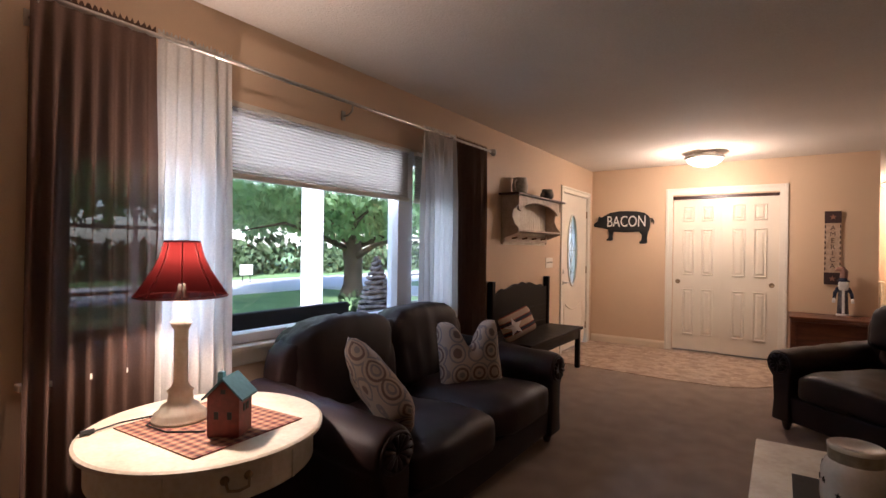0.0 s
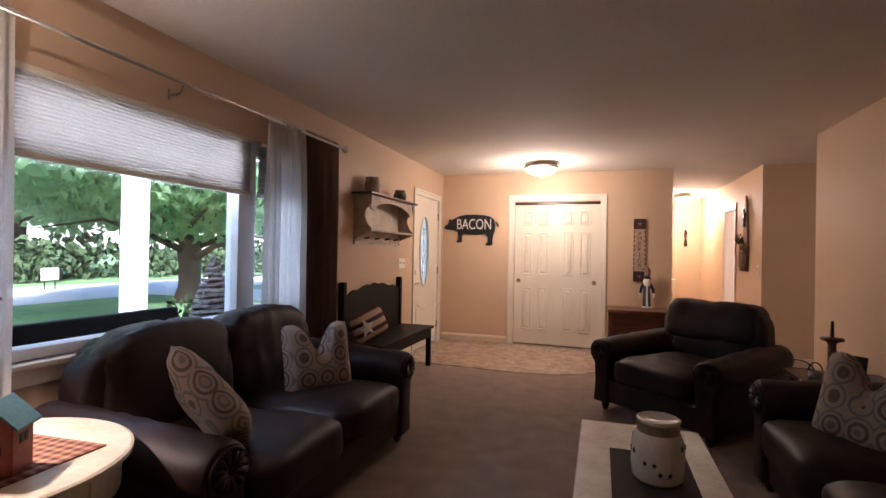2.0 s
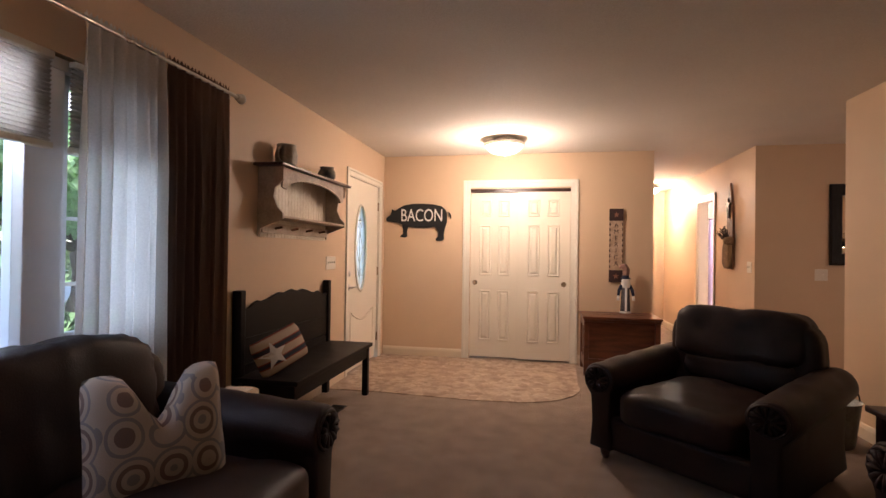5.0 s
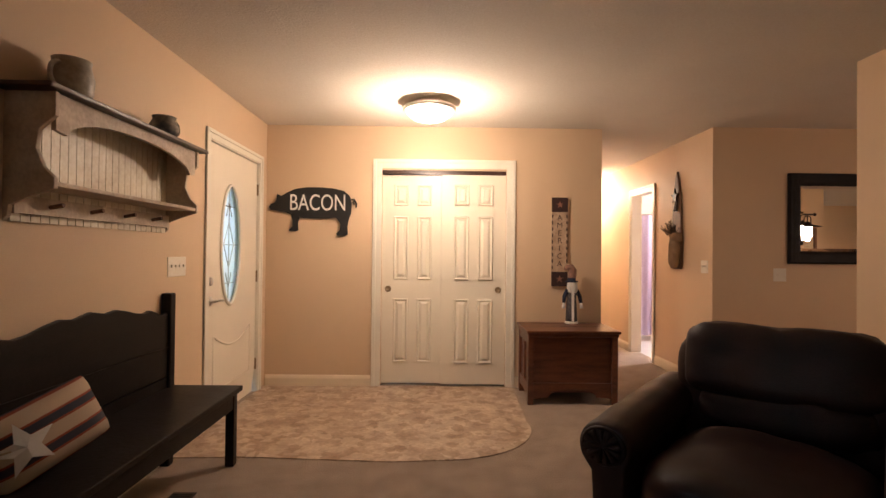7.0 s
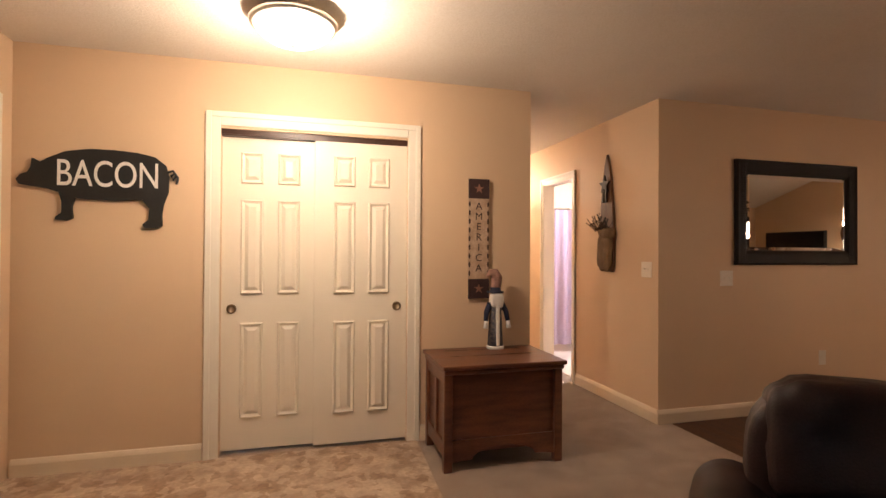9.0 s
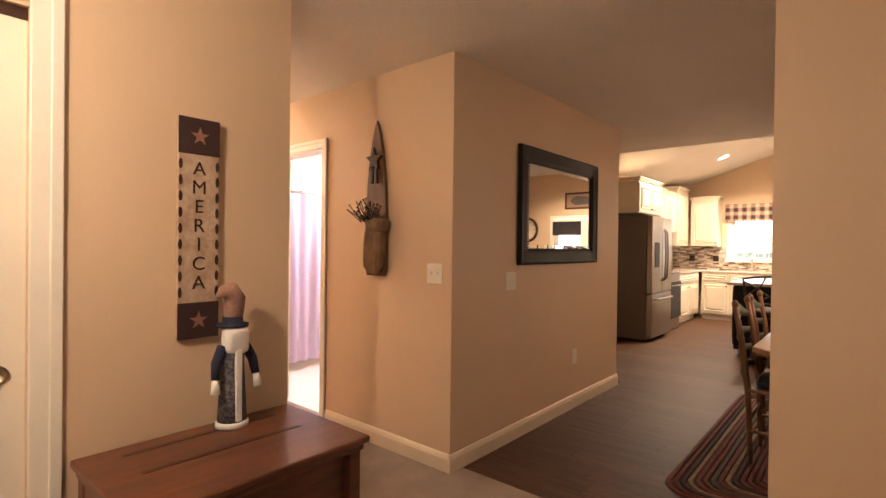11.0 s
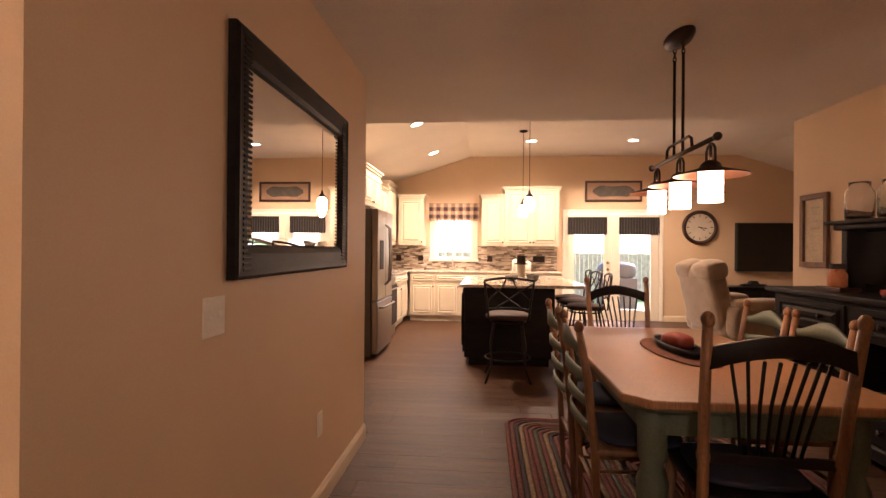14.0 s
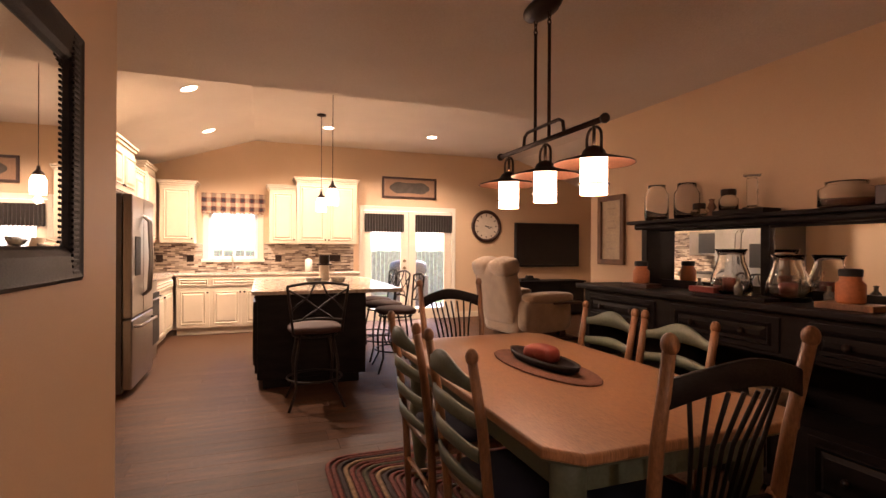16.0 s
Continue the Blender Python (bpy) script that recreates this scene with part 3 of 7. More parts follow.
bmesh.ops.transform(bm, matrix=pose(WX - 0.02, 6.155, 1.03, 0, 90, 0), verts=bm.verts)
v = lathe(bm, [(0.032, 0), (0.032, 0.01), (0.012, 0.014), (0.012, 0.05)], seg=20)
bmesh.ops.transform(bm, matrix=pose(WX - 0.02, 6.155, 0.89, 0, 90, 0), verts=v)
tube(bm, [(WX + 0.028, 6.155, 0.89), (WX + 0.03, 6.2, 0.892), (WX + 0.028, 6.27, 0.885)], 0.009, 8)
emit("handle", bm, NICKEL, fd, smooth=True)
bm = boxes(*[(WX - 0.022, WX - 0.004, 7.05, 7.068, z, z + 0.1) for z in (0.2, 0.98, 1.75)])
emit("hinge", bm, BRASS, fd, kind="stuff")
emit("door_jamb", boxes((WX - 0.15, WX, 6.07, 6.086, 0, 2.04), (WX - 0.15, WX, 7.054, 7.07, 0, 2.04), (WX - 0.15, WX, 6.07, 7.07, 2.034, 2.05)), TRIM, kind="structure", label="cream front door jamb", category="trim")

# picture window: two casements with bars and a fixed middle light
win = thing("window_1", Matrix(), "wide white picture window with side casements", "window", kind="structure")
y0, y1, z0, z1 = WIN
bm = bmesh.new()
for r in ((y0, y1, z0, z0 + 0.05), (y0, y1, z1 - 0.05, z1), (y0, y0 + 0.05, z0 + 0.05, z1 - 0.05), (y1 - 0.05, y1, z0 + 0.05, z1 - 0.05), (1.44, 1.56, z0 + 0.05, z1 - 0.05), (2.89, 3.05, z0 + 0.05, z1 - 0.05)):
    box(bm, WX - 0.13, WX - 0.03, *r)
emit("frame", bm, VINYL, win, bevel=0.004)
bm = bmesh.new()
for a, b in ((y0 + 0.05, 1.44), (3.05, y1 - 0.05)):
    for r in ((a, a + 0.045, z0 + 0.05, z1 - 0.05), (b - 0.045, b, z0 + 0.05, z1 - 0.05), (a, b, z0 + 0.05, z0 + 0.095), (a, b, z1 - 0.095, z1 - 0.05)):
        box(bm, WX - 0.105, WX - 0.06, *r)
    for z in (1.10, 1.38, 1.66):
        box(bm, WX - 0.09, WX - 0.075, a, b, z - 0.008, z + 0.008)
    box(bm, WX - 0.09, WX - 0.075, (a + b) / 2 - 0.008, (a + b) / 2 + 0.008, z0 + 0.05, z1 - 0.05)
emit("sash", bm, VINYL, win, bevel=0.002)
for a, b in ((y0 + 0.05, 1.44), (1.56, 2.89), (3.05, y1 - 0.05)):
    pane = emit("pane", boxes((WX - 0.084, WX - 0.081, a, b, z0 + 0.05, z1 - 0.05)), GLASS, win)
    pane.visible_shadow = False
emit("sill", boxes((WX - 0.03, WX + 0.045, y0 - 0.09, y1 + 0.09, z0 - 0.025, z0), (WX, WX + 0.02, y0 - 0.06, y1 + 0.06, z0 - 0.10, z0 - 0.025)), TRIM, win, bevel=0.005)
emit("reveal", boxes((WX - 0.03, WX + 0.012, y0 - 0.06, y0, z0, z1 + 0.06), (WX - 0.03, WX + 0.012, y1, y1 + 0.06, z0, z1 + 0.06), (WX - 0.03, WX + 0.012, y0, y1, z1, z1 + 0.06)), WALL, win)

# pleated blind, half drawn up
bl = thing("pleated_blind", Matrix(), "cream pleated fabric blind drawn half down", "blind")
bm = bmesh.new()
n = 36
zz = [1.67 + (2.0 - 1.67) * i / n for i in range(n + 1)]
for s in (0.0, 0.006):
    row = [[bm.verts.new((WX - 0.022 + (0.014 if i % 2 else 0) + s, y, z)) for i, z in enumerate(zz)] for y in (1.50, 2.97)]
    for i in range(n):
        bm.faces.new((row[0][i], row[1][i], row[1][i + 1], row[0][i + 1]))
emit("pleats", bm, SHADECLOTH, bl)
emit("rail", boxes((WX - 0.028, WX + 0.012, 1.50, 2.97, 1.645, 1.67), (WX - 0.028, WX + 0.012, 1.50, 2.97, 2.0, 2.03)), TRIM, bl, bevel=0.004)

# the side casements have their own pleated blinds
for ya_, yb_ in ((0.86, 1.43), (3.06, 3.56)):
    sb = thing("casement_blind", Matrix(), "narrow cream pleated blind drawn half down", "blind", "casement blinds")
    bm = bmesh.new()
    n = 36
    for s in (0.0, 0.006):
        row = [[bm.verts.new((WX - 0.022 + (0.014 if i % 2 else 0) + s, y, 1.67 + 0.33 * i / n)) for i in range(n + 1)] for y in (ya_, yb_)]
        for i in range(n):
            bm.faces.new((row[0][i], row[1][i], row[1][i + 1], row[0][i + 1]))
    emit("pleats", bm, SHADECLOTH, sb)
    for za_ in (1.645, 2.0):
        emit("rail", boxes((WX - 0.028, WX + 0.008, ya_, yb_, za_, za_ + 0.026)), TRIM, sb, bevel=0.004)

# curtain rod
rod = thing("curtain_rod", Matrix(), "thin grey metal curtain rod with finials", "rod")
bm = bmesh.new()
tube(bm, [(WX + 0.085, 0.66, 2.185), (WX + 0.085, 4.05, 2.185)], 0.011, 10)
emit("pole", bm, NICKEL, rod, smooth=True)
bm = bmesh.new()
for y, s in ((0.66, -1), (4.05, 1)):
    v = lathe(bm, [(0.011, 0), (0.022, 0.01), (0.012, 0.02), (0.028, 0.035), (0.032, 0.05), (0.02, 0.07), (0, 0.075)], seg=16)
    bmesh.ops.transform(bm, matrix=pose(WX + 0.085, y, 2.185, -90 * s, 0, 0), verts=v)
emit("finial", bm, NICKEL, rod, smooth=True, kind="stuff")
bm = bmesh.new()
for y in (0.74, 2.30, 3.98):
    tube(bm, [(WX + 0.002, y, 2.12), (WX + 0.05, y, 2.12), (WX + 0.08, y, 2.14), (WX + 0.085, y, 2.17)], 0.006, 6)
    box(bm, WX, WX + 0.008, y - 0.015, y + 0.015, 2.09, 2.15)
emit("bracket", bm, NICKEL, rod, kind="stuff")


def curtain(name, y0, y1, mat, label, folds, seed, x=0.085, z0=0.03, z1=2.20, flare=0.05):
    rnd = random.Random(seed)
    ph = [rnd.uniform(0, 6.28) for _ in range(4)]
    bm = bmesh.new()
    ny, nz = folds * 8, 28
    grid = []
    for j in range(nz + 1):
        z = z0 + (z1 - z0) * j / nz
        hang = 1 - j / nz
        row = []
        for i in range(ny + 1):
            u = i / ny
            a = 0.010 + 0.020 * min(1, hang * 4)
            wave = math.sin(u * folds * 2 * PI + ph[0] + 0.5 * math.sin(3 * hang + ph[1])) + 0.5 * math.sin(u * folds * 3.3 + ph[2] + hang)
            y = y0 - flare * hang * 0.5 + (y1 - y0 + flare * hang) * u
            ruffle = 0.012 * math.sin(u * 120 + ph[3]) if j >= nz - 1 else 0
            row.append(bm.verts.new((WX + x + a * wave * (0.25 if abs(z - 2.185) < 0.05 else 1), y, z + (ruffle + 0.012 if j == nz else 0))))
        grid.append(row)
    for j in range(nz):
        for i in range(ny):
            bm.faces.new((grid[j][i], grid[j][i + 1], grid[j + 1][i + 1], grid[j + 1][i]))
    return emit(name, bm, mat, smooth=True, label=label, category="curtain", group="window curtains")


curtain("curtain", 0.72, 1.14, DARKSHEER, "dark brown sheer curtain gathered on the rod", 7, 1)
curtain("curtain", 1.15, 1.49, WHITESHEER, "white sheer curtain gathered on the rod", 6, 2, flare=0.02)
curtain("curtain", 3.02, 3.46, WHITESHEER, "white sheer curtain gathered on the rod", 7, 3, flare=0.02)
curtain("curtain", 3.47, 3.97, DARKSHEER, "dark brown sheer curtain gathered on the rod", 8, 4, flare=0.0)


# ---------------- seating ----------------
def leather_pad(bm, x0, x1, y0, y1, z0, z1, seed, crown=0.03, wrinkle=0.008, power=4.0, n=13, m=None):
    """An overstuffed pad: a rounded block with a crowned top, sagging creases and puckers at its edges."""
    cx, cy, cz = (x0 + x1) / 2, (y0 + y1) / 2, (z0 + z1) / 2
    hx, hy, hz = (x1 - x0) / 2, (y1 - y0) / 2, (z1 - z0) / 2
    tmp = bmesh.new()
    bmesh.ops.create_cube(tmp, size=2)
    bmesh.ops.subdivide_edges(tmp, edges=tmp.edges[:], cuts=n, use_grid_fill=True)
    off = Vector((seed * 3.7, seed * 1.3, seed * 2.1))
    for v in tmp.verts:
        a, b, c = v.co
        k = (abs(a) ** power + abs(b) ** power + abs(c) ** power) ** (1 / power)
        p = Vector((a, b, c)) * (max(abs(a), abs(b), abs(c)) / k)
        q = Vector((cx + p.x * hx, cy + p.y * hy, cz + p.z * hz))
        q.z += crown * (1 - a * a) * max(0.0, c)
        f = q * 5.5 + off
        f.z *= 0.45
        crease = (1 - abs(noise.noise(f))) ** 6
        pucker = (1 - abs(noise.noise(q * 15 + off))) ** 5 * max(abs(a), abs(c)) ** 6
        d = Vector((p.x * 0.6, p.y, p.z)).normalized()
        v.co = q - d * wrinkle * (1.3 * crease + 0.7 * pucker) + d * 0.02 * noise.noise(q * 2.5 + off)
    if m is not None:
        bmesh.ops.transform(tmp, matrix=m, verts=tmp.verts)
    me = bpy.data.meshes.new("tmp")
    tmp.to_mesh(me)
    tmp.free()
    bm.from_mesh(me)
    bpy.data.meshes.remove(me)


def rolled_arm(x0, x1, y0, y1, z0, z1, roll, seed):
    """A padded arm swept front to back: rolled top, waist below it and a flared foot; higher at the back."""
    bm = bmesh.new()
    w = x1 - x0
    cx, r = (x0 + x1) / 2 + 0.015 * roll, w / 2 + 0.012
    steps, rings = 16, []
    for i in range(steps + 1):
        t = i / steps
        y = y0 + (y1 - y0) * t
        end = 1 - 0.10 * max(0.0, 1 - t * 8) ** 2 - 0.06 * max(0.0, 1 - (1 - t) * 8) ** 2
        top = z1 - 0.02 + 0.05 * t ** 1.5 + 0.012 * math.sin(PI * t)
        o = [(x0 + 0.03, z0), (x1 - 0.03, z0), (x1 - 0.045, z0 + 0.16), (x1 - 0.035, top - r * 1.75)]
        o += [(cx + (a - cx) * end, b) for a, b in arc(cx, top - r * 0.86, r, r * 0.86, -40, 220, 18)]
        o += [(x0 + 0.035, top - r * 1.75), (x0 + 0.045, z0 + 0.16)]
        ring = []
        for a, b in o:
            f = Vector((a * 4, y * 9, b * 4 + seed))
            g = 0.010 * (1 - abs(noise.noise(f))) ** 5 if b > top - r * 1.6 else 0.0
            ring.append(bm.verts.new((a, y, b - g)))
        rings.append(ring)
    k = len(rings[0])
    for a, b in zip(rings, rings[1:]):
        for i in range(k):
            bm.faces.new((a[i], a[(i + 1) % k], b[(i + 1) % k], b[i]))
    bm.faces.new(rings[0])
    bm.faces.new(rings[-1])
    return bm


def couch(name, W, D, seats, m, label, category, group="", back=0.90, arm=0.60, seatz=0.46, armw=0.23, split=False):
    s = thing(name, m, label, category, group)
    hw, hd = W / 2, D / 2
    emit("base", boxes((-hw + 0.05, hw - 0.05, -hd + 0.06, hd - 0.02, 0.07, 0.27)), LEATHER, s, bevel=0.03, segs=3)
    bm = bmesh.new()
    leather_pad(bm, -hw + armw * 0.55, hw - armw * 0.55, hd - 0.20, hd, 0.10, back - 0.05, 9 + W, 0.02, 0.005, 7.0)
    emit("back_frame", bm, LEATHER, s, smooth=True)
    for sx in (-1, 1):
        x0, x1 = (-hw, -hw + armw) if sx < 0 else (hw - armw, hw)
        emit("arm", rolled_arm(x0, x1, -hd + 0.03, hd - 0.04, 0.07, arm, sx, W + sx), LEATHER, s, bevel=0.012, segs=2, smooth=True)
        bm = bmesh.new()
        c = ((x0 + x1) / 2 + 0.015 * sx, -hd + 0.026, arm - 0.02 - armw * 0.45)
        tube(bm, [(c[0] + armw * 0.40 * math.cos(a * PI / 10), c[1], c[2] + 0.84 * armw * 0.40 * math.sin(a * PI / 10)) for a in range(21)], 0.009, 6, cap=False)
        for k in range(12):
            a = k * PI / 6 + 0.2
            tube(bm, [(c[0] + q * armw * math.cos(a), c[1] - 0.004, c[2] + 0.84 * q * armw * math.sin(a)) for q in (0.06, 0.2, 0.36)], 0.012, 5, radii=[0.004, 0.012, 0.016])
        emit("arm_scroll", bm, LEATHER, s, smooth=True)
    iw = (W - 2 * armw) / seats
    for k in range(seats):
        a = -hw + armw + k * iw
        bm = bmesh.new()
        leather_pad(bm, a - 0.004, a + iw + 0.004, -hd - 0.02, hd - 0.22, seatz - 0.21, seatz, 1 + k + W, 0.03, 0.007, 5.0)
        emit("seat_cushion", bm, LEATHER, s, smooth=True)
        bm = bmesh.new()
        mid = seatz + (back - seatz) * 0.30
        if split:
            tilt = pose(0, hd - 0.24, 0, -9, 0, 0)
            leather_pad(bm, a - 0.01, a + iw + 0.01, -0.10, 0.14, seatz - 0.03, mid + 0.05, 3 + W, 0.0, 0.010, 3.5, m=tilt)
            leather_pad(bm, a - 0.045, a + iw + 0.045, -0.12, 0.17, mid - 0.02, back + 0.01, 4 + W, 0.008, 0.012, 6.0, m=tilt)
        else:
            tilt = pose(0, hd - 0.21, 0, -8, 0, 0)
            leather_pad(bm, a - 0.02, a + iw + 0.02, -0.14, 0.16, seatz - 0.04, back, 5 + k * 2 + W, 0.035, 0.016, 5.5, n=16, m=tilt)
        emit("back_cushion", bm, LEATHER, s, smooth=True)
    for sx in (-1, 1):
        for sy in (-1, 1):
            bm = bmesh.new()
            lathe(bm, [(0.02, 0), (0.03, 0.03), (0.035, 0.07), (0.03, 0.08)], sx * (hw - 0.1), sy * (hd - 0.1), 0, 12)
            emit("foot", bm, DARKTRIM, s, smooth=True)
    return s


couch("sofa", 1.90, 0.96, 2, pose(-1.36, 2.46, 0, 0, 0, 90), "dark brown leather two-seat sofa with rolled arms", "sofa", "leather seating", back=0.90, arm=0.63)
couch("sofa", 1.90, 0.96, 2, pose(1.62, 2.52, 0, 0, 0, -90), "dark brown leather two-seat sofa with rolled arms", "sofa", "leather seating", back=0.90, arm=0.63)
couch("recliner_chair", 1.12, 0.98, 1, pose(0.98, 4.56, 0, 0, 0, -43), "dark brown leather recliner chair with rolled arms", "armchair", "leather seating", back=0.93, arm=0.61, armw=0.21, split=True)


def pillow(name, size, m, mat, label, notch=0.05, thick=0.15, group="throw pillows"):
    bm = bmesh.new()
    n = 14
    for s in (-1, 1):
        g = []
        for j in range(n + 1):
            row = []
            for i in range(n + 1):
                u, v = 2 * i / n - 1, 2 * j / n - 1
                t = thick / 2 * ((1 - u ** 4) * (1 - v ** 4)) ** 0.6
                x = u * size / 2 * (1 - 0.06 * (1 - v * v)) * (1 + 0.0 * s)
                z = v * size / 2 * (1 - 0.06 * (1 - u * u))
                soft = 1 - 0.09 * (u * v) ** 4
                x, z = x * soft, z * soft
                if v > -0.2:
                    z -= notch * (v + 0.2) / 1.2 * math.exp(-(u / 0.30) ** 2)
                t *= 1 - 0.45 * math.exp(-(u / 0.22) ** 2) * max(0, v) * (notch > 0)
                row.append(bm.verts.new((x, s * t + 0.004 * noise.noise((x * 20, z * 20, s)), z)))
            g.append(row)
        for j in range(n):
            for i in range(n):
                bm.faces.new((g[j][i], g[j][i + 1], g[j + 1][i + 1], g[j + 1][i]))
    bmesh.ops.remove_doubles(bm, verts=bm.verts, dist=0.006)
    ob = emit(name, bm, mat, smooth=True, label=label, category="pillow", group=group)
    ob.matrix_basis = m
    return ob


MED = "cream and brown medallion-print throw pillow on leather sofa"
pillow("throw_pillow", 0.48, pose(-1.20, 1.84, 0.645, -40, 36, 128), MEDALLION, MED, 0.02)
pillow("throw_pillow", 0.46, pose(-1.32, 2.84, 0.625, -14, 0, 58), MEDALLION, MED, 0.17)
pillow("throw_pillow", 0.50, pose(1.50, 2.92, 0.61, -18, 0, -58), MEDALLION, MED, 0.15)
pillow("throw_pillow", 0.48, pose(1.60, 2.42, 0.625, -16, 0, -85), MEDALLION, MED, 0.08)

# ---------------- lamp table ----------------
tb = thing("lamp_table", pose(-1.393, 1.12, 0), "round cream painted pedestal table with a drawer", "table")
bm = bmesh.new()
lathe(bm, [(0.0, 0.635), (0.39, 0.635), (0.405, 0.642), (0.405, 0.655), (0.395, 0.66), (0, 0.66)], seg=56, closed=False)
emit("top", bm, CREAMWOOD, tb, smooth=False)
bm = bmesh.new()
lathe(bm, [(0.36, 0.52), (0.372, 0.53), (0.372, 0.635), (0.36, 0.635)], seg=56, closed=False)
lathe(bm, [(0.34, 0.53), (0.36, 0.52)], seg=56)
emit("apron", bm, CREAMWOOD, tb)
bm = bmesh.new()
lathe(bm, [(0.05, 0.06), (0.055, 0.14), (0.04, 0.18), (0.07, 0.30), (0.05, 0.42), (0.08, 0.50), (0.2, 0.53)], seg=28)
for k in range(4):
    a = k * PI / 2 + PI / 4
    tube(bm, [(0.04 * math.cos(a), 0.04 * math.sin(a), 0.14), (0.16 * math.cos(a), 0.16 * math.sin(a), 0.13), (0.26 * math.cos(a), 0.26 * math.sin(a), 0.05), (0.31 * math.cos(a), 0.31 * math.sin(a), 0.02)], 0.025, 8)
emit("pedestal", bm, CREAMWOOD, tb, smooth=True)
hx, hy = 0.372 * math.cos(radians(-18)), 0.372 * math.sin(radians(-18))
bm = bmesh.new()
for s in (-0.035, 0.035):
    v = lathe(bm, [(0.014, 0), (0.014, 0.004), (0.006, 0.012), (0, 0.013)], seg=12)
    bmesh.ops.transform(bm, matrix=pose(0, s, 0.60, 0, 90, 0), verts=v)
tube(bm, [(0.012, -0.035, 0.60), (0.022, -0.03, 0.575), (0.022, 0, 0.568), (0.022, 0.03, 0.575), (0.012, 0.035, 0.60)], 0.005, 8)
bmesh.ops.transform(bm, matrix=pose(hx, hy, 0, 0, 0, -18), verts=bm.verts)
emit("drawer_pull", bm, BRASS, tb, smooth=True)
bm = bmesh.new()
for a in (-50, 14):
    v = box(bm, 0.370, 0.377, -0.006, 0.006, 0.53, 0.63)
    bmesh.ops.transform(bm, matrix=pose(0, 0, 0, 0, 0, a), verts=v)
emit("drawer_edge", bm, CREAMWOOD, tb)

bm = bmesh.new()
v = box(bm, -0.235, 0.235, -0.215, 0.215, 0, 0.004)
pm = emit("placemat", bm, PLAIDRED, label="red and tan checked cloth placemat on the lamp table", category="placemat")
pm.matrix_basis = pose(-1.375, 1.12, 0.661, 0, 0, 3)

lp = thing("table_lamp", pose(-1.50, 1.075, 0.665), "cream turned-wood table lamp, lit, with red bell shade", "lamp")
bm = bmesh.new()
lathe(bm, [(0.095, 0), (0.095, 0.012), (0.085, 0.018), (0.088, 0.028), (0.07, 0.04), (0.065, 0.055), (0.045, 0.065), (0.04, 0.10), (0.046, 0.108), (0.032, 0.12), (0.024, 0.14), (0.024, 0.33), (0.034, 0.345), (0.036, 0.36), (0.024, 0.37), (0.022, 0.45), (0.015, 0.47), (0.012, 0.5)], seg=28)
emit("stem", bm, CREAMWOOD, lp, smooth=True)
bm = bmesh.new()
prof = [(0.155, 0.455), (0.125, 0.50), (0.095, 0.55), (0.072, 0.60), (0.058, 0.655)]
lathe(bm, prof, seg=32, closed=False)
emit("shade", bm, REDSHADE, lp, smooth=True)
bm = bmesh.new()
for r, z in ((0.156, 0.455), (0.058, 0.655)):
    tube(bm, [(r * math.cos(a * PI / 16), r * math.sin(a * PI / 16), z) for a in range(33)], 0.004, 6, cap=False)
for k in range(8):
    a = k * PI / 4 + 0.3
    tube(bm, [((r + 0.001) * math.cos(a), (r + 0.001) * math.sin(a), z) for r, z in prof], 0.002, 5)
emit("shade_trim", bm, REDPAINT, lp)
bm = bmesh.new()
tube(bm, [(-0.09, -0.02, 0.006), (-0.02, -0.11, 0.004), (0.10, -0.10, 0.004), (0.20, -0.02, 0.004)], 0.003, 6)
tube(bm, [(-0.09, -0.02, 0.006), (-0.12, -0.15, 0.004), (-0.10, -0.24, 0.004)], 0.003, 6)
tube(bm, [(-0.10, -0.24, 0.006), (-0.105, -0.28, 0.006)], 0.009, 8)
emit("cord", bm, BLACKPAINT, lp)

hs = thing("candle_house", pose(-1.235, 1.105, 0.666, 0, 0, 32), "dark red tin house lantern with teal roof", "lantern")
bm = bmesh.new()
prism(bm, [(-0.055, 0), (0.055, 0), (0.055, 0.135), (0, 0.19), (-0.055, 0.135)], -0.05, 0.05, "xz")
emit("walls", bm, REDPAINT, hs, bevel=0.002)
bm = bmesh.new()
prism(bm, [(-0.07, 0.123), (0, 0.193), (0.07, 0.123), (0.07, 0.130), (0, 0.20), (-0.07, 0.130)], -0.06, 0.06, "xz")
box(bm, -0.045, -0.025, 0.0, 0.02, 0.16, 0.205)
emit("roof", bm, TEAL, hs)
bm = boxes((-0.008, 0.008, -0.052, -0.05, 0.145, 0.16), (-0.03, -0.015, -0.052, -0.05, 0.06, 0.085), (0.015, 0.03, -0.052, -0.05, 0.06, 0.085), (0.0555, 0.057, -0.02, -0.004, 0.08, 0.105), (0.0555, 0.057, 0.004, 0.02, 0.08, 0.105))
emit("window", bm, BLACKPAINT, hs)

# ---------------- coffee table ----------------
ct = thing("coffee_table", pose(0.51, 2.22, 0), "cream distressed wooden coffee table", "table")
bm = bmesh.new()
o = [(-0.27, -0.6), (0.27, -0.6), (0.27, 0.60), (-0.27, 0.60)]
prism(bm, o, 0.42, 0.45, "xy")
emit("top", bm, CREAMWOOD, ct, bevel=0.006)
emit("apron", boxes((-0.23, 0.23, -0.55, -0.53, 0.33, 0.42), (-0.23, 0.23, 0.53, 0.55, 0.33, 0.42), (-0.23, -0.21, -0.53, 0.53, 0.33, 0.42), (0.21, 0.23, -0.53, 0.53, 0.33, 0.42)), CREAMWOOD, ct, bevel=0.003)
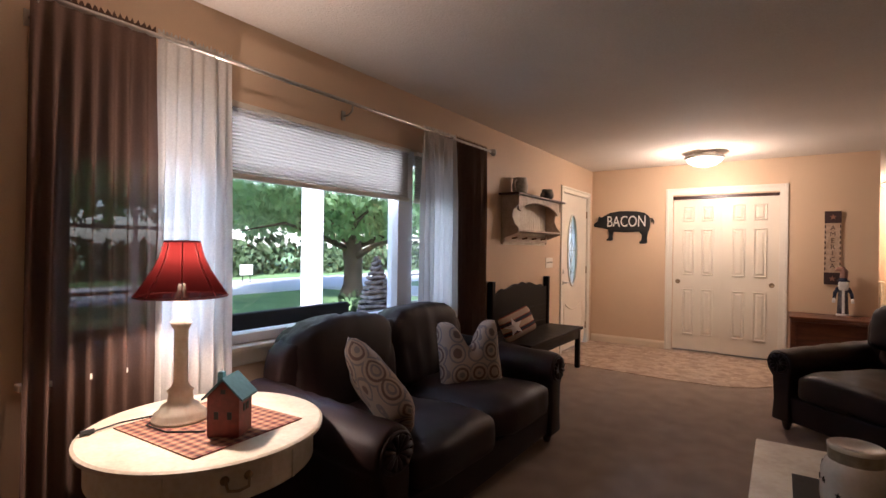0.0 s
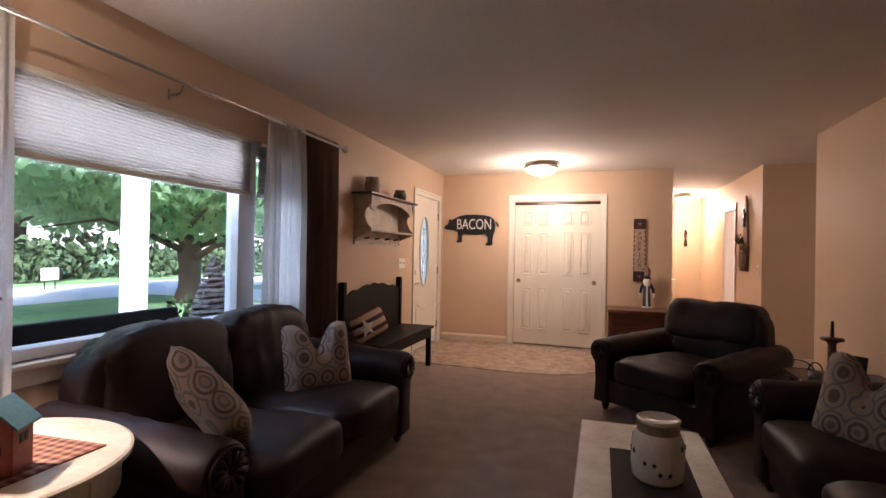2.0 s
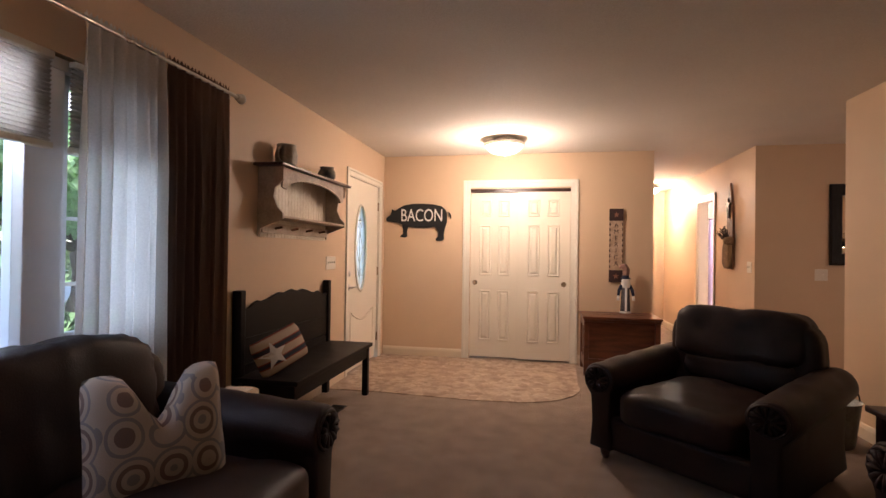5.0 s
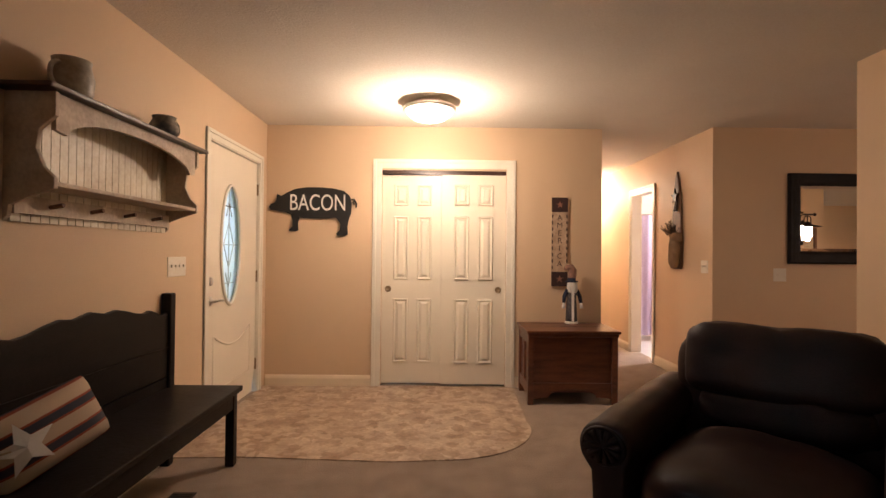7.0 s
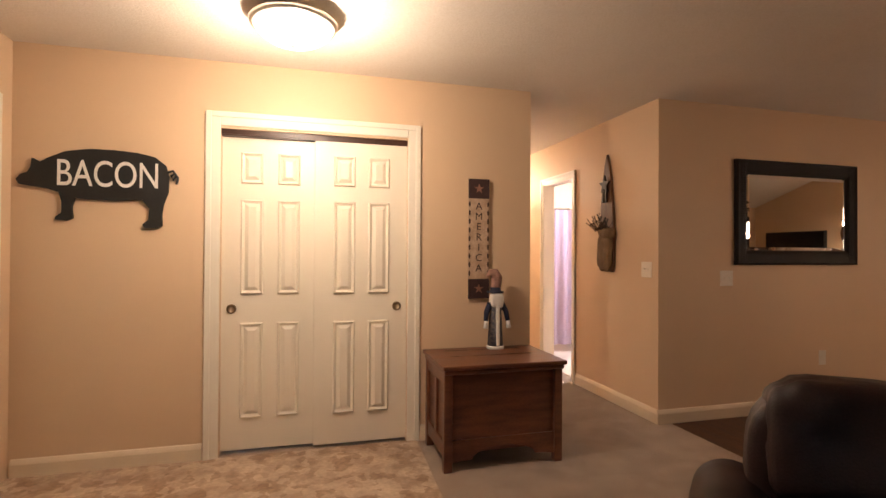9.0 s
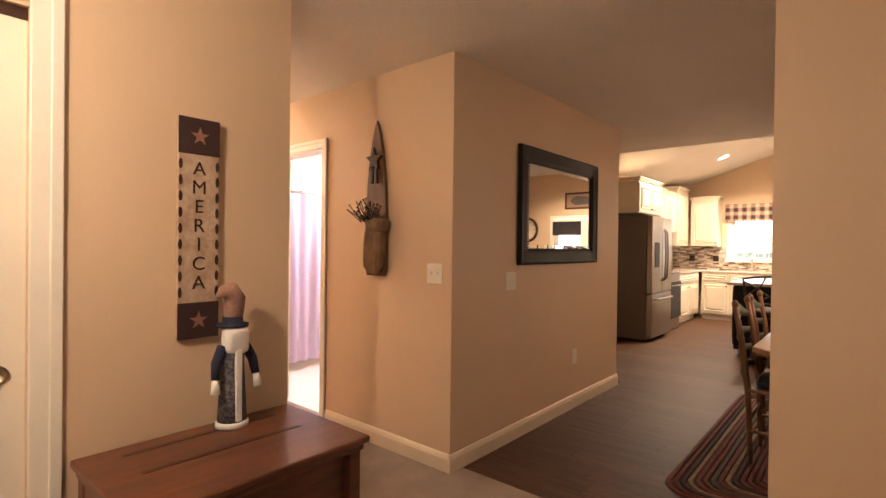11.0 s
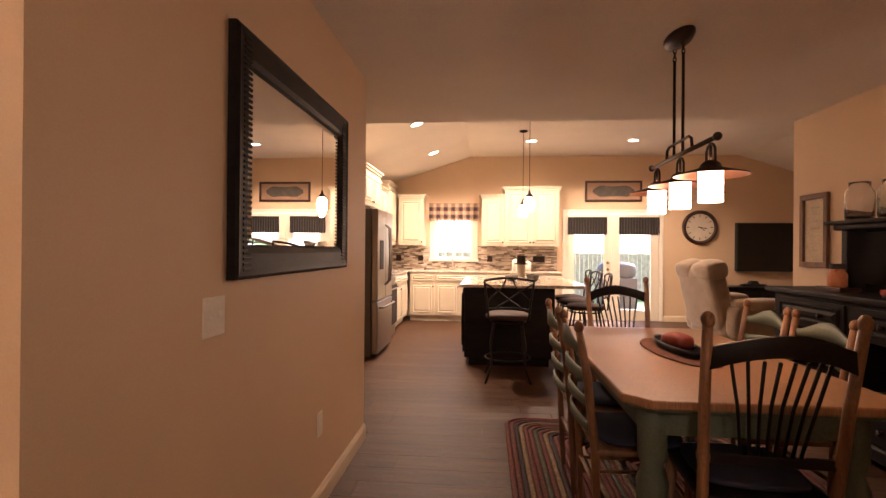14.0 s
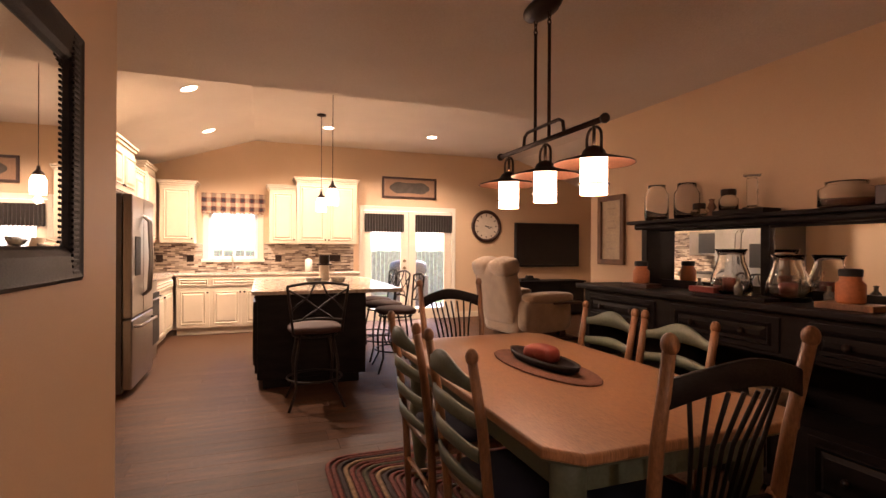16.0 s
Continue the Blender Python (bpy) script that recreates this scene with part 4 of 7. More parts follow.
for sx in (-0.21, 0.21):
    for sy in (-0.52, 0.52):
        bm = bmesh.new()
        lathe(bm, [(0.02, 0), (0.025, 0.02), (0.018, 0.06), (0.03, 0.2), (0.022, 0.28), (0.032, 0.33), (0.032, 0.42)], sx, sy, 0, 14)
        emit("leg", bm, CREAMWOOD, ct, smooth=True)
bm = bmesh.new()
box(bm, -0.15, 0.15, -0.5, 0.18, 0.0, 0.004)
rn = emit("table_runner", bm, GREYMAT, label="dark grey woven runner on the coffee table", category="runner")
rn.matrix_basis = pose(0.52, 2.28, 0.451)
jr = thing("wax_warmer", pose(0.535, 2.20, 0.456) @ Matrix.Diagonal((0.9, 0.9, 1.0, 1.0)), "white ceramic jar warmer with stars and tan rim", "jar")
bm = bmesh.new()
lathe(bm, [(0.0, 0), (0.085, 0), (0.10, 0.015), (0.105, 0.06), (0.103, 0.14), (0.09, 0.172), (0.082, 0.18)], seg=36, closed=False)
emit("body", bm, CERAMIC, jr, smooth=True)
bm = bmesh.new()
lathe(bm, [(0.083, 0.178), (0.084, 0.215)], seg=36, closed=False)
emit("collar", bm, STONEWARE, jr, smooth=True)
bm = bmesh.new()
lathe(bm, [(0.084, 0.215), (0.087, 0.225), (0.08, 0.23), (0.07, 0.222), (0.0, 0.215)], seg=36, closed=False)
emit("dish", bm, CERAMIC, jr, smooth=True)
bm = bmesh.new()
for k in range(14):
    a, z = k * 2.4, 0.04 + 0.03 * (k % 4) + 0.01
    st = [(0.011 * (1 if i % 2 == 0 else 0.45) * math.sin(i * PI / 5), 0.011 * (1 if i % 2 == 0 else 0.45) * math.cos(i * PI / 5)) for i in range(10)]
    n0 = len(bm.verts)
    prism(bm, st, -0.1065, -0.103, "xz")
    bm.verts.ensure_lookup_table()
    bmesh.ops.transform(bm, matrix=Matrix.Translation((0, 0, z)) @ Matrix.Rotation(a, 4, "Z"), verts=bm.verts[n0:])
emit("star", bm, IRON, jr)

# ---------------- side table with its things, bucket ----------------
st = thing("side_table", pose(1.78, 3.83, 0), "small dark wooden side table between leather seats", "table")
emit("top", boxes((-0.27, 0.27, -0.27, 0.27, 0.52, 0.55)), DARKTRIM, st, bevel=0.006)
emit("shelf", boxes((-0.23, 0.23, -0.23, 0.23, 0.15, 0.17), (-0.23, 0.23, -0.23, -0.21, 0.44, 0.52), (-0.23, 0.23, 0.21, 0.23, 0.44, 0.52)), DARKTRIM, st)
for sx in (-0.22, 0.22):
    for sy in (-0.22, 0.22):
        emit("leg", boxes((sx - 0.02, sx + 0.02, sy - 0.02, sy + 0.02, 0, 0.52)), DARKTRIM, st, bevel=0.004)
sp = thing("candle_holder", pose(1.68, 3.80, 0.55), "wooden bobbin candle holder with dark taper", "candle holder")
bm = bmesh.new()
lathe(bm, [(0.055, 0), (0.055, 0.015), (0.022, 0.025), (0.022, 0.22), (0.03, 0.235), (0.06, 0.245), (0.06, 0.26), (0.015, 0.265)], seg=20)
emit("stand", bm, OLDWOOD, sp, smooth=True)
bm = bmesh.new()
lathe(bm, [(0.011, 0.265), (0.009, 0.36), (0, 0.365)], seg=10)
emit("candle", bm, DARKTRIM, sp, smooth=True)
tc_ = thing("tin_cup", pose(1.56, 3.70, 0.55), "small tin cup with wire handle", "cup")
bm = bmesh.new()
lathe(bm, [(0.035, 0), (0.037, 0.07), (0.034, 0.07), (0.033, 0.004), (0, 0.004)], seg=20)
emit("body", bm, ZINC, tc_, smooth=True)
bm = bmesh.new()
tube(bm, [(0.036 * math.cos(a), 0, 0.07 + 0.05 * math.sin(a)) for a in [k * PI / 10 for k in range(11)]], 0.004, 6)
emit("handle", bm, IRON, tc_)
bm = bmesh.new()
lathe(bm, [(0.02, 0), (0.045, 0.02), (0.055, 0.05), (0.05, 0.05), (0.04, 0.022), (0, 0.01)], seg=20)
dd = emit("small_dish", bm, STONEWARE, smooth=True, label="small grey stoneware dish on the side table", category="dish")
dd.matrix_basis = pose(1.66, 3.68, 0.55)
bm = boxes((-0.04, 0.04, -0.008, 0.008, 0, 0.16))
dd = emit("phone_stand", bm, BLACKPAINT, bevel=0.004, label="dark upright handset on the side table", category="handset")
dd.matrix_basis = pose(1.80, 3.78, 0.55, -12, 0, -50)
bk = thing("bucket", pose(1.93, 5.15, 0), "galvanised metal bucket with wire handle", "bucket")
bm = bmesh.new()
lathe(bm, [(0.10, 0), (0.11, 0.01), (0.145, 0.30), (0.152, 0.305), (0.14, 0.30), (0.105, 0.02), (0, 0.02)], seg=28)
emit("body", bm, ZINC, bk, smooth=True)
bm = bmesh.new()
tube(bm, [(0.148 * math.cos(a), 0, 0.30 + 0.13 * math.sin(a)) for a in [k * PI / 12 for k in range(13)]], 0.005, 6)
emit("handle", bm, IRON, bk)

# ---------------- entry ----------------
bn = thing("bench", pose(-1.70, 4.95, 0), "black painted wooden bench with carved back", "bench")
# runs along y; back against the wall
L0, L1 = -0.80, 0.60
emit("seat", boxes((-0.20, 0.22, L0, L1, 0.425, 0.456)), BLACKWOOD, bn, bevel=0.006)
emit("apron", boxes((0.17, 0.19, L0 + 0.03, L1 - 0.03, 0.33, 0.425), (-0.17, 0.17, L0 + 0.03, L0 + 0.05, 0.33, 0.425), (-0.17, 0.17, L1 - 0.05, L1 - 0.03, 0.33, 0.425)), BLACKWOOD, bn, bevel=0.004)
for y in (L0 + 0.04, L1 - 0.04):
    emit("leg", boxes((0.145, 0.195, y - 0.025, y + 0.025, 0, 0.425)), BLACKWOOD, bn, bevel=0.005)
    emit("back_post", boxes((-0.235, -0.175, y - 0.03, y + 0.03, 0, 1.0)), BLACKWOOD, bn, bevel=0.008)
bm = bmesh.new()
top = [(0.0, 0.87), (0.06, 0.86), (0.10, 0.885), (0.14, 0.90), (0.18, 0.89), (0.24, 0.90), (0.30, 0.92), (0.36, 0.935), (0.42, 0.925), (0.5, 0.945), (0.58, 0.925), (0.64, 0.935), (0.70, 0.92), (0.76, 0.90), (0.82, 0.89), (0.86, 0.90), (0.90, 0.885), (0.94, 0.86), (1.0, 0.87)]
span = L1 - L0 - 0.12
prism(bm, [(L0 + 0.06, 0.52), (L1 - 0.06, 0.52)] + [(L0 + 0.06 + u * span, z + 0.02) for u, z in reversed(top)], -0.215, -0.19, "yz")
emit("back_panel", bm, BLACKWOOD, bn, bevel=0.004)
emit("back_rail", boxes((-0.188, -0.183, L0 + 0.07, L1 - 0.07, 0.685, 0.692), (-0.215, -0.19, L0 + 0.06, L1 - 0.06, 0.456, 0.515)), BLACKWOOD, bn)
pl = pillow("lumbar_pillow", 0.42, pose(-1.72, 4.37, 0.60, -18, -16, 72) @ Matrix.Diagonal((1.0, 1, 0.62, 1)), STRIPED, "striped lumbar pillow with star on black bench", 0.0, 0.16)
bm = bmesh.new()
rim = []
mid_ = bm.verts.new((-0.105, -0.084, 0.0))
for i in range(10):
    r = 0.10 if i % 2 == 0 else 0.042
    a, b = -0.105 + r * math.sin(i * PI / 5), r * math.cos(i * PI / 5) / 0.7
    u, v = a / 0.21, b / 0.21
    rim.append(bm.verts.new((a, -(0.08 * max(0.0, (1 - u ** 4) * (1 - v ** 4)) ** 0.6 + 0.005), b)))
for i in range(10):
    bm.faces.new((mid_, rim[i], rim[(i + 1) % 10]))
emit("star_patch", bm, CHALK, pl, label="cream appliqued star")
ot = thing("round_box", pose(-1.66, 3.80, 0), "small round stool with stacked box and magazines", "stool")
bm = bmesh.new()
lathe(bm, [(0.16, 0.36), (0.165, 0.365), (0.165, 0.39), (0.0, 0.39)], seg=30)
emit("top", bm, DARKTRIM, ot)
bm = bmesh.new()
for k in range(4):
    a = k * PI / 2 + 0.6
    tube(bm, [(0.12 * math.cos(a), 0.12 * math.sin(a), 0.36), (0.14 * math.cos(a), 0.14 * math.sin(a), 0)], 0.014, 8)
emit("leg", bm, DARKTRIM, ot)
bx = thing("hat_box", pose(-1.67, 3.82, 0.39), "round pale box with paper on its lid", "box")
bm = bmesh.new()
lathe(bm, [(0.0, 0), (0.11, 0), (0.11, 0.055), (0.116, 0.056), (0.116, 0.085), (0, 0.088)], seg=30, closed=False)
emit("body", bm, PAPER, bx)
emit("card", boxes((-0.08, 0.07, -0.05, 0.05, 0.089, 0.10)), CHALK, bx, bevel=0.003)

# wall shelf with scrolled sides and a tongue-and-groove back
sh = thing("wall_shelf", pose(WX, 4.98, 1.35), "greyed cream wall shelf with beadboard back and pegs", "shelf")
ya, yb, D = -0.55, 0.55, 0.19
side = [(0, 0.0), (0.02, 0.02), (0.025, 0.06), (0.10, 0.09), (D, 0.12), (D, 0.16), (0.15, 0.20), (0.12, 0.27), (0.13, 0.34), (D, 0.39), (D, 0.48), (0, 0.48)]
for y in (ya, yb - 0.02):
    bm = bmesh.new()
    prism(bm, side, y, y + 0.02, "xz")
    emit("side", bm, GREYWOOD, sh, bevel=0.003)
emit("top_board", boxes((-0.0, D + 0.03, ya - 0.06, yb + 0.06, 0.48, 0.50)), DARKTRIM, sh, bevel=0.005)
emit("shelf_board", boxes((0.0, D - 0.005, ya + 0.02, yb - 0.02, 0.13, 0.148)), GREYWOOD, sh, bevel=0.003)
bm = bmesh.new()
k = 22
for i in range(k):
    a = ya + 0.02 + (yb - ya - 0.04) * i / k
    box(bm, 0.003, 0.012, a + 0.002, a + (yb - ya - 0.04) / k - 0.002, 0.0, 0.48)
emit("beadboard", bm, CREAMWOOD, sh)
bm = bmesh.new()
arch = [(ya + 0.02, 0.48), (ya + 0.02, 0.34)] + arc(0, 0.33, yb - 0.08, 0.10, 180, 0, 18) + [(yb - 0.02, 0.34), (yb - 0.02, 0.48)]
prism(bm, arch, D - 0.03, D - 0.012, "yz")
emit("valance", bm, GREYWOOD, sh, bevel=0.002)
bm = boxes((0.012, 0.03, ya + 0.02, yb - 0.02, 0.03, 0.10))
emit("peg_rail", bm, GREYWOOD, sh)
bm = bmesh.new()
for y in (-0.36, -0.12, 0.12, 0.36):
    tube(bm, [(0.03, y, 0.065), (0.085, y, 0.075)], 0.009, 8)
emit("peg", bm, OLDWOOD, sh)
pc = thing("stoneware_pitcher", pose(WX + 0.10, 4.63, 1.852), "tan stoneware pitcher with handle on shelf", "pitcher", "shelf crocks")
bm = bmesh.new()
lathe(bm, [(0.06, 0), (0.075, 0.03), (0.08, 0.09), (0.066, 0.145), (0.07, 0.165), (0.064, 0.165), (0.058, 0.14), (0, 0.1)], seg=28)
emit("body", bm, STONEWARE, pc, smooth=True)
bm = bmesh.new()
tube(bm, [(0.0, -0.07 - 0.045 * math.sin(a), 0.085 + 0.05 * math.cos(a)) for a in [k * PI / 10 for k in range(11)]], 0.009, 8)
emit("handle", bm, STONEWARE, pc)
pc = thing("glazed_mug", pose(WX + 0.12, 5.28, 1.852), "dark glazed round mug on shelf", "mug", "shelf crocks")
bm = bmesh.new()
lathe(bm, [(0.045, 0), (0.07, 0.025), (0.075, 0.06), (0.055, 0.10), (0.06, 0.115), (0.054, 0.115), (0.045, 0.09), (0, 0.05)], seg=28)
emit("body", bm, DARKGLAZE, pc, smooth=True)
bm = bmesh.new()
tube(bm, [(0.03, 0.06 + 0.035 * math.sin(a), 0.065 + 0.035 * math.cos(a)) for a in [k * PI / 10 for k in range(11)]], 0.007, 8)
emit("handle", bm, DARKGLAZE, pc)


def plate(name, m, w, h, n, label, kindof="switch"):
    s = thing(name, m, label, kindof)
    emit("plate", boxes((-w / 2, w / 2, -0.006, 0, -h / 2, h / 2)), PLASTIC, s, bevel=0.003)
    bm = bmesh.new()
    for k in range(n):
        x = (k - (n - 1) / 2) * 0.046
        if kindof == "switch":
            box(bm, x - 0.005, x + 0.005, -0.014, -0.006, -0.004, 0.012)
        else:
            for z in (-0.02, 0.02):
                lathe(bm, [(0.012, 0), (0.012, 0.001)], 0, 0, 0, 12)
                box(bm, x - 0.012, x + 0.012, -0.009, -0.006, z - 0.013, z + 0.013)
    emit("toggle", bm, PLASTIC, s, kind="stuff")
    return s


plate("light_switch", pose(WX, 5.66, 1.15, 0, 0, 90), 0.21, 0.12, 4, "cream four-gang light switch on wall")
plate("light_switch", pose(HX, 7.245, 1.15, 0, 0, -90), 0.12, 0.12, 2, "cream two-gang light switch on wall")
plate("light_switch", pose(2.815, MY, 1.085), 0.12, 0.12, 2, "cream two-gang light switch on wall")
plate("wall_outlet", pose(3.79, MY, 0.42), 0.075, 0.12, 1, "cream wall outlet plate", "outlet")

# floor vent by the bench
fv = thing("floor_vent", pose(-1.62, 5.02, 0.002, 0, 0, 0), "brown metal floor vent in carpet", "vent")
emit("frame", boxes((-0.06, 0.06, -0.15, 0.15, 0, 0.004)), BRONZE, fv)
bm = boxes(*[(-0.05, 0.05, y, y + 0.008, 0.004, 0.008) for y in [-0.14 + 0.02 * i for i in range(14)]])
emit("slat", bm, BLACKPAINT, fv)

# pig-shaped sign
pg = thing("pig_sign", pose(-1.505, CY - 0.012, 1.62), "black pig-shaped wall sign lettered BACON", "sign")
o = [(-0.405, 0.045), (-0.385, 0.075), (-0.35, 0.09), (-0.335, 0.12), (-0.33, 0.17), (-0.29, 0.15), (-0.25, 0.175), (-0.17, 0.215), (-0.05, 0.235), (0.08, 0.235), (0.20, 0.225), (0.29, 0.205), (0.345, 0.16), (0.365, 0.09), (0.36, 0.0), (0.335, -0.07), (0.325, -0.14), (0.33, -0.20), (0.30, -0.215), (0.235, -0.215), (0.225, -0.195), (0.255, -0.165), (0.26, -0.10), (0.22, -0.05), (0.08, -0.06), (-0.06, -0.055), (-0.12, -0.05), (-0.135, -0.10), (-0.13, -0.165), (-0.16, -0.18), (-0.215, -0.175), (-0.215, -0.16), (-0.185, -0.135), (-0.185, -0.07), (-0.20, -0.02), (-0.26, 0.0), (-0.33, 0.01), (-0.39, 0.02)]
bm = bmesh.new()
prism(bm, o, -0.009, 0.010, "xz")
emit("board", bm, BLACKPAINT, pg)
bm = bmesh.new()
tube(bm, [(0.355, 0, 0.12), (0.385, 0, 0.13), (0.40, 0, 0.10), (0.385, 0, 0.075), (0.375, 0, 0.10), (0.395, 0, 0.115), (0.41, 0, 0.09), (0.405, 0, 0.05)], 0.007, 6)
emit("tail", bm, BLACKPAINT, pg)
words("BACON", 0.215, pose(0.05, -0.011, 0.085, 90, 0, -0), CHALK, pg, 0.002, sx=0.70)

# tall sign
sg = thing("wall_sign", pose(0.81, CY, 1.37), "tall wooden sign lettered AMERICA with dark ends", "sign")
emit("board", boxes((-0.075, 0.075, -0.022, -0.002, -0.415, 0.415)), material("sign_tan", (0.55, 0.41, 0.29), 0.7, color2=(0.42, 0.29, 0.19), scale=14), sg, bevel=0.002)
emit("end_panel", boxes((-0.076, 0.076, -0.026, -0.022, 0.28, 0.416), (-0.076, 0.076, -0.026, -0.022, -0.416, -0.28)), material("sign_dark", (0.05, 0.022, 0.02), 0.7, var=0.3), sg)
bm = bmesh.new()
for z in (0.348, -0.348):
    n0 = len(bm.verts)
    prism(bm, [(0.035 * (1 if i % 2 == 0 else 0.38) * math.sin(i * PI / 5), z + 0.035 * (1 if i % 2 == 0 else 0.38) * math.cos(i * PI / 5)) for i in range(10)], -0.029, -0.026, "xz")
emit("star", bm, material("sign_star", (0.30, 0.14, 0.09), 0.7), sg)
bm = bmesh.new()
for i in range(9):
    z = -0.24 + i * 0.06
    for x in (-0.068, 0.068):
        prism(bm, [(x + 0.007 * math.cos(a), z + 0.02 * math.sin(a)) for a in [k * PI / 5 for k in range(10)]], -0.0245, -0.022, "xz")
emit("border_dot", bm, DARKTRIM, sg)
for i, c in enumerate("AMERICA"):
    words(c, 0.072, pose(0.0, -0.0235, 0.225 - i * 0.072, 90, 0, 0), DARKTRIM, sg, 0.001)

# chest
ch = thing("wooden_chest", pose(0.80, 6.94, 0), "reddish-brown wooden blanket chest against wall", "chest")
hx_, hy_ = 0.375, 0.24
emit("lid", boxes((-hx_ - 0.015, hx_ + 0.015, -hy_ - 0.035, hy_ + 0.03, 0.595, 0.62)), CHESTWOOD, ch, bevel=0.006)
emit("lid_moulding", boxes((-hx_ - 0.005, hx_ + 0.005, -hy_ - 0.018, hy_ + 0.01, 0.565, 0.595)), CHESTWOOD, ch, bevel=0.01)
emit("lid_groove", boxes((-0.27, 0.27, 0.17, 0.19, 0.618, 0.6215), (-0.27, 0.27, -0.01, 0.01, 0.618, 0.6215)), DARKTRIM, ch)
bm = bmesh.new()
box(bm, -hx_ + 0.02, hx_ - 0.02, -hy_ + 0.03, hy_ - 0.02, 0.10, 0.565)
emit("body", bm, CHESTWOOD, ch)
bm = bmesh.new()
for sx in (-1, 1):
    for sy in (-1, 1):
        x, y = sx * (hx_ - 0.025), sy * (hy_ - 0.025)
        box(bm, x - 0.025, x + 0.025, y - 0.025, y + 0.025, 0, 0.565)
emit("post", bm, CHESTWOOD, ch, bevel=0.004)
bm = bmesh.new()
for y in (-hy_ + 0.012, hy_ - 0.03):
    prism(bm, [(-hx_ + 0.05, 0.18), (-hx_ + 0.05, 0.05), (-hx_ + 0.12, 0.06)] + arc(0, 0.06, 0.20, 0.07, 180, 0, 12) + [(hx_ - 0.12, 0.06), (hx_ - 0.05, 0.05), (hx_ - 0.05, 0.18)], y, y + 0.018, "xz")
for x in (-hx_ + 0.005, hx_ - 0.02):
    box(bm, x, x + 0.015, -hy_ + 0.05, hy_ - 0.05, 0.08, 0.17)
    box(bm, x, x + 0.015, -hy_ + 0.05, hy_ - 0.05, 0.50, 0.565)
    box(bm, x, x + 0.015, -0.03, 0.03, 0.17, 0.50)
emit("rail", bm, CHESTWOOD, ch, bevel=0.003)

# figurine on the chest: plain shapes only
fg = thing("figurine", pose(0.90, 7.13, 0.6215) @ Matrix.Scale(0.83, 4), "slim folk-art figurine in blue coat and pink hat", "figurine")
bm = bmesh.new()
lathe(bm, [(0.072, 0), (0.072, 0.02), (0.066, 0.026)], seg=24)
emit("foot", bm, CHALK, fg, smooth=True)
bm = bmesh.new()
lathe(bm, [(0.064, 0.026), (0.058, 0.15), (0.05, 0.30), (0.058, 0.36), (0.03, 0.40)], seg=24)
emit("coat", bm, material("blue_coat", (0.05, 0.055, 0.08), 0.85, color2=(0.16, 0.14, 0.13), scale=60, contrast=(0.45, 0.55)), fg, smooth=True)
bm = bmesh.new()
box(bm, -0.014, 0.014, -0.068, -0.04, 0.03, 0.36)
emit("band", bm, CHALK, fg, bevel=0.004)
bm = bmesh.new()
cushion(bm, -0.055, 0.055, -0.07, 0.02, 0.33, 0.46, 0.0, n=4)
emit("ruff", bm, CHALK, fg, smooth=True)
bm = bmesh.new()
lathe(bm, [(0.068, 0.455), (0.07, 0.468), (0.045, 0.47), (0.043, 0.50), (0.02, 0.505)], seg=22)
emit("brim", bm, NAVYPAD, fg, smooth=True)
bm = bmesh.new()
tube(bm, [(0, 0, 0.48), (0.006, 0, 0.53), (0.01, 0, 0.58), (-0.015, -0.008, 0.615), (-0.055, -0.015, 0.62), (-0.085, -0.02, 0.595)], 0.03, 12, radii=[0.040, 0.044, 0.047, 0.044, 0.028, 0.008])
emit("hat", bm, material("pink_felt", (0.36, 0.20, 0.15), 0.9, var=0.3, scale=15), fg, smooth=True)
for s in (-1, 1):
    bm = bmesh.new()
    tube(bm, [(s * 0.05, -0.01, 0.37), (s * 0.085, -0.02, 0.30), (s * 0.095, -0.035, 0.23)], 0.018, 10, radii=[0.024, 0.022, 0.018])
    emit("sleeve", bm, NAVYPAD, fg, smooth=True)
    bm = bmesh.new()
    tube(bm, [(s * 0.095, -0.035, 0.235), (s * 0.10, -0.045, 0.17)], 0.016, 10, radii=[0.014, 0.02])
    emit("mitten", bm, CHALK, fg, smooth=True)


def bowl_light(name, x, y, r, label):
    s = thing(name, pose(x, y, TOP - 0.045), label, "ceiling light", "flush ceiling lights")
    bm = bmesh.new()
    lathe(bm, [(r * 0.55, 0.045), (r * 0.6, 0.03), (r * 0.8, 0.012), (r * 0.9, 0.0)], seg=40, closed=False)
    emit("pan", bm, TRIM, s, smooth=True)
    bm = bmesh.new()
    lathe(bm, [(r, 0), (r * 1.05, -0.012), (r * 1.02, -0.03), (r * 0.95, -0.034), (r * 0.9, 0)], seg=40)
    emit("rim", bm, NICKEL, s, smooth=True)
    bm = bmesh.new()
    lathe(bm, [(r * 0.95, -0.03), (r * 0.85, -0.06), (r * 0.6, -0.095), (r * 0.3, -0.112), (0.001, -0.118)], seg=40, closed=False)
    emit("bowl", bm, BOWLGLASS, s, smooth=True, label="lit frosted glass bowl")
    bm = bmesh.new()
    lathe(bm, [(0.012, -0.116), (0.014, -0.125), (0.006, -0.135), (0, -0.14)], seg=12, closed=False)
    emit("knob", bm, NICKEL, s, smooth=True)


bowl_light("flush_light", -0.41, 6.47, 0.20, "round flush ceiling light, lit, nickel rim")
bowl_light("flush_light", 1.75, 10.1, 0.17, "round flush ceiling light, lit, nickel rim")

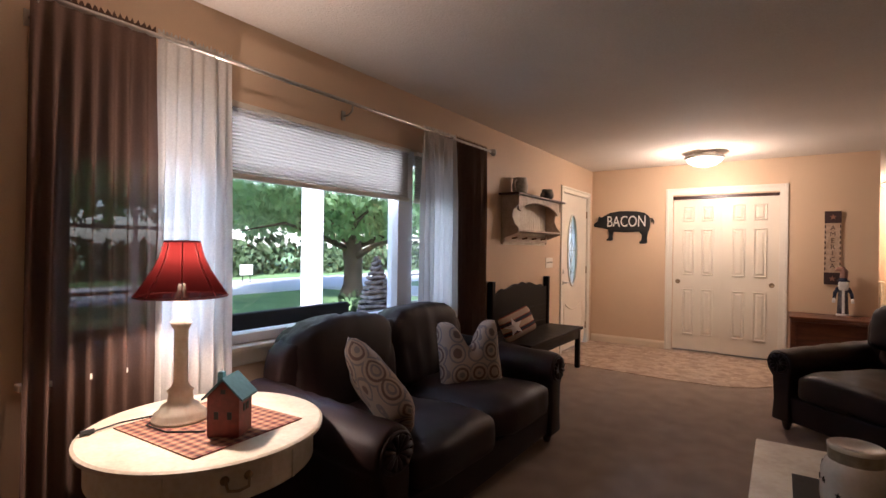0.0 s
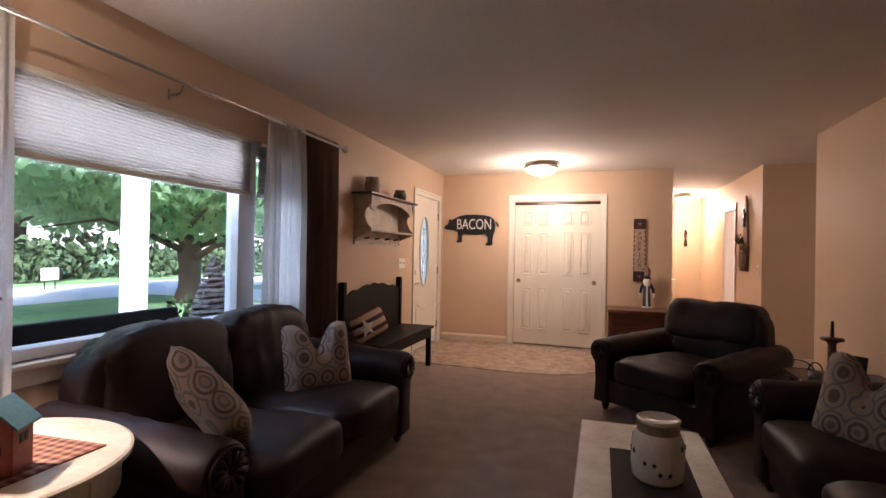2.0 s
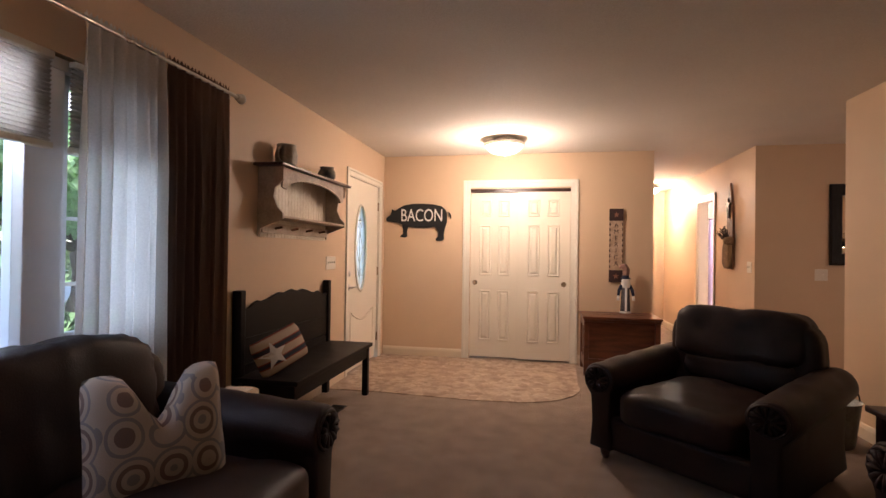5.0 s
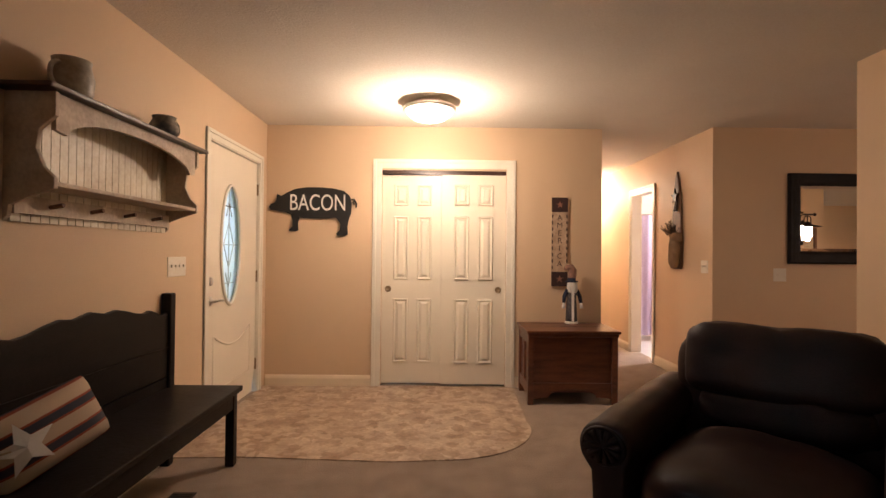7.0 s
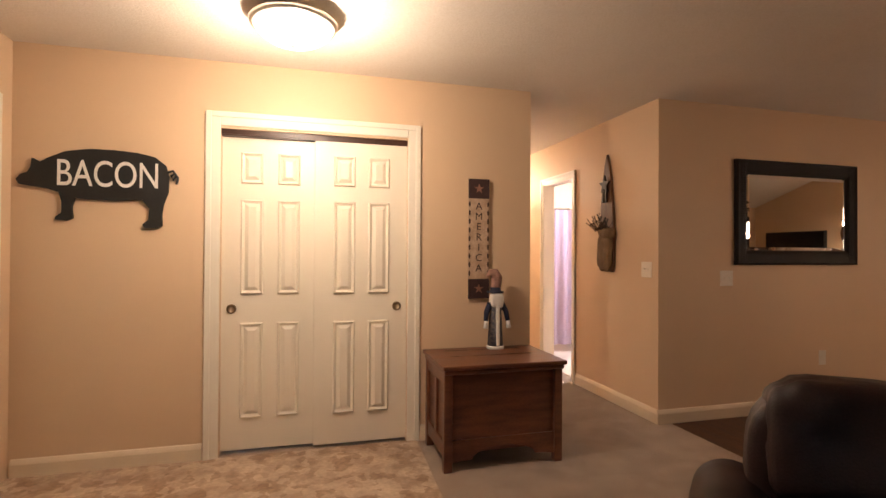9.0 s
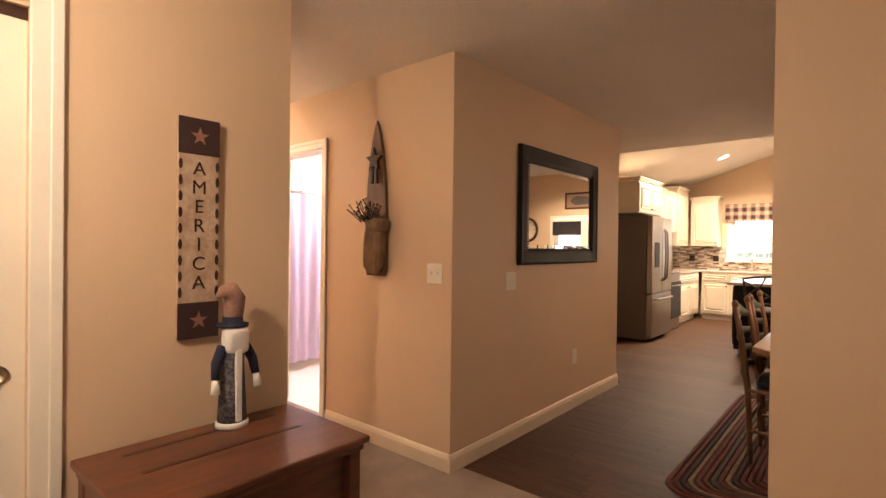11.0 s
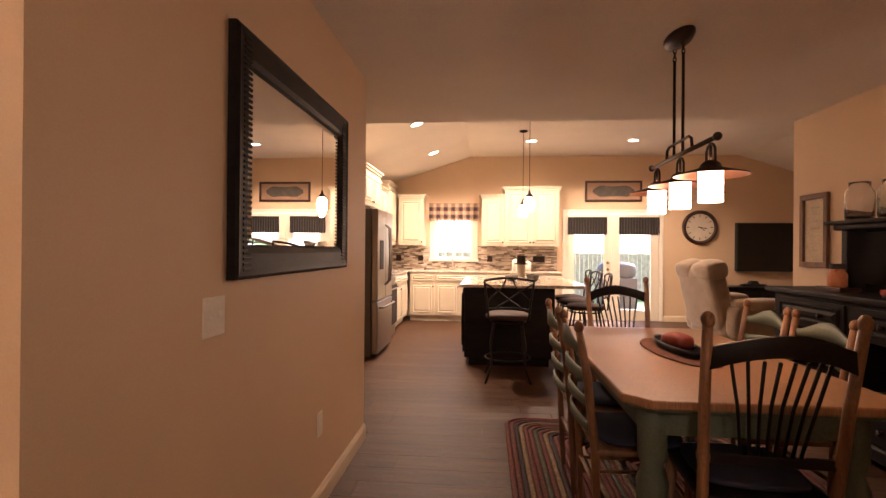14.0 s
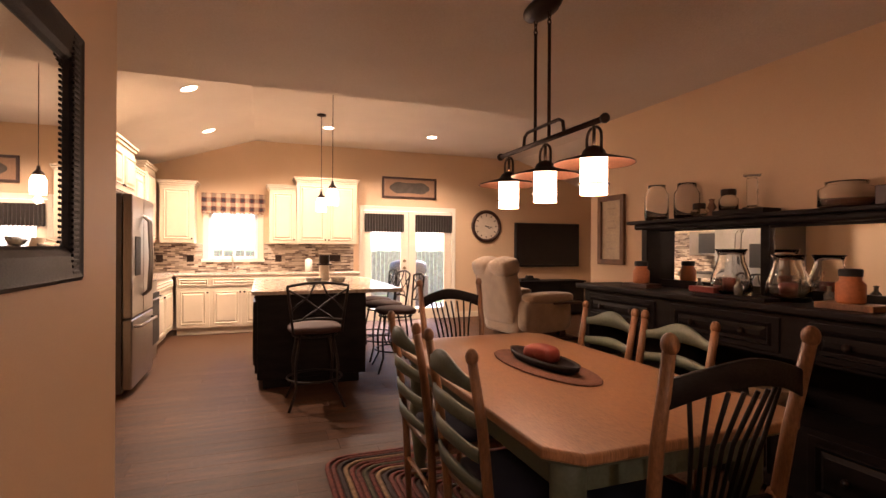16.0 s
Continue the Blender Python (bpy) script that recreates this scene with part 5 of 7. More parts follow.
# hall: ironing board ornament, end-wall pictures, bathroom door and curtain
ib = thing("board_ornament", pose(HX - 0.005, 7.745, 1.115, 0, 0, 0), "old wooden sleeve board with burlap bag of twigs", "ornament")
bm = bmesh.new()
half = [(0.0, 1.02), (0.03, 0.93), (0.06, 0.80), (0.085, 0.6), (0.10, 0.35), (0.10, 0.05), (0.085, 0.0)]
prism(bm, [(a, b) for a, b in half] + [(-a, b) for a, b in reversed(half)][:-1], -0.025, 0.0, "yz")
emit("board", bm, OLDWOOD, ib, bevel=0.004)
bm = bmesh.new()
leather_pad(bm, -0.10, -0.02, -0.108, 0.072, 0.0, 0.35, 2.0, 0.0, 0.016, 4.0, m=pose(0, 0, 0, 4, 0, 0))
leather_pad(bm, -0.115, -0.015, -0.125, 0.085, 0.29, 0.39, 3.0, 0.0, 0.016, 3.0, m=pose(0, 0, 0, 4, 0, 0))
emit("bag", bm, BURLAP, ib, smooth=True)
bm = bmesh.new()
rnd = random.Random(5)
for k in range(38):
    a, l = rnd.uniform(-1.2, 1.2), rnd.uniform(0.06, 0.19)
    x, y = rnd.uniform(-0.09, -0.03), rnd.uniform(-0.09, 0.09)
    e = (x - rnd.uniform(0, 0.06), y + l * math.sin(a) * 0.9, 0.38 + l * math.cos(a) * 0.7)
    tube(bm, [(x, y, 0.35), ((x + e[0]) / 2, (y + e[1]) / 2 + rnd.uniform(-0.01, 0.01), (0.35 + e[2]) / 2), e], 0.003, 5)
    bmesh.ops.create_icosphere(bm, subdivisions=1, radius=rnd.uniform(0.005, 0.009), matrix=Matrix.Translation(e))
emit("twigs", bm, TWIG, ib)
bm = bmesh.new()
prism(bm, [((0.085 if i % 2 == 0 else 0.036) * math.sin(i * PI / 5), 0.755 + (0.085 if i % 2 == 0 else 0.036) * math.cos(i * PI / 5)) for i in range(10)], -0.05, -0.03, "yz")
prism(bm, [(-0.036, 0.60), (-0.008, 0.60), (-0.004, 0.72), (-0.03, 0.72)], -0.048, -0.032, "yz")
prism(bm, [(0.008, 0.60), (0.036, 0.60), (0.03, 0.72), (0.004, 0.72)], -0.048, -0.032, "yz")
emit("tin_cutout", bm, BRONZE, ib, bevel=0.005)
pf = thing("picture_frame", pose(1.52, 11.0, 1.58), "small cream framed picture on hall wall", "picture")
emit("frame", boxes((-0.14, 0.14, -0.02, -0.002, -0.26, -0.22), (-0.14, 0.14, -0.02, -0.002, 0.22, 0.26), (-0.14, -0.11, -0.02, -0.002, -0.22, 0.22), (0.11, 0.14, -0.02, -0.002, -0.22, 0.22)), CREAMWOOD, pf, bevel=0.003)
emit("sheet", boxes((-0.11, 0.11, -0.008, -0.004, -0.22, 0.22)), CHALK, pf)
bm = bmesh.new()
lathe(bm, [(0.02, 0), (0.035, 0.03), (0.03, 0.1), (0.014, 0.16), (0.03, 0.26), (0.02, 0.33)], 0, 0, -0.16, 10, sy=0.4)
hp = emit("hanging_paddle", bm, DARKTRIM, smooth=True, label="dark wooden paddle hung on hall wall", category="ornament")
hp.matrix_basis = pose(1.92, 10.975, 1.66)
sd = thing("hall_stand", pose(1.52, 10.8, 0), "narrow cream stand at the hall end", "table")
emit("top", boxes((-0.2, 0.2, -0.15, 0.15, 0.83, 0.86)), CREAMWOOD, sd, bevel=0.004)
for sx in (-0.17, 0.17):
    for sy in (-0.12, 0.12):
        emit("leg", boxes((sx - 0.018, sx + 0.018, sy - 0.018, sy + 0.018, 0, 0.83)), CREAMWOOD, sd)
# bathroom door stands open inwards
bd = thing("door_4", pose(HX + 0.125, 8.985, 0, 0, 0, 80), "white bathroom door standing open", "door", kind="structure")
bm = bmesh.new()
panel_door(bm, 0.0, 0.60, 0.015, 2.01, 0.0, -1, six_panels(0.0, 0.60, 0.015, 2.01))
emit("slab", bm, WHITE, bd, bevel=0.003)
bm = bmesh.new()
v = lathe(bm, [(0.022, 0), (0.022, 0.004), (0.009, 0.008), (0.009, 0.03), (0.024, 0.045), (0.02, 0.06), (0, 0.064)], seg=18)
bmesh.ops.transform(bm, matrix=pose(0.54, 0, 0.95, 90, 0, 0), verts=v)
emit("knob", bm, BRASS, bd, smooth=True)
emit("door_jamb", boxes((HX, HX + 0.12, 8.36, 8.372, 0, 2.03), (HX, HX + 0.12, 8.988, 9.0, 0, 2.03), (HX, HX + 0.12, 8.36, 9.0, 2.02, 2.03)), TRIM, kind="structure", label="cream bathroom door jamb", category="trim")
bm = bmesh.new()
g = []
for j in range(13):
    z = 0.10 + 1.74 * j / 12
    g.append([bm.verts.new((2.36 + 1.7 * i / 90, 9.75 + 0.03 * math.sin(i * 0.9) * (1 - 0.4 * j / 12) + 0.012 * math.sin(i * 0.37 + j * 0.3), z)) for i in range(91)])
for j in range(12):
    for i in range(90):
        bm.faces.new((g[j][i], g[j][i + 1], g[j + 1][i + 1], g[j + 1][i]))
emit("shower_curtain", bm, LILAC, smooth=True, label="pale lilac shower curtain hanging in folds", category="curtain")
bm = bmesh.new()
tube(bm, [(2.315, 9.75, 1.85), (4.355, 9.75, 1.85)], 0.013, 10)
emit("shower_rod", bm, NICKEL, smooth=True, label="chrome shower curtain rod", category="rod")

# ---------------- wall mirror ----------------
mr = thing("wall_mirror", pose(3.515, MY, 1.605), "rectangular wall mirror in wide black ribbed frame", "mirror")
w, h, f = 0.63, 0.415, 0.115
bm = bmesh.new()
prof = [(0.0, 0.002), (0.0, 0.03), (0.012, 0.038), (0.03, 0.034), (0.085, 0.028), (0.105, 0.02), (0.115, 0.01)]
prev = None
for ins, d in prof:
    ring = [bm.verts.new((x, -d, z)) for x, z in ((-w + ins, -h + ins), (w - ins, -h + ins), (w - ins, h - ins), (-w + ins, h - ins))]
    if prev:
        for i in range(4):
            bm.faces.new((prev[i], prev[(i + 1) % 4], ring[(i + 1) % 4], ring[i]))
    prev = ring
emit("frame", bm, BLACKWOOD, mr)
bm = bmesh.new()
for s in (-1, 1):
    for k in range(42):
        z = -h + 0.03 + k * (2 * h - 0.06) / 41
        box(bm, s * (w - 0.075) - 0.028, s * (w - 0.075) + 0.028, -0.036, -0.028, z - 0.005, z + 0.005)
emit("rib", bm, BLACKWOOD, mr, bevel=0.002, kind="stuff")
bm = bmesh.new()
prev = None
for ins, d in ((f, 0.010), (f + 0.025, 0.0135)):
    ring = [bm.verts.new((x, -d, z)) for x, z in ((-w + ins, -h + ins), (w - ins, -h + ins), (w - ins, h - ins), (-w + ins, h - ins))]
    if prev:
        for i in range(4):
            bm.faces.new((prev[i], prev[(i + 1) % 4], ring[(i + 1) % 4], ring[i]))
    prev = ring
bm.faces.new(prev)
emit("glass", bm, MIRROR, mr, label="bevelled silvered mirror glass")

# ---------------- dining ----------------
def braided_rug():
    s = thing("braided_rug", pose(4.02, 5.27, 0), "braided oblong rug in dark red and tan rounds", "rug")
    cols = [material("braid_red", (0.17, 0.045, 0.035), 0.95, var=0.4, scale=40, bump=0.6), material("braid_tan", (0.30, 0.19, 0.11), 0.95, var=0.4, scale=40, bump=0.6), material("braid_dark", (0.05, 0.03, 0.03), 0.95, var=0.4, scale=40, bump=0.6), material("braid_green", (0.10, 0.09, 0.06), 0.95, var=0.4, scale=40, bump=0.6)]
    bms = [bmesh.new() for _ in cols]
    order = [0, 0, 2, 1, 0, 0, 3, 0, 1, 2, 0, 0]
    hx, hy, w = 1.20, 0.86, 0.032
    k = 0
    while hy - k * w > 0.03:
        x, y, r = hx - k * w, hy - k * w, max(0.02, 0.14 - k * w * 0.15)
        loop = arc(x - r, y - r, r, r, 0, 90, 4) + arc(-x + r, y - r, r, r, 90, 180, 4) + arc(-x + r, -y + r, r, r, 180, 270, 4) + arc(x - r, -y + r, r, r, 270, 360, 4)
        loop.append(loop[0])
        tube(bms[order[k % len(order)]], [(a, b, 0.0) for a, b in loop], w * 0.5, 6, cap=False)
        k += 1
    for b, m in zip(bms, cols):
        for v in b.verts:
            v.co.z = max(0.0, v.co.z * 0.55 + 0.004)
        emit("braid", b, m, s, smooth=True, kind="stuff")
    return s


braided_rug()

dt = thing("dining_table", pose(4.075, 5.29, 0), "wooden dining table with clipped corners and green base", "table")
hx, hy, c = 0.875, 0.495, 0.085
o = [(-hx + c, -hy), (hx - c, -hy), (hx, -hy + c), (hx, hy - c), (hx - c, hy), (-hx + c, hy), (-hx, hy - c), (-hx, -hy + c)]
bm = bmesh.new()
prism(bm, o, 0.728, 0.763, "xy")
emit("top", bm, TABLETOP, dt, bevel=0.008, segs=3)
bm = bmesh.new()
prism(bm, [(a * 0.975, b * 0.965) for a, b in o], 0.712, 0.728, "xy")
emit("moulding", bm, GREENPAINT, dt, bevel=0.005)
emit("apron", boxes((-0.76, 0.76, -0.40, -0.375, 0.60, 0.712), (-0.76, 0.76, 0.375, 0.40, 0.60, 0.712), (-0.76, -0.735, -0.375, 0.375, 0.60, 0.712), (0.735, 0.76, -0.375, 0.375, 0.60, 0.712)), GREENPAINT, dt, bevel=0.004)
for sx in (-0.72, 0.72):
    for sy in (-0.36, 0.36):
        bm = bmesh.new()
        lathe(bm, [(0.03, 0), (0.042, 0.03), (0.03, 0.08), (0.055, 0.30), (0.06, 0.40), (0.04, 0.46), (0.055, 0.50), (0.055, 0.60), (0.06, 0.712)], sx, sy, 0.012, 16)
        emit("leg", bm, GREENPAINT, dt, smooth=True)


def oval(name, rx, ry, z, m, mat, label, category):
    bm = bmesh.new()
    lathe(bm, [(0.0, 0), (1, 0), (1.01, z * 0.5), (0.99, z), (0, z)], seg=40, sx=rx, sy=ry, closed=False)
    ob = emit(name, bm, mat, label=label, category=category)
    ob.matrix_basis = m
    return ob


oval("oval_mat", 0.37, 0.145, 0.008, pose(4.10, 5.28, 0.764, 0, 0, 3), material("mat_braid", (0.17, 0.075, 0.045), 0.95, var=0.35, scale=30, grain=200, bump=0.6), "oval braided red-brown mat on the dining table", "mat")
tr = thing("dough_bowl", pose(4.10, 5.28, 0.773, 0, 0, 3), "long dark wooden dough bowl on mat", "bowl")
bm = bmesh.new()
lathe(bm, [(0.001, 0.006), (0.8, 0.008), (0.93, 0.03), (1.0, 0.04), (0.97, 0.02), (0.85, 0), (0.001, 0)], seg=36, sx=0.26, sy=0.075, closed=False)
emit("body", bm, BLACKWOOD, tr, smooth=True)
bm = bmesh.new()
cushion(bm, -0.08, 0.08, -0.055, 0.055, 0.012, 0.085, 0.01, n=4)
cd = emit("wax_block", bm, WAX, smooth=True, label="dark red block candle in the dough bowl", category="candle")
cd.matrix_basis = pose(4.11, 5.28, 0.773, 0, 0, 20)


def ladder_chair(m):
    s = thing("dining_chair", m, "oak ladder-back chair with green slats and navy pad", "chair", "chairs round the table")
    # faces -y; origin at floor under the seat's middle
    for x in (-0.20, 0.20):
        bm = bmesh.new()
        tube(bm, [(x * 0.92, 0.17, 0.0), (x * 0.96, 0.19, 0.45), (x, 0.225, 0.75), (x * 1.02, 0.26, 0.95)], 0.017, 10, radii=[0.013, 0.018, 0.018, 0.016])
        bmesh.ops.create_uvsphere(bm, u_segments=10, v_segments=8, radius=0.021, matrix=Matrix.Translation((x * 1.02, 0.262, 0.965)) @ Matrix.Diagonal((1, 1, 1.3, 1)))
        emit("back_post", bm, OAK, s, smooth=True)
        bm = bmesh.new()
        tube(bm, [(x * 1.05, -0.19, 0.0), (x, -0.18, 0.44)], 0.017, 10, radii=[0.013, 0.02])
        emit("front_leg", bm, OAK, s, smooth=True)
    for z, hgt, hump in ((0.555, 0.05, 0.012), (0.66, 0.05, 0.014), (0.77, 0.055, 0.016), (0.88, 0.05, 0.055)):
        bm = bmesh.new()
        n = 12
        y = 0.20 + (z - 0.45) * 0.11
        lo, hi = [], []
        for i in range(n + 1):
            u = 2 * i / n - 1
            cv = y + 0.03 * (1 - u * u)
            lo.append((u * 0.195, cv, z - hgt / 2 + 0.008 * (1 - u * u)))
            hi.append((u * 0.195, cv, z + hgt / 2 - 0.01 + hump * (0.5 + 0.5 * math.cos(u * PI))))
        a = [bm.verts.new(p) for p in lo]
        b = [bm.verts.new(p) for p in hi]
        a2 = [bm.verts.new((p[0], p[1] + 0.012, p[2])) for p in lo]
        b2 = [bm.verts.new((p[0], p[1] + 0.012, p[2])) for p in hi]
        for i in range(n):
            for q in ((a[i], a[i + 1], b[i + 1], b[i]), (a2[i], b2[i], b2[i + 1], a2[i + 1]), (b[i], b[i + 1], b2[i + 1], b2[i]), (a[i], a2[i], a2[i + 1], a[i + 1])):
                bm.faces.new(q)
        emit("slat", bm, GREENPAINT, s, smooth=True)
    emit("seat", boxes((-0.21, 0.21, -0.21, 0.19, 0.435, 0.46)), OAK, s, bevel=0.01)
    bm = bmesh.new()
    cushion(bm, -0.20, 0.20, -0.20, 0.17, 0.46, 0.505, 0.01, n=4)
    emit("seat_pad", bm, NAVYPAD, s, smooth=True)
    for p, q in (((-0.2, -0.18, 0.2), (-0.19, 0.18, 0.2)), ((0.2, -0.18, 0.2), (0.19, 0.18, 0.2)), ((-0.2, -0.185, 0.26), (0.2, -0.185, 0.26)), ((-0.19, 0.18, 0.28), (0.19, 0.18, 0.28))):
        bm = bmesh.new()
        tube(bm, [p, q], 0.010, 8)
        emit("stretcher", bm, OAK, s, smooth=True)
    return s


def windsor_chair(m):
    s = thing("head_chair", m, "oak and black spindle-back chair at the table end", "chair", "chairs round the table")
    for x in (-0.25, 0.25):
        bm = bmesh.new()
        tube(bm, [(x * 0.85, 0.17, 0.0), (x * 0.90, 0.19, 0.45), (x * 0.96, 0.24, 0.80), (x, 0.29, 1.05)], 0.018, 10, radii=[0.014, 0.021, 0.02, 0.018])
        lathe(bm, [(0.022, 0.58), (0.026, 0.6), (0.02, 0.62)], x * 0.92, 0.205, 0, 10)
        bmesh.ops.create_uvsphere(bm, u_segments=10, v_segments=8, radius=0.024, matrix=Matrix.Translation((x, 0.292, 1.065)) @ Matrix.Diagonal((1, 1, 1.2, 1)))
        emit("back_post", bm, OAK, s, smooth=True)
        bm = bmesh.new()
        tube(bm, [(x * 0.95, -0.21, 0.0), (x * 0.85, -0.18, 0.44)], 0.018, 10, radii=[0.014, 0.022])
        emit("front_leg", bm, OAK, s, smooth=True)
    bm = bmesh.new()
    n = 14
    rows = []
    for i in range(n + 1):
        u = 2 * i / n - 1
        y = 0.262 + 0.045 * (1 - u * u)
        lo = 0.90 + 0.055 * (1 - u * u)
        hi = 0.975 + 0.05 * (1 - abs(u) ** 1.5)
        rows.append([bm.verts.new(p) for p in ((u * 0.24, y, lo), (u * 0.24, y, hi), (u * 0.24, y + 0.018, hi), (u * 0.24, y + 0.018, lo))])
    for a, b in zip(rows, rows[1:]):
        for k in range(4):
            bm.faces.new((a[k], a[(k + 1) % 4], b[(k + 1) % 4], b[k]))
    bm.faces.new(rows[0])
    bm.faces.new(rows[-1])
    emit("crest_rail", bm, BLACKWOOD, s, bevel=0.004, smooth=True)
    for i in range(8):
        u = (i - 3.5) / 3.5
        bm = bmesh.new()
        tube(bm, [(u * 0.10, 0.205, 0.60), (u * 0.13, 0.245, 0.78), (u * 0.165, 0.27 + 0.045 * (1 - u * u), 0.94)], 0.0065, 8)
        emit("spindle", bm, BLACKWOOD, s, smooth=True)
    emit("lower_rail", boxes((-0.22, 0.22, 0.195, 0.215, 0.575, 0.61)), BLACKWOOD, s, bevel=0.004)
    emit("seat", boxes((-0.24, 0.24, -0.23, 0.21, 0.435, 0.465)), BLACKWOOD, s, bevel=0.012)
    bm = bmesh.new()
    cushion(bm, -0.21, 0.21, -0.21, 0.17, 0.465, 0.505, 0.01, n=4)
    emit("seat_pad", bm, NAVYPAD, s, smooth=True)
    for p, q in (((-0.22, -0.19, 0.2), (-0.215, 0.18, 0.2)), ((0.22, -0.19, 0.2), (0.215, 0.18, 0.2)), ((-0.22, 0.0, 0.2), (0.22, 0.0, 0.2))):
        bm = bmesh.new()
        tube(bm, [p, q], 0.010, 8)
        emit("stretcher", bm, OAK, s, smooth=True)
    return s


first = ladder_chair(pose(3.685, 5.645, 0.012))
for x, y, a in ((4.235, 5.65, 0), (3.88, 4.96, 180), (4.36, 4.96, 180)):
    copy_thing(first, pose(x, y, 0.012, 0, 0, a))
first = windsor_chair(pose(3.31, 5.34, 0.012, 0, 0, 86) @ Matrix.Diagonal((0.9, 1, 1, 1)))
copy_thing(first, pose(4.90, 5.28, 0.012, 0, 0, -92 + 10))

# hanging light over the table
cl = thing("chandelier", pose(4.085, 5.28, 0), "bronze three-lantern hanging light, lit", "chandelier")
bm = bmesh.new()
lathe(bm, [(1, 2.438), (1, 2.425), (0.85, 2.405), (0.4, 2.39)], 0.03, 0, 0, 28, sx=0.14, sy=0.065)
emit("canopy", bm, BRONZE, cl, smooth=True)
for x in (-0.03, 0.09):
    bm = bmesh.new()
    tube(bm, [(x, 0, 2.33), (x, 0, 1.815)], 0.008, 8)
    emit("stem", bm, BRONZE, cl, smooth=True)
    bm = bmesh.new()
    for k in range(3):
        zc = 2.385 - k * 0.024
        tube(bm, [(x + (0.008 * math.cos(a) if k % 2 else 0), 0 if k % 2 else 0.008 * math.cos(a), zc + 0.017 * math.sin(a)) for a in [i * PI / 6 for i in range(13)]], 0.003, 5, cap=False)
    emit("chain", bm, BRONZE, cl)
bm = bmesh.new()
tube(bm, [(-0.42, 0, 1.805), (0.45, 0, 1.805)], 0.012, 10)
tube(bm, [(-0.15, 0, 1.805), (-0.14, 0, 1.86), (-0.11, 0, 1.875), (0.16, 0, 1.875), (0.19, 0, 1.86), (0.20, 0, 1.805)], 0.008, 8)
for x in (-0.42, 0.45):
    bmesh.ops.create_uvsphere(bm, u_segments=12, v_segments=8, radius=0.02, matrix=Matrix.Translation((x, 0, 1.805)))
emit("bar", bm, BRONZE, cl, smooth=True)
for x in (-0.355, 0.0, 0.355):
    bm = bmesh.new()
    tube(bm, [(x, 0.0, 1.79), (x, 0, 1.70)], 0.007, 8)
    tube(bm, [(x - 0.045, 0, 1.67)] + [(x + a, 0, 1.745 + b) for a, b in arc(0, 0, 0.045, 0.04, 180, 0, 8)] + [(x + 0.045, 0, 1.67)], 0.006, 8)
    emit("lantern_loop", bm, BRONZE, cl, smooth=True)
    bm = bmesh.new()
    lathe(bm, [(0.02, 1.71), (0.04, 1.695), (0.05, 1.675), (0.155, 1.645), (0.158, 1.640)], x, 0, 0, 32, closed=False)
    emit("lantern_hat", bm, BRONZE, cl, smooth=True)
    bm = bmesh.new()
    lathe(bm, [(0.05, 1.670), (0.154, 1.640)], x, 0, 0, 32, closed=False)
    emit("hat_lining", bm, COPPER, cl, smooth=True)
    bm = bmesh.new()
    lathe(bm, [(0.052, 1.668), (0.052, 1.52)], x, 0, 0, 24, closed=False)
    emit("glass_tube", bm, LAMPGLASS, cl, smooth=True, label="lit seeded glass cylinder")
    bm = bmesh.new()
    tube(bm, [(x + 0.058 * math.cos(a), 0.058 * math.sin(a), 1.56) for a in [i * PI / 12 for i in range(25)]], 0.003, 5, cap=False)
    emit("glass_ring", bm, BRONZE, cl)

# ---------------- sideboard with mirror back ----------------
hu = thing("sideboard", pose(0, DY, 0), "long black antique sideboard with mirrored back", "sideboard")
X0, X1 = 2.95, 5.50
emit("top", boxes((X0, X1 + 0.06, 0.0, 0.45, 0.99, 1.03)), BLACKWOOD, hu, bevel=0.01)
emit("body", boxes((X0 + 0.03, X1, 0.02, 0.40, 0.08, 0.45), (X0 + 0.03, X1, 0.02, 0.06, 0.45, 0.76), (X0 + 0.03, X1, 0.02, 0.40, 0.76, 0.99), (X1 - 0.06, X1, 0.06, 0.40, 0.45, 0.76), (X0 + 0.03, X0 + 0.09, 0.06, 0.40, 0.45, 0.76), (4.62, 4.68, 0.06, 0.40, 0.45, 0.76)), BLACKWOOD, hu)
for a in (3.0, 3.85, 4.70):
    for z0_, z1_ in ((0.78, 0.96), (0.12, 0.42)):
        bm = bmesh.new()
        panel_door(bm, a + 0.03, a + 0.74, z0_, z1_, 0.412, 1, [(a + 0.07, a + 0.70, z0_ + 0.03, z1_ - 0.03)])
        emit("drawer", bm, BLACKWOOD, hu, bevel=0.003)
        for kx in (a + 0.22, a + 0.55):
            bm = bmesh.new()
            v = lathe(bm, [(0.018, 0), (0.012, 0.012), (0.02, 0.025), (0, 0.03)], seg=12)
            bmesh.ops.transform(bm, matrix=pose(kx, 0.425, (z0_ + z1_) / 2, -90, 0, 0), verts=v)
            emit("knob", bm, BRONZE, hu, smooth=True)
emit("upper_shelf", boxes((3.0, 5.22, 0.0, 0.23, 1.495, 1.52)), BLACKWOOD, hu, bevel=0.006)
emit("shelf_moulding", boxes((3.02, 5.18, 0.02, 0.19, 1.455, 1.495)), BLACKWOOD, hu, bevel=0.012)
emit("back_board", boxes((3.0, 5.15, 0.002, 0.03, 1.03, 1.46)), BLACKWOOD, hu)
for x in (5.09, 4.22, 3.35):
    emit("mirror_post", boxes((x - 0.03, x + 0.03, 0.03, 0.06 if x < 5 else 0.17, 1.03, 1.455)), BLACKWOOD, hu, bevel=0.006)
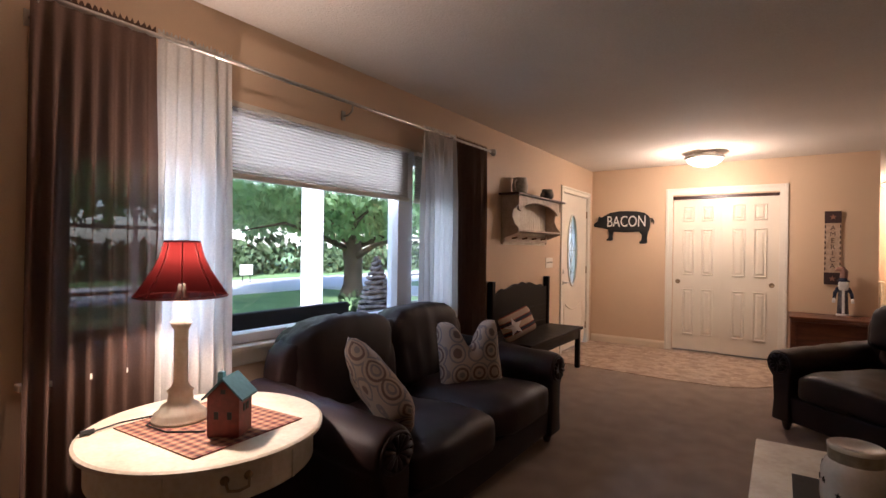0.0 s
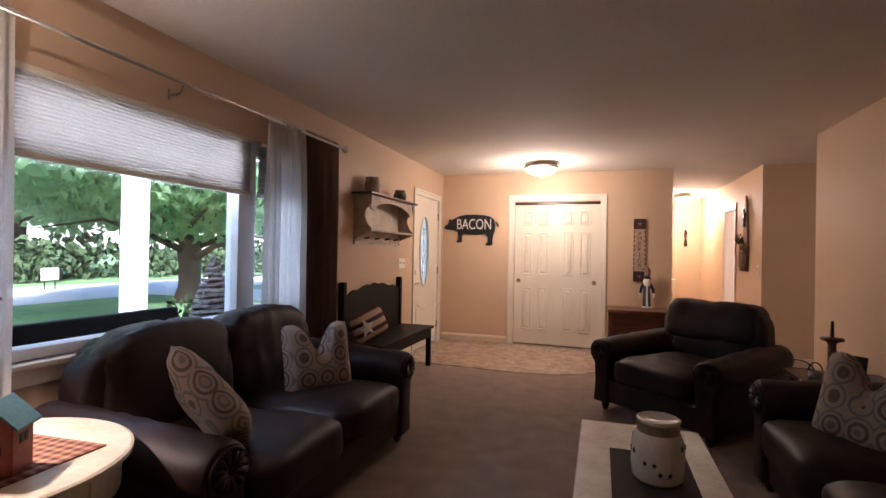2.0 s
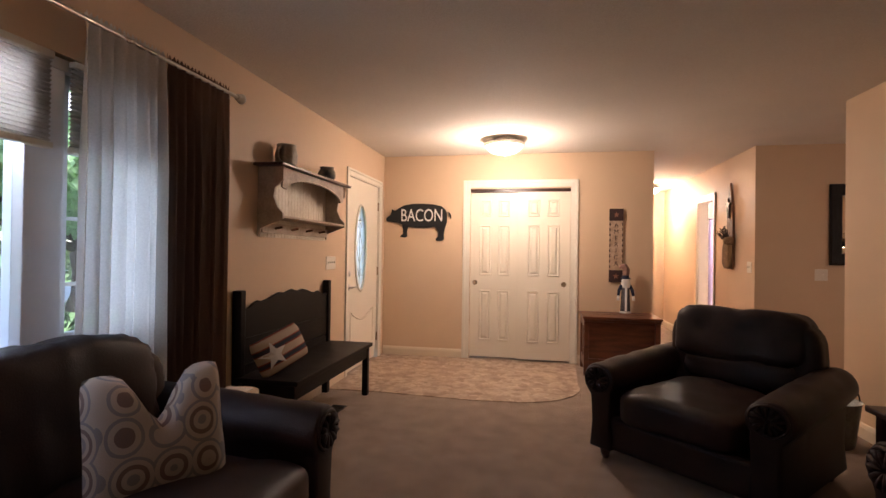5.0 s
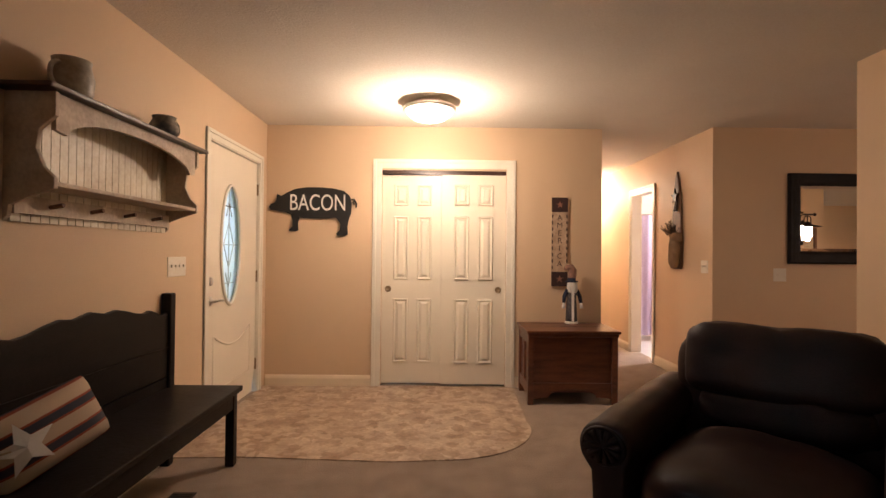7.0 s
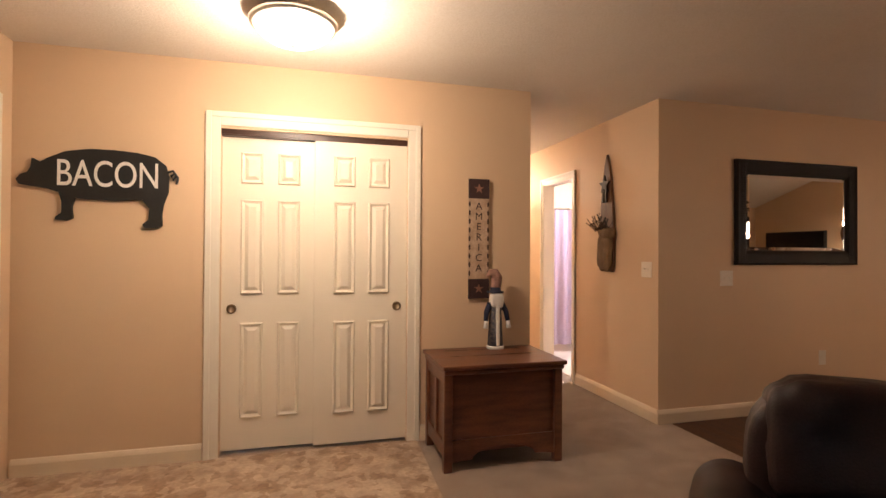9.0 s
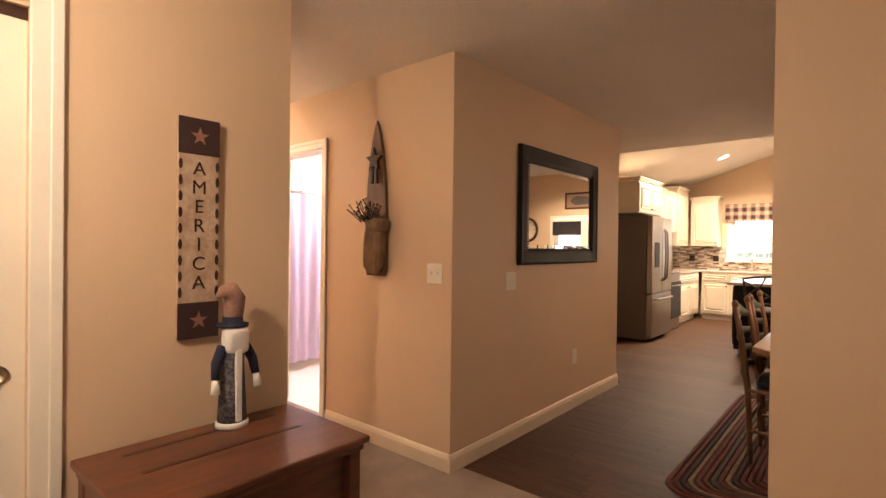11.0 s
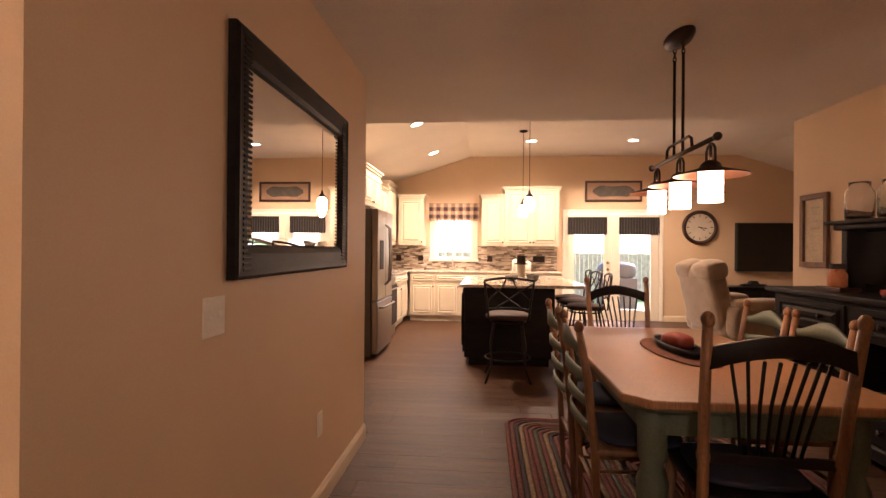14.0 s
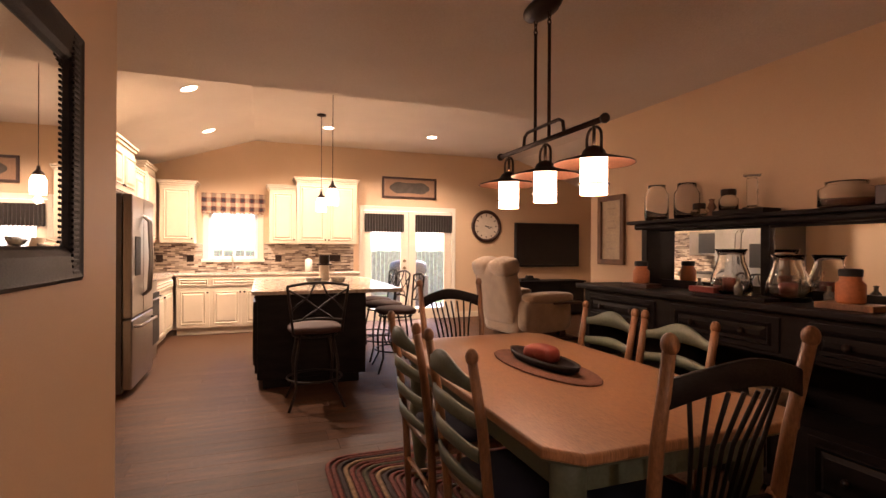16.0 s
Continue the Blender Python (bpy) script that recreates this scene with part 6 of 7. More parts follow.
emit("mirror_rail", boxes((3.35, 5.06, 0.03, 0.05, 1.03, 1.085), (3.35, 5.06, 0.03, 0.05, 1.44, 1.455)), BLACKWOOD, hu)
emit("mirror_pane", boxes((3.38, 4.19, 0.032, 0.036, 1.085, 1.44), (4.25, 5.06, 0.032, 0.036, 1.085, 1.44)), MIRROR, hu)
# apothecary odds and ends


def jar(name, x, y, z, r, h, label, mat=None, lid=None, fill=None, fill_h=0.3):
    s = thing(name, pose(x, y, z), label, "jar", "sideboard jars")
    bm = bmesh.new()
    lathe(bm, [(0.001, 0), (r * 0.9, 0.0), (r, h * 0.08), (r, h * 0.72), (r * 0.72, h * 0.86), (r * 0.75, h), (r * 0.68, h), (r * 0.65, h * 0.87), (r * 0.93, h * 0.7), (r * 0.93, h * 0.1), (0.001, 0.006)], seg=26, closed=False)
    emit("body", bm, mat or GLASS, s, smooth=True)
    if lid:
        bm = bmesh.new()
        lathe(bm, [(r * 0.8, h), (r * 0.82, h + 0.03), (r * 0.7, h + 0.035), (0.001, h + 0.036)], seg=22, closed=False)
        emit("lid", bm, lid, s, smooth=True)
    if fill:
        bm = bmesh.new()
        lathe(bm, [(0.001, 0.008), (r * 0.9, 0.01), (r * 0.9, h * fill_h), (0.001, h * fill_h)], seg=20, closed=False)
        emit("filling", bm, fill, s)
    return s


def flask(name, x, y, r, h, label):
    s = thing(name, pose(x, y, 1.031), label, "jar", "sideboard jars")
    bm = bmesh.new()
    lathe(bm, [(0.001, 0), (r * 0.95, 0.0), (r, h * 0.12), (r * 0.92, h * 0.4), (r * 0.66, h * 0.72), (r * 0.6, h * 0.86), (r * 0.75, h), (r * 0.7, h), (r * 0.55, h * 0.86), (r * 0.6, h * 0.72), (r * 0.86, h * 0.4), (r * 0.93, h * 0.12), (0.001, 0.008)], seg=30, closed=False)
    emit("body", bm, GLASS, s, smooth=True)
    bm = bmesh.new()
    lathe(bm, [(0.001, 0.01), (r * 0.4, 0.012), (r * 0.4, h * 0.38), (0.001, h * 0.4)], seg=18, closed=False)
    emit("candle", bm, WAX, s, smooth=True)


T = 1.521
jar("glass_jar", 5.02, DY + 0.12, T, 0.085, 0.26, "tall clear ribbed glass jar on shelf")
jar("glass_jar", 4.78, DY + 0.08, T, 0.085, 0.25, "tall clear ribbed glass jar on shelf")
jar("small_jar", 4.62, DY + 0.14, T, 0.05, 0.06, "squat glass salt jar with dark lid", lid=BRONZE)
jar("lidded_jar", 4.40, DY + 0.14, T + 0.03, 0.055, 0.10, "clear glass jar with dark metal lid", lid=BRONZE)
bm = bmesh.new()
lathe(bm, [(0.04, 0), (0.03, 0.02), (0.012, 0.04), (0.03, 0.06), (0.012, 0.10), (0.02, 0.115), (0, 0.12)], seg=16)
ob = emit("wooden_finial", bm, OLDWOOD, smooth=True, label="turned dark wooden finial on shelf", category="ornament")
ob.matrix_basis = pose(4.54, DY + 0.12, T)
emit("wooden_box", boxes((4.12, 4.46, DY + 0.06, DY + 0.21, T, T + 0.03)), BLACKWOOD, bevel=0.003, label="flat black wooden box on shelf", category="box")
bm = bmesh.new()
prof = []
for k in range(9):
    prof += [(0.032, k * 0.02), (0.026, k * 0.02 + 0.01)]
lathe(bm, [(0.05, 0.0), (0.05, 0.01)] + [(r, z + 0.012) for r, z in prof] + [(0.048, 0.195), (0.048, 0.205)], seg=22)
ob = emit("glass_insulator", bm, GLASS, smooth=True, label="ribbed clear glass candlestick on box", category="candlestick")
ob.matrix_basis = pose(4.24, DY + 0.14, T + 0.031)
jar("glass_crock", 3.74, DY + 0.13, T, 0.12, 0.13, "wide clear glass crock on shelf", fill=OLDWOOD, fill_h=0.3)
emit("wooden_box", boxes((3.42, 3.58, DY + 0.06, DY + 0.2, T, T + 0.09)), DARKTRIM, bevel=0.004, label="small dark wooden box on shelf", category="box")
flask("glass_flask", 4.28, DY + 0.26, 0.115, 0.28, "wide-bodied clear glass vase holding candle")
flask("glass_flask", 3.98, DY + 0.20, 0.11, 0.25, "wide-bodied clear glass vase holding candle")
for x, y, lab in ((5.02, 0.26, "orange-labelled jar candle with black lid"), (3.62, 0.30, "orange-labelled jar candle with black lid")):
    jar("jar_candle", x, DY + y, 1.06, 0.058, 0.125, lab, mat=ORANGE, lid=BLACKPAINT)
    emit("wooden_block", boxes((x - 0.13, x + 0.12, DY + y - 0.07, DY + y + 0.07, 1.03, 1.06)), DARKTRIM if x > 4 else OAK, bevel=0.004, label="low wooden block under jar candle", category="block")
emit("wooden_tray", boxes((3.95, 4.42, DY + 0.30, DY + 0.42, 1.03, 1.05)), BLACKWOOD, bevel=0.004, label="narrow black wooden tray on sideboard", category="tray")
emit("red_box", boxes((4.28, 4.46, DY + 0.32, DY + 0.40, 1.05, 1.085)), REDPAINT, bevel=0.004, label="small dark red box on tray", category="box")
for x, y in ((4.15, 0.36), (4.56, 0.2), (3.80, 0.16), (3.74, 0.18)):
    bm = bmesh.new()
    lathe(bm, [(0.022, 0), (0.024, 0.05), (0.01, 0.065), (0.01, 0.085), (0.014, 0.09), (0, 0.095)], seg=14)
    ob = emit("small_bottle", bm, DARKGLAZE, smooth=True, label="small dark glass bottle on sideboard", category="bottle", group="small bottles")
    ob.matrix_basis = pose(x, DY + y, 1.052 if y == 0.36 else 1.031)
bm = bmesh.new()
lathe(bm, [(0.08, 0), (0.11, 0.04), (0.12, 0.10), (0.11, 0.10), (0, 0.05)], seg=24)
ob = emit("basket", bm, BURLAP, smooth=True, label="tan basket in the sideboard's open bay", category="basket")
ob.matrix_basis = pose(4.05, DY + 0.22, 0.451)

fr = thing("picture_frame", pose(5.66, DY, 1.475), "tall brown wooden frame with pale sampler", "picture")
emit("frame", boxes((-0.17, 0.17, 0.002, 0.03, -0.30, -0.255), (-0.17, 0.17, 0.002, 0.03, 0.255, 0.30), (-0.17, -0.125, 0.002, 0.03, -0.255, 0.255), (0.125, 0.17, 0.002, 0.03, -0.255, 0.255)), OLDWOOD, fr, bevel=0.004)
emit("sheet", boxes((-0.125, 0.125, 0.004, 0.01, -0.255, 0.255)), PAPER, fr)
bm = boxes(*[(-0.06, 0.06, 0.01, 0.0115, z, z + 0.014) for z in (-0.17, -0.11, -0.05, 0.01, 0.07, 0.13, 0.18)])
emit("line", bm, GREYWOOD, fr)

# ---------------- kitchen ----------------
def cab_door(bm, a, b, z0_, z1_, f=0.0):
    panel_door(bm, a + 0.003, b - 0.003, z0_ + 0.003, z1_ - 0.003, f - 0.02, -1, [(a + 0.055, b - 0.055, z0_ + 0.055, z1_ - 0.055)] if z1_ - z0_ > 0.25 else [(a + 0.03, b - 0.03, z0_ + 0.03, z1_ - 0.03)])


def cabinet(m, w, z0_, z1_, depth, cols, label, drawer=0.0, crown=False, kick=False, knobs="low"):
    """Local x along the run, front at y=0 facing -y, depth to +y."""
    s = thing("kitchen_cabinet", m, label, "cabinet", "kitchen cabinets")
    bz = z0_ + (0.10 if kick else 0)
    emit("body", boxes((0, w, 0, depth, bz, z1_)), CREAMCAB, s)
    if kick:
        emit("kick", boxes((0, w, 0.06, depth, 0, bz)), CREAMCAB, s)
    cw = w / cols
    for k in range(cols):
        top = z1_ - drawer
        bm = bmesh.new()
        cab_door(bm, k * cw, (k + 1) * cw, bz + 0.01, top)
        emit("door", bm, CREAMCAB, s, bevel=0.002)
        side = 1 if k % 2 == 0 else 0
        bm = bmesh.new()
        v = lathe(bm, [(0.006, 0), (0.006, 0.012), (0.015, 0.02), (0, 0.026)], seg=12)
        bmesh.ops.transform(bm, matrix=pose(k * cw + (cw - 0.03 if side else 0.03), -0.02, (top - 0.07) if kick else (bz + 0.07), 90, 0, 0), verts=v)
        emit("knob", bm, BRONZE, s, smooth=True)
    if drawer:
        for k in range(max(1, cols // 2)):
            n2 = max(1, cols // 2)
            bm = bmesh.new()
            cab_door(bm, k * w / n2, (k + 1) * w / n2, z1_ - drawer + 0.005, z1_ - 0.01)
            emit("drawer", bm, CREAMCAB, s, bevel=0.002)
    if crown:
        bm = bmesh.new()
        for a, b, g in ((0, 0.03, 0.012), (0.03, 0.06, 0.03), (0.06, 0.085, 0.048)):
            box(bm, -g, w + g, -g, depth, z1_ + a, z1_ + b)
        emit("crown", bm, CREAMCAB, s, bevel=0.006)
    return s


def back_run(y):  # pose for a cabinet on the back wall whose local x runs towards -y
    return lambda depth: pose(KX - depth, y, 0, 0, 0, -90)


UP = "cream raised-panel wall cabinet with crown moulding"
LOW = "cream raised-panel base cabinet with dark knobs"
cabinet(back_run(7.93)(0.33), 0.47, 1.37, 2.24, 0.33, 1, UP, crown=True)
cabinet(back_run(6.37)(0.33), 0.41, 1.37, 2.24, 0.33, 1, UP, crown=True)
cabinet(back_run(5.955)(0.36), 0.98, 1.37, 2.38, 0.36, 2, UP, crown=True)
cabinet(pose(9.85, 8.0, 0, 0, 0, 0), 0.70, 1.37, 2.40, 0.35, 1, UP, crown=True)
cabinet(pose(8.85, 8.02, 0, 0, 0, 0), 0.98, 1.62, 2.24, 0.33, 2, UP, crown=True)
cabinet(pose(7.06, 7.75, 0, 0, 0, 0), 0.98, 1.82, 2.24, 0.60, 2, "cream cabinet over the refrigerator with crown", crown=True)
cabinet(pose(8.06, 7.93, 0, 0, 0, 0), 0.77, 1.62, 2.24, 0.42, 2, UP, crown=True)
cabinet(back_run(7.66)(0.62), 0.45, 0.0, 0.875, 0.62, 1, LOW, drawer=0.17, kick=True)
cabinet(back_run(7.21)(0.62), 0.90, 0.0, 0.875, 0.62, 2, LOW, drawer=0.17, kick=True)
cabinet(back_run(6.31)(0.62), 0.60, 0.0, 0.875, 0.62, 1, LOW, drawer=0.17, kick=True)
cabinet(back_run(5.71)(0.62), 0.74, 0.0, 0.875, 0.62, 2, LOW, drawer=0.17, kick=True)
cabinet(pose(8.85, 7.73, 0, 0, 0, 0), 1.42, 0.0, 0.875, 0.62, 2, LOW, drawer=0.17, kick=True)
emit("kitchen_counter", boxes((KX - 0.65, KX, 4.96, 8.35, 0.877, 0.91), (8.85, KX - 0.65, 7.70, 8.35, 0.877, 0.91)), COUNTER, bevel=0.006, label="pale polished stone counter over base cabinets", category="counter")
emit("splashback", boxes((KX - 0.012, KX - 0.002, 4.96, 6.45, 0.91, 1.37), (KX - 0.012, KX - 0.002, 7.37, 8.33, 0.91, 1.37), (KX - 0.012, KX - 0.002, 6.45, 7.37, 0.91, 1.07), (8.1, KX - 0.012, 8.338, 8.348, 0.91, 1.62)), MOSAIC, kind="structure", label="brown and cream glass mosaic splashback", category="splashback")
for y in (7.98, 7.55, 6.22, 5.30):
    p = plate("wall_outlet", pose(KX - 0.012, y, 1.13, 0, 0, -90), 0.10 if y > 5.5 else 0.22, 0.11, 1, "dark outlet plate on mosaic", "outlet")
    for c_ in p.children:
        c_.data.materials[0] = BRONZE
fc = thing("kitchen_faucet", pose(KX - 0.14, 6.92, 0.911), "nickel gooseneck kitchen faucet", "faucet")
bm = bmesh.new()
tube(bm, [(0, 0, 0), (0, 0, 0.2)] + [(-0.08 + 0.08 * math.cos(a), 0, 0.2 + 0.08 * math.sin(a)) for a in [k * PI / 8 for k in range(1, 9)]] + [(-0.16, 0, 0.15)], 0.012, 10)
tube(bm, [(0, -0.02, 0.05), (0, -0.08, 0.09)], 0.008, 8)
emit("spout", bm, NICKEL, fc, smooth=True)
for y, h_ in ((5.75, 0.2), (5.52, 0.17)):
    bm = bmesh.new()
    lathe(bm, [(0.06, 0), (0.062, h_ * 0.9), (0.05, h_), (0.02, h_ + 0.02), (0, h_ + 0.03)], seg=20)
    ob = emit("canister", bm, CERAMIC, smooth=True, label="white ceramic canister on counter", category="canister", group="canisters")
    ob.matrix_basis = pose(KX - 0.25, y, 0.911)

# refrigerator
rf = thing("refrigerator", pose(7.08, 7.57, 0), "stainless steel french-door refrigerator with bottom freezer", "refrigerator")
emit("case", boxes((0, 0.90, 0.06, 0.74, 0.03, 1.77)), STEELSIDE, rf, bevel=0.006)
for x0_, x1_ in ((0.0, 0.446), (0.452, 0.90)):
    emit("door", boxes((x0_, x1_, -0.02, 0.055, 0.68, 1.77)), STEEL, rf, bevel=0.014, segs=3)
emit("freezer_drawer", boxes((0.0, 0.90, -0.02, 0.055, 0.06, 0.67)), STEEL, rf, bevel=0.014, segs=3)
for x in (0.40, 0.50):
    bm = bmesh.new()
    tube(bm, [(x, -0.02, 0.85), (x, -0.07, 0.90), (x, -0.085, 1.2), (x, -0.07, 1.55), (x, -0.02, 1.6)], 0.013, 10)
    emit("handle", bm, STEEL, rf, smooth=True)
bm = bmesh.new()
tube(bm, [(0.08, -0.02, 0.60), (0.12, -0.07, 0.60), (0.78, -0.07, 0.60), (0.82, -0.02, 0.60)], 0.013, 10)
emit("handle", bm, STEEL, rf, smooth=True)
emit("dispenser", boxes((0.10, 0.30, -0.026, -0.02, 1.05, 1.40)), BLACKPAINT, rf, bevel=0.003)
# range
rg = thing("range_cooker", pose(8.07, 7.66, 0), "stainless steel range cooker with dark oven door", "cooker")
emit("case", boxes((0, 0.76, 0.0, 0.68, 0.02, 0.91)), STEEL, rg, bevel=0.006)
emit("oven_door", boxes((0.02, 0.74, -0.03, 0.0, 0.20, 0.78)), BLACKPAINT, rg, bevel=0.006)
emit("cooktop", boxes((0.0, 0.76, 0.0, 0.66, 0.91, 0.925)), BLACKPAINT, rg, bevel=0.003)
bm = bmesh.new()
tube(bm, [(0.06, -0.03, 0.73), (0.06, -0.07, 0.73), (0.70, -0.07, 0.73), (0.70, -0.03, 0.73)], 0.011, 8)
emit("handle", bm, STEEL, rg, smooth=True)
mw = thing("microwave", pose(8.07, 7.93, 1.22), "black and steel microwave under cabinet", "microwave")
emit("case", boxes((0, 0.76, 0.0, 0.41, 0, 0.40)), STEEL, mw, bevel=0.006)
emit("door", boxes((0.03, 0.55, -0.015, 0.0, 0.03, 0.37)), BLACKPAINT, mw, bevel=0.004)

# island
isl = thing("kitchen_island", Matrix(), "near-black kitchen island with pale stone top", "island")
emit("body", boxes((6.94, 8.62, 5.53, 6.53, 0.09, 0.885)), BLACKWOOD, isl, bevel=0.006)
emit("plinth", boxes((6.98, 8.58, 5.59, 6.48, 0, 0.09)), BLACKWOOD, isl)
emit("counter", boxes((6.76, 8.75, 5.20, 6.58, 0.885, 0.92)), COUNTER, isl, bevel=0.007)
for a in (7.0, 7.55, 8.1):
    bm = bmesh.new()
    panel_door(bm, a, a + 0.48, 0.14, 0.86, 0.0, 1, [(a + 0.06, a + 0.42, 0.2, 0.8)])
    bmesh.ops.transform(bm, matrix=Matrix.Translation((0, 6.552, 0)), verts=bm.verts)
    emit("panel", bm, BLACKWOOD, isl, bevel=0.002)
# snack things on the island
ld = thing("lidded_candle", pose(7.55, 5.86, 0.921), "cream pillar candle lantern with dark top hat lid", "candle")
bm = bmesh.new()
lathe(bm, [(0.05, 0), (0.05, 0.2), (0, 0.2)], seg=20)
emit("pillar", bm, PAPER, ld, smooth=False)
bm = bmesh.new()
lathe(bm, [(0.085, 0.2), (0.085, 0.215), (0.055, 0.215), (0.055, 0.31), (0, 0.31)], seg=20)
emit("hat", bm, BRONZE, ld)
for x, y in ((7.45, 5.98), (7.5, 5.72)):
    bm = bmesh.new()
    lathe(bm, [(0.04, 0), (0.07, 0.03), (0.085, 0.07), (0.075, 0.07), (0.05, 0.03), (0, 0.015)], seg=20)
    ob = emit("dark_bowl", bm, DARKGLAZE, smooth=True, label="small dark bowl on the island", category="bowl", group="island bowls")
    ob.matrix_basis = pose(x, y, 0.921)


def stool(m):
    s = thing("bar_stool", m, "black iron bar stool with brown round-edged seat", "stool", "bar stools")
    bm = bmesh.new()
    cushion(bm, -0.22, 0.22, -0.21, 0.21, 0.60, 0.67, 0.015, n=5)
    emit("seat", bm, material("stool_leather", (0.055, 0.02, 0.014), 0.75, var=0.3) if "stool_leather" not in bpy.data.materials else bpy.data.materials["stool_leather"], s, smooth=True)
    for sx in (-1, 1):
        for sy in (-1, 1):
            bm = bmesh.new()
            tube(bm, [(sx * 0.13, sy * 0.13, 0.60), (sx * 0.17, sy * 0.17, 0.35), (sx * 0.16, sy * 0.16, 0.15), (sx * 0.22, sy * 0.22, 0.0)], 0.011, 8)
            emit("leg", bm, IRON, s, smooth=True)
    for nm, r, z in (("foot_ring", 0.225, 0.22), ("seat_ring", 0.18, 0.58)):
        bm = bmesh.new()
        tube(bm, [(r * math.cos(a), r * math.sin(a), z) for a in [i * PI / 14 for i in range(29)]], 0.009, 6, cap=False)
        emit(nm, bm, IRON, s, smooth=True)
    bm = bmesh.new()
    B = lambda u, z: (u, 0.21 + (z - 0.62) * 0.12 + 0.02 * (1 - (u / 0.24) ** 2), z)
    tube(bm, [B(-0.19, 0.62), B(-0.21, 0.80), B(-0.235, 0.98), B(-0.235, 1.0)], 0.011, 8)
    tube(bm, [B(0.19, 0.62), B(0.21, 0.80), B(0.235, 0.98), B(0.235, 1.0)], 0.011, 8)
    tube(bm, [B(-0.24 + 0.48 * i / 12, 1.0 + 0.03 * math.sin(PI * i / 12)) for i in range(13)], 0.011, 8)
    tube(bm, [B(-0.21 + 0.42 * i / 12, 0.72 + 0.02 * math.sin(PI * i / 12)) for i in range(13)], 0.009, 8)
    for sgn in (-1, 1):
        tube(bm, [B(sgn * 0.225, 0.97), B(sgn * 0.10, 0.90), B(0, 0.82), B(sgn * -0.09, 0.76), B(sgn * -0.12, 0.73)], 0.008, 6)
        tube(bm, [B(sgn * 0.03, 1.02), B(sgn * 0.07, 0.93), B(sgn * 0.16, 0.85), B(sgn * 0.21, 0.80)], 0.008, 6)
    emit("back", bm, IRON, s, smooth=True)
    return s


first = stool(pose(6.42, 6.07, 0, 0, 0, 90))
for x, a in ((7.35, 176), (7.95, 184), (8.45, 178)):
    copy_thing(first, pose(x, 5.12, 0, 0, 0, a))

for x, y in ((7.75, 5.75), (8.85, 5.75)):
    s = thing("pendant_light", pose(x, y, 0), "small glass jar pendant light, lit", "pendant light", "island pendants")
    bm = bmesh.new()
    lathe(bm, [(0.06, 3.079), (0.06, 3.06), (0.02, 3.05)], seg=20)
    emit("canopy", bm, BRONZE, s, smooth=True)
    bm = bmesh.new()
    tube(bm, [(0, 0, 3.05), (0, 0, 2.05)], 0.004, 6)
    emit("cord", bm, BRONZE, s)
    bm = bmesh.new()
    lathe(bm, [(0.012, 2.06), (0.02, 2.02), (0.045, 1.99), (0.048, 1.97)], seg=20)
    emit("cap", bm, BRONZE, s, smooth=True)
    bm = bmesh.new()
    lathe(bm, [(0.042, 1.972), (0.065, 1.93), (0.068, 1.83), (0.06, 1.79)], seg=24, closed=False)
    emit("jar", bm, LAMPGLASS, s, smooth=True, label="lit glass jar shade")
for x, y, z in CANS:
    s = thing("downlight", pose(x, y, z, -18.4 if y > 6.6 else 0, 0, 0), "round recessed ceiling downlight, lit", "downlight", "kitchen downlights")
    bm = bmesh.new()
    lathe(bm, [(0.075, 0.0), (0.095, 0.0), (0.095, -0.006), (0.075, -0.008)], seg=28, closed=False)
    emit("ring", bm, TRIM, s)
    bm = bmesh.new()
    lathe(bm, [(0.074, -0.004), (0.001, -0.005)], seg=28, closed=False)
    emit("lens", bm, CANGLOW, s)

# kitchen window and plaid valance
kw = thing("window_2", Matrix(), "white kitchen window with bars over the sink", "window", kind="structure")
bm = bmesh.new()
for r in ((6.55, 7.28, 1.12, 1.16), (6.55, 7.28, 1.91, 1.95), (6.55, 6.60, 1.16, 1.91), (7.23, 7.28, 1.16, 1.91), (6.90, 6.93, 1.16, 1.91)):
    box(bm, KX + 0.03, KX + 0.10, *r)
for z in (1.42, 1.66):
    box(bm, KX + 0.055, KX + 0.07, 6.60, 7.23, z - 0.007, z + 0.007)
for y in (6.75, 7.08):
    box(bm, KX + 0.055, KX + 0.07, y - 0.007, y + 0.007, 1.16, 1.91)
emit("frame", bm, VINYL, kw, bevel=0.003)
emit("casing", boxes((KX - 0.02, KX, 6.46, 6.55, 1.07, 2.04), (KX - 0.02, KX, 7.28, 7.37, 1.07, 2.04), (KX - 0.02, KX, 6.55, 7.28, 1.95, 2.04), (KX - 0.05, KX, 6.44, 7.39, 1.07, 1.12)), TRIM, kw, bevel=0.004)
pane = emit("pane", boxes((KX + 0.06, KX + 0.063, 6.6, 7.23, 1.16, 1.91)), GLASS, kw)
pane.visible_shadow = False


def valance(name, y0_, y1_, z0_, z1_, mat, label, x=KX - 0.06, folds=14):
    bm = bmesh.new()
    g = []
    for j in range(7):
        z = z0_ + (z1_ - z0_) * j / 6
        g.append([bm.verts.new((x + 0.012 * math.sin(i * 0.8) * (1.2 - j / 7), y0_ + (y1_ - y0_) * i / (folds * 8), z + (0.01 * math.sin(i * 0.8) if j == 0 else 0))) for i in range(folds * 8 + 1)])
    for a, b in zip(g, g[1:]):
        for i in range(folds * 8):
            bm.faces.new((a[i], a[i + 1], b[i + 1], b[i]))
    return emit(name, bm, mat, smooth=True, label=label, category="valance", group="window valances")


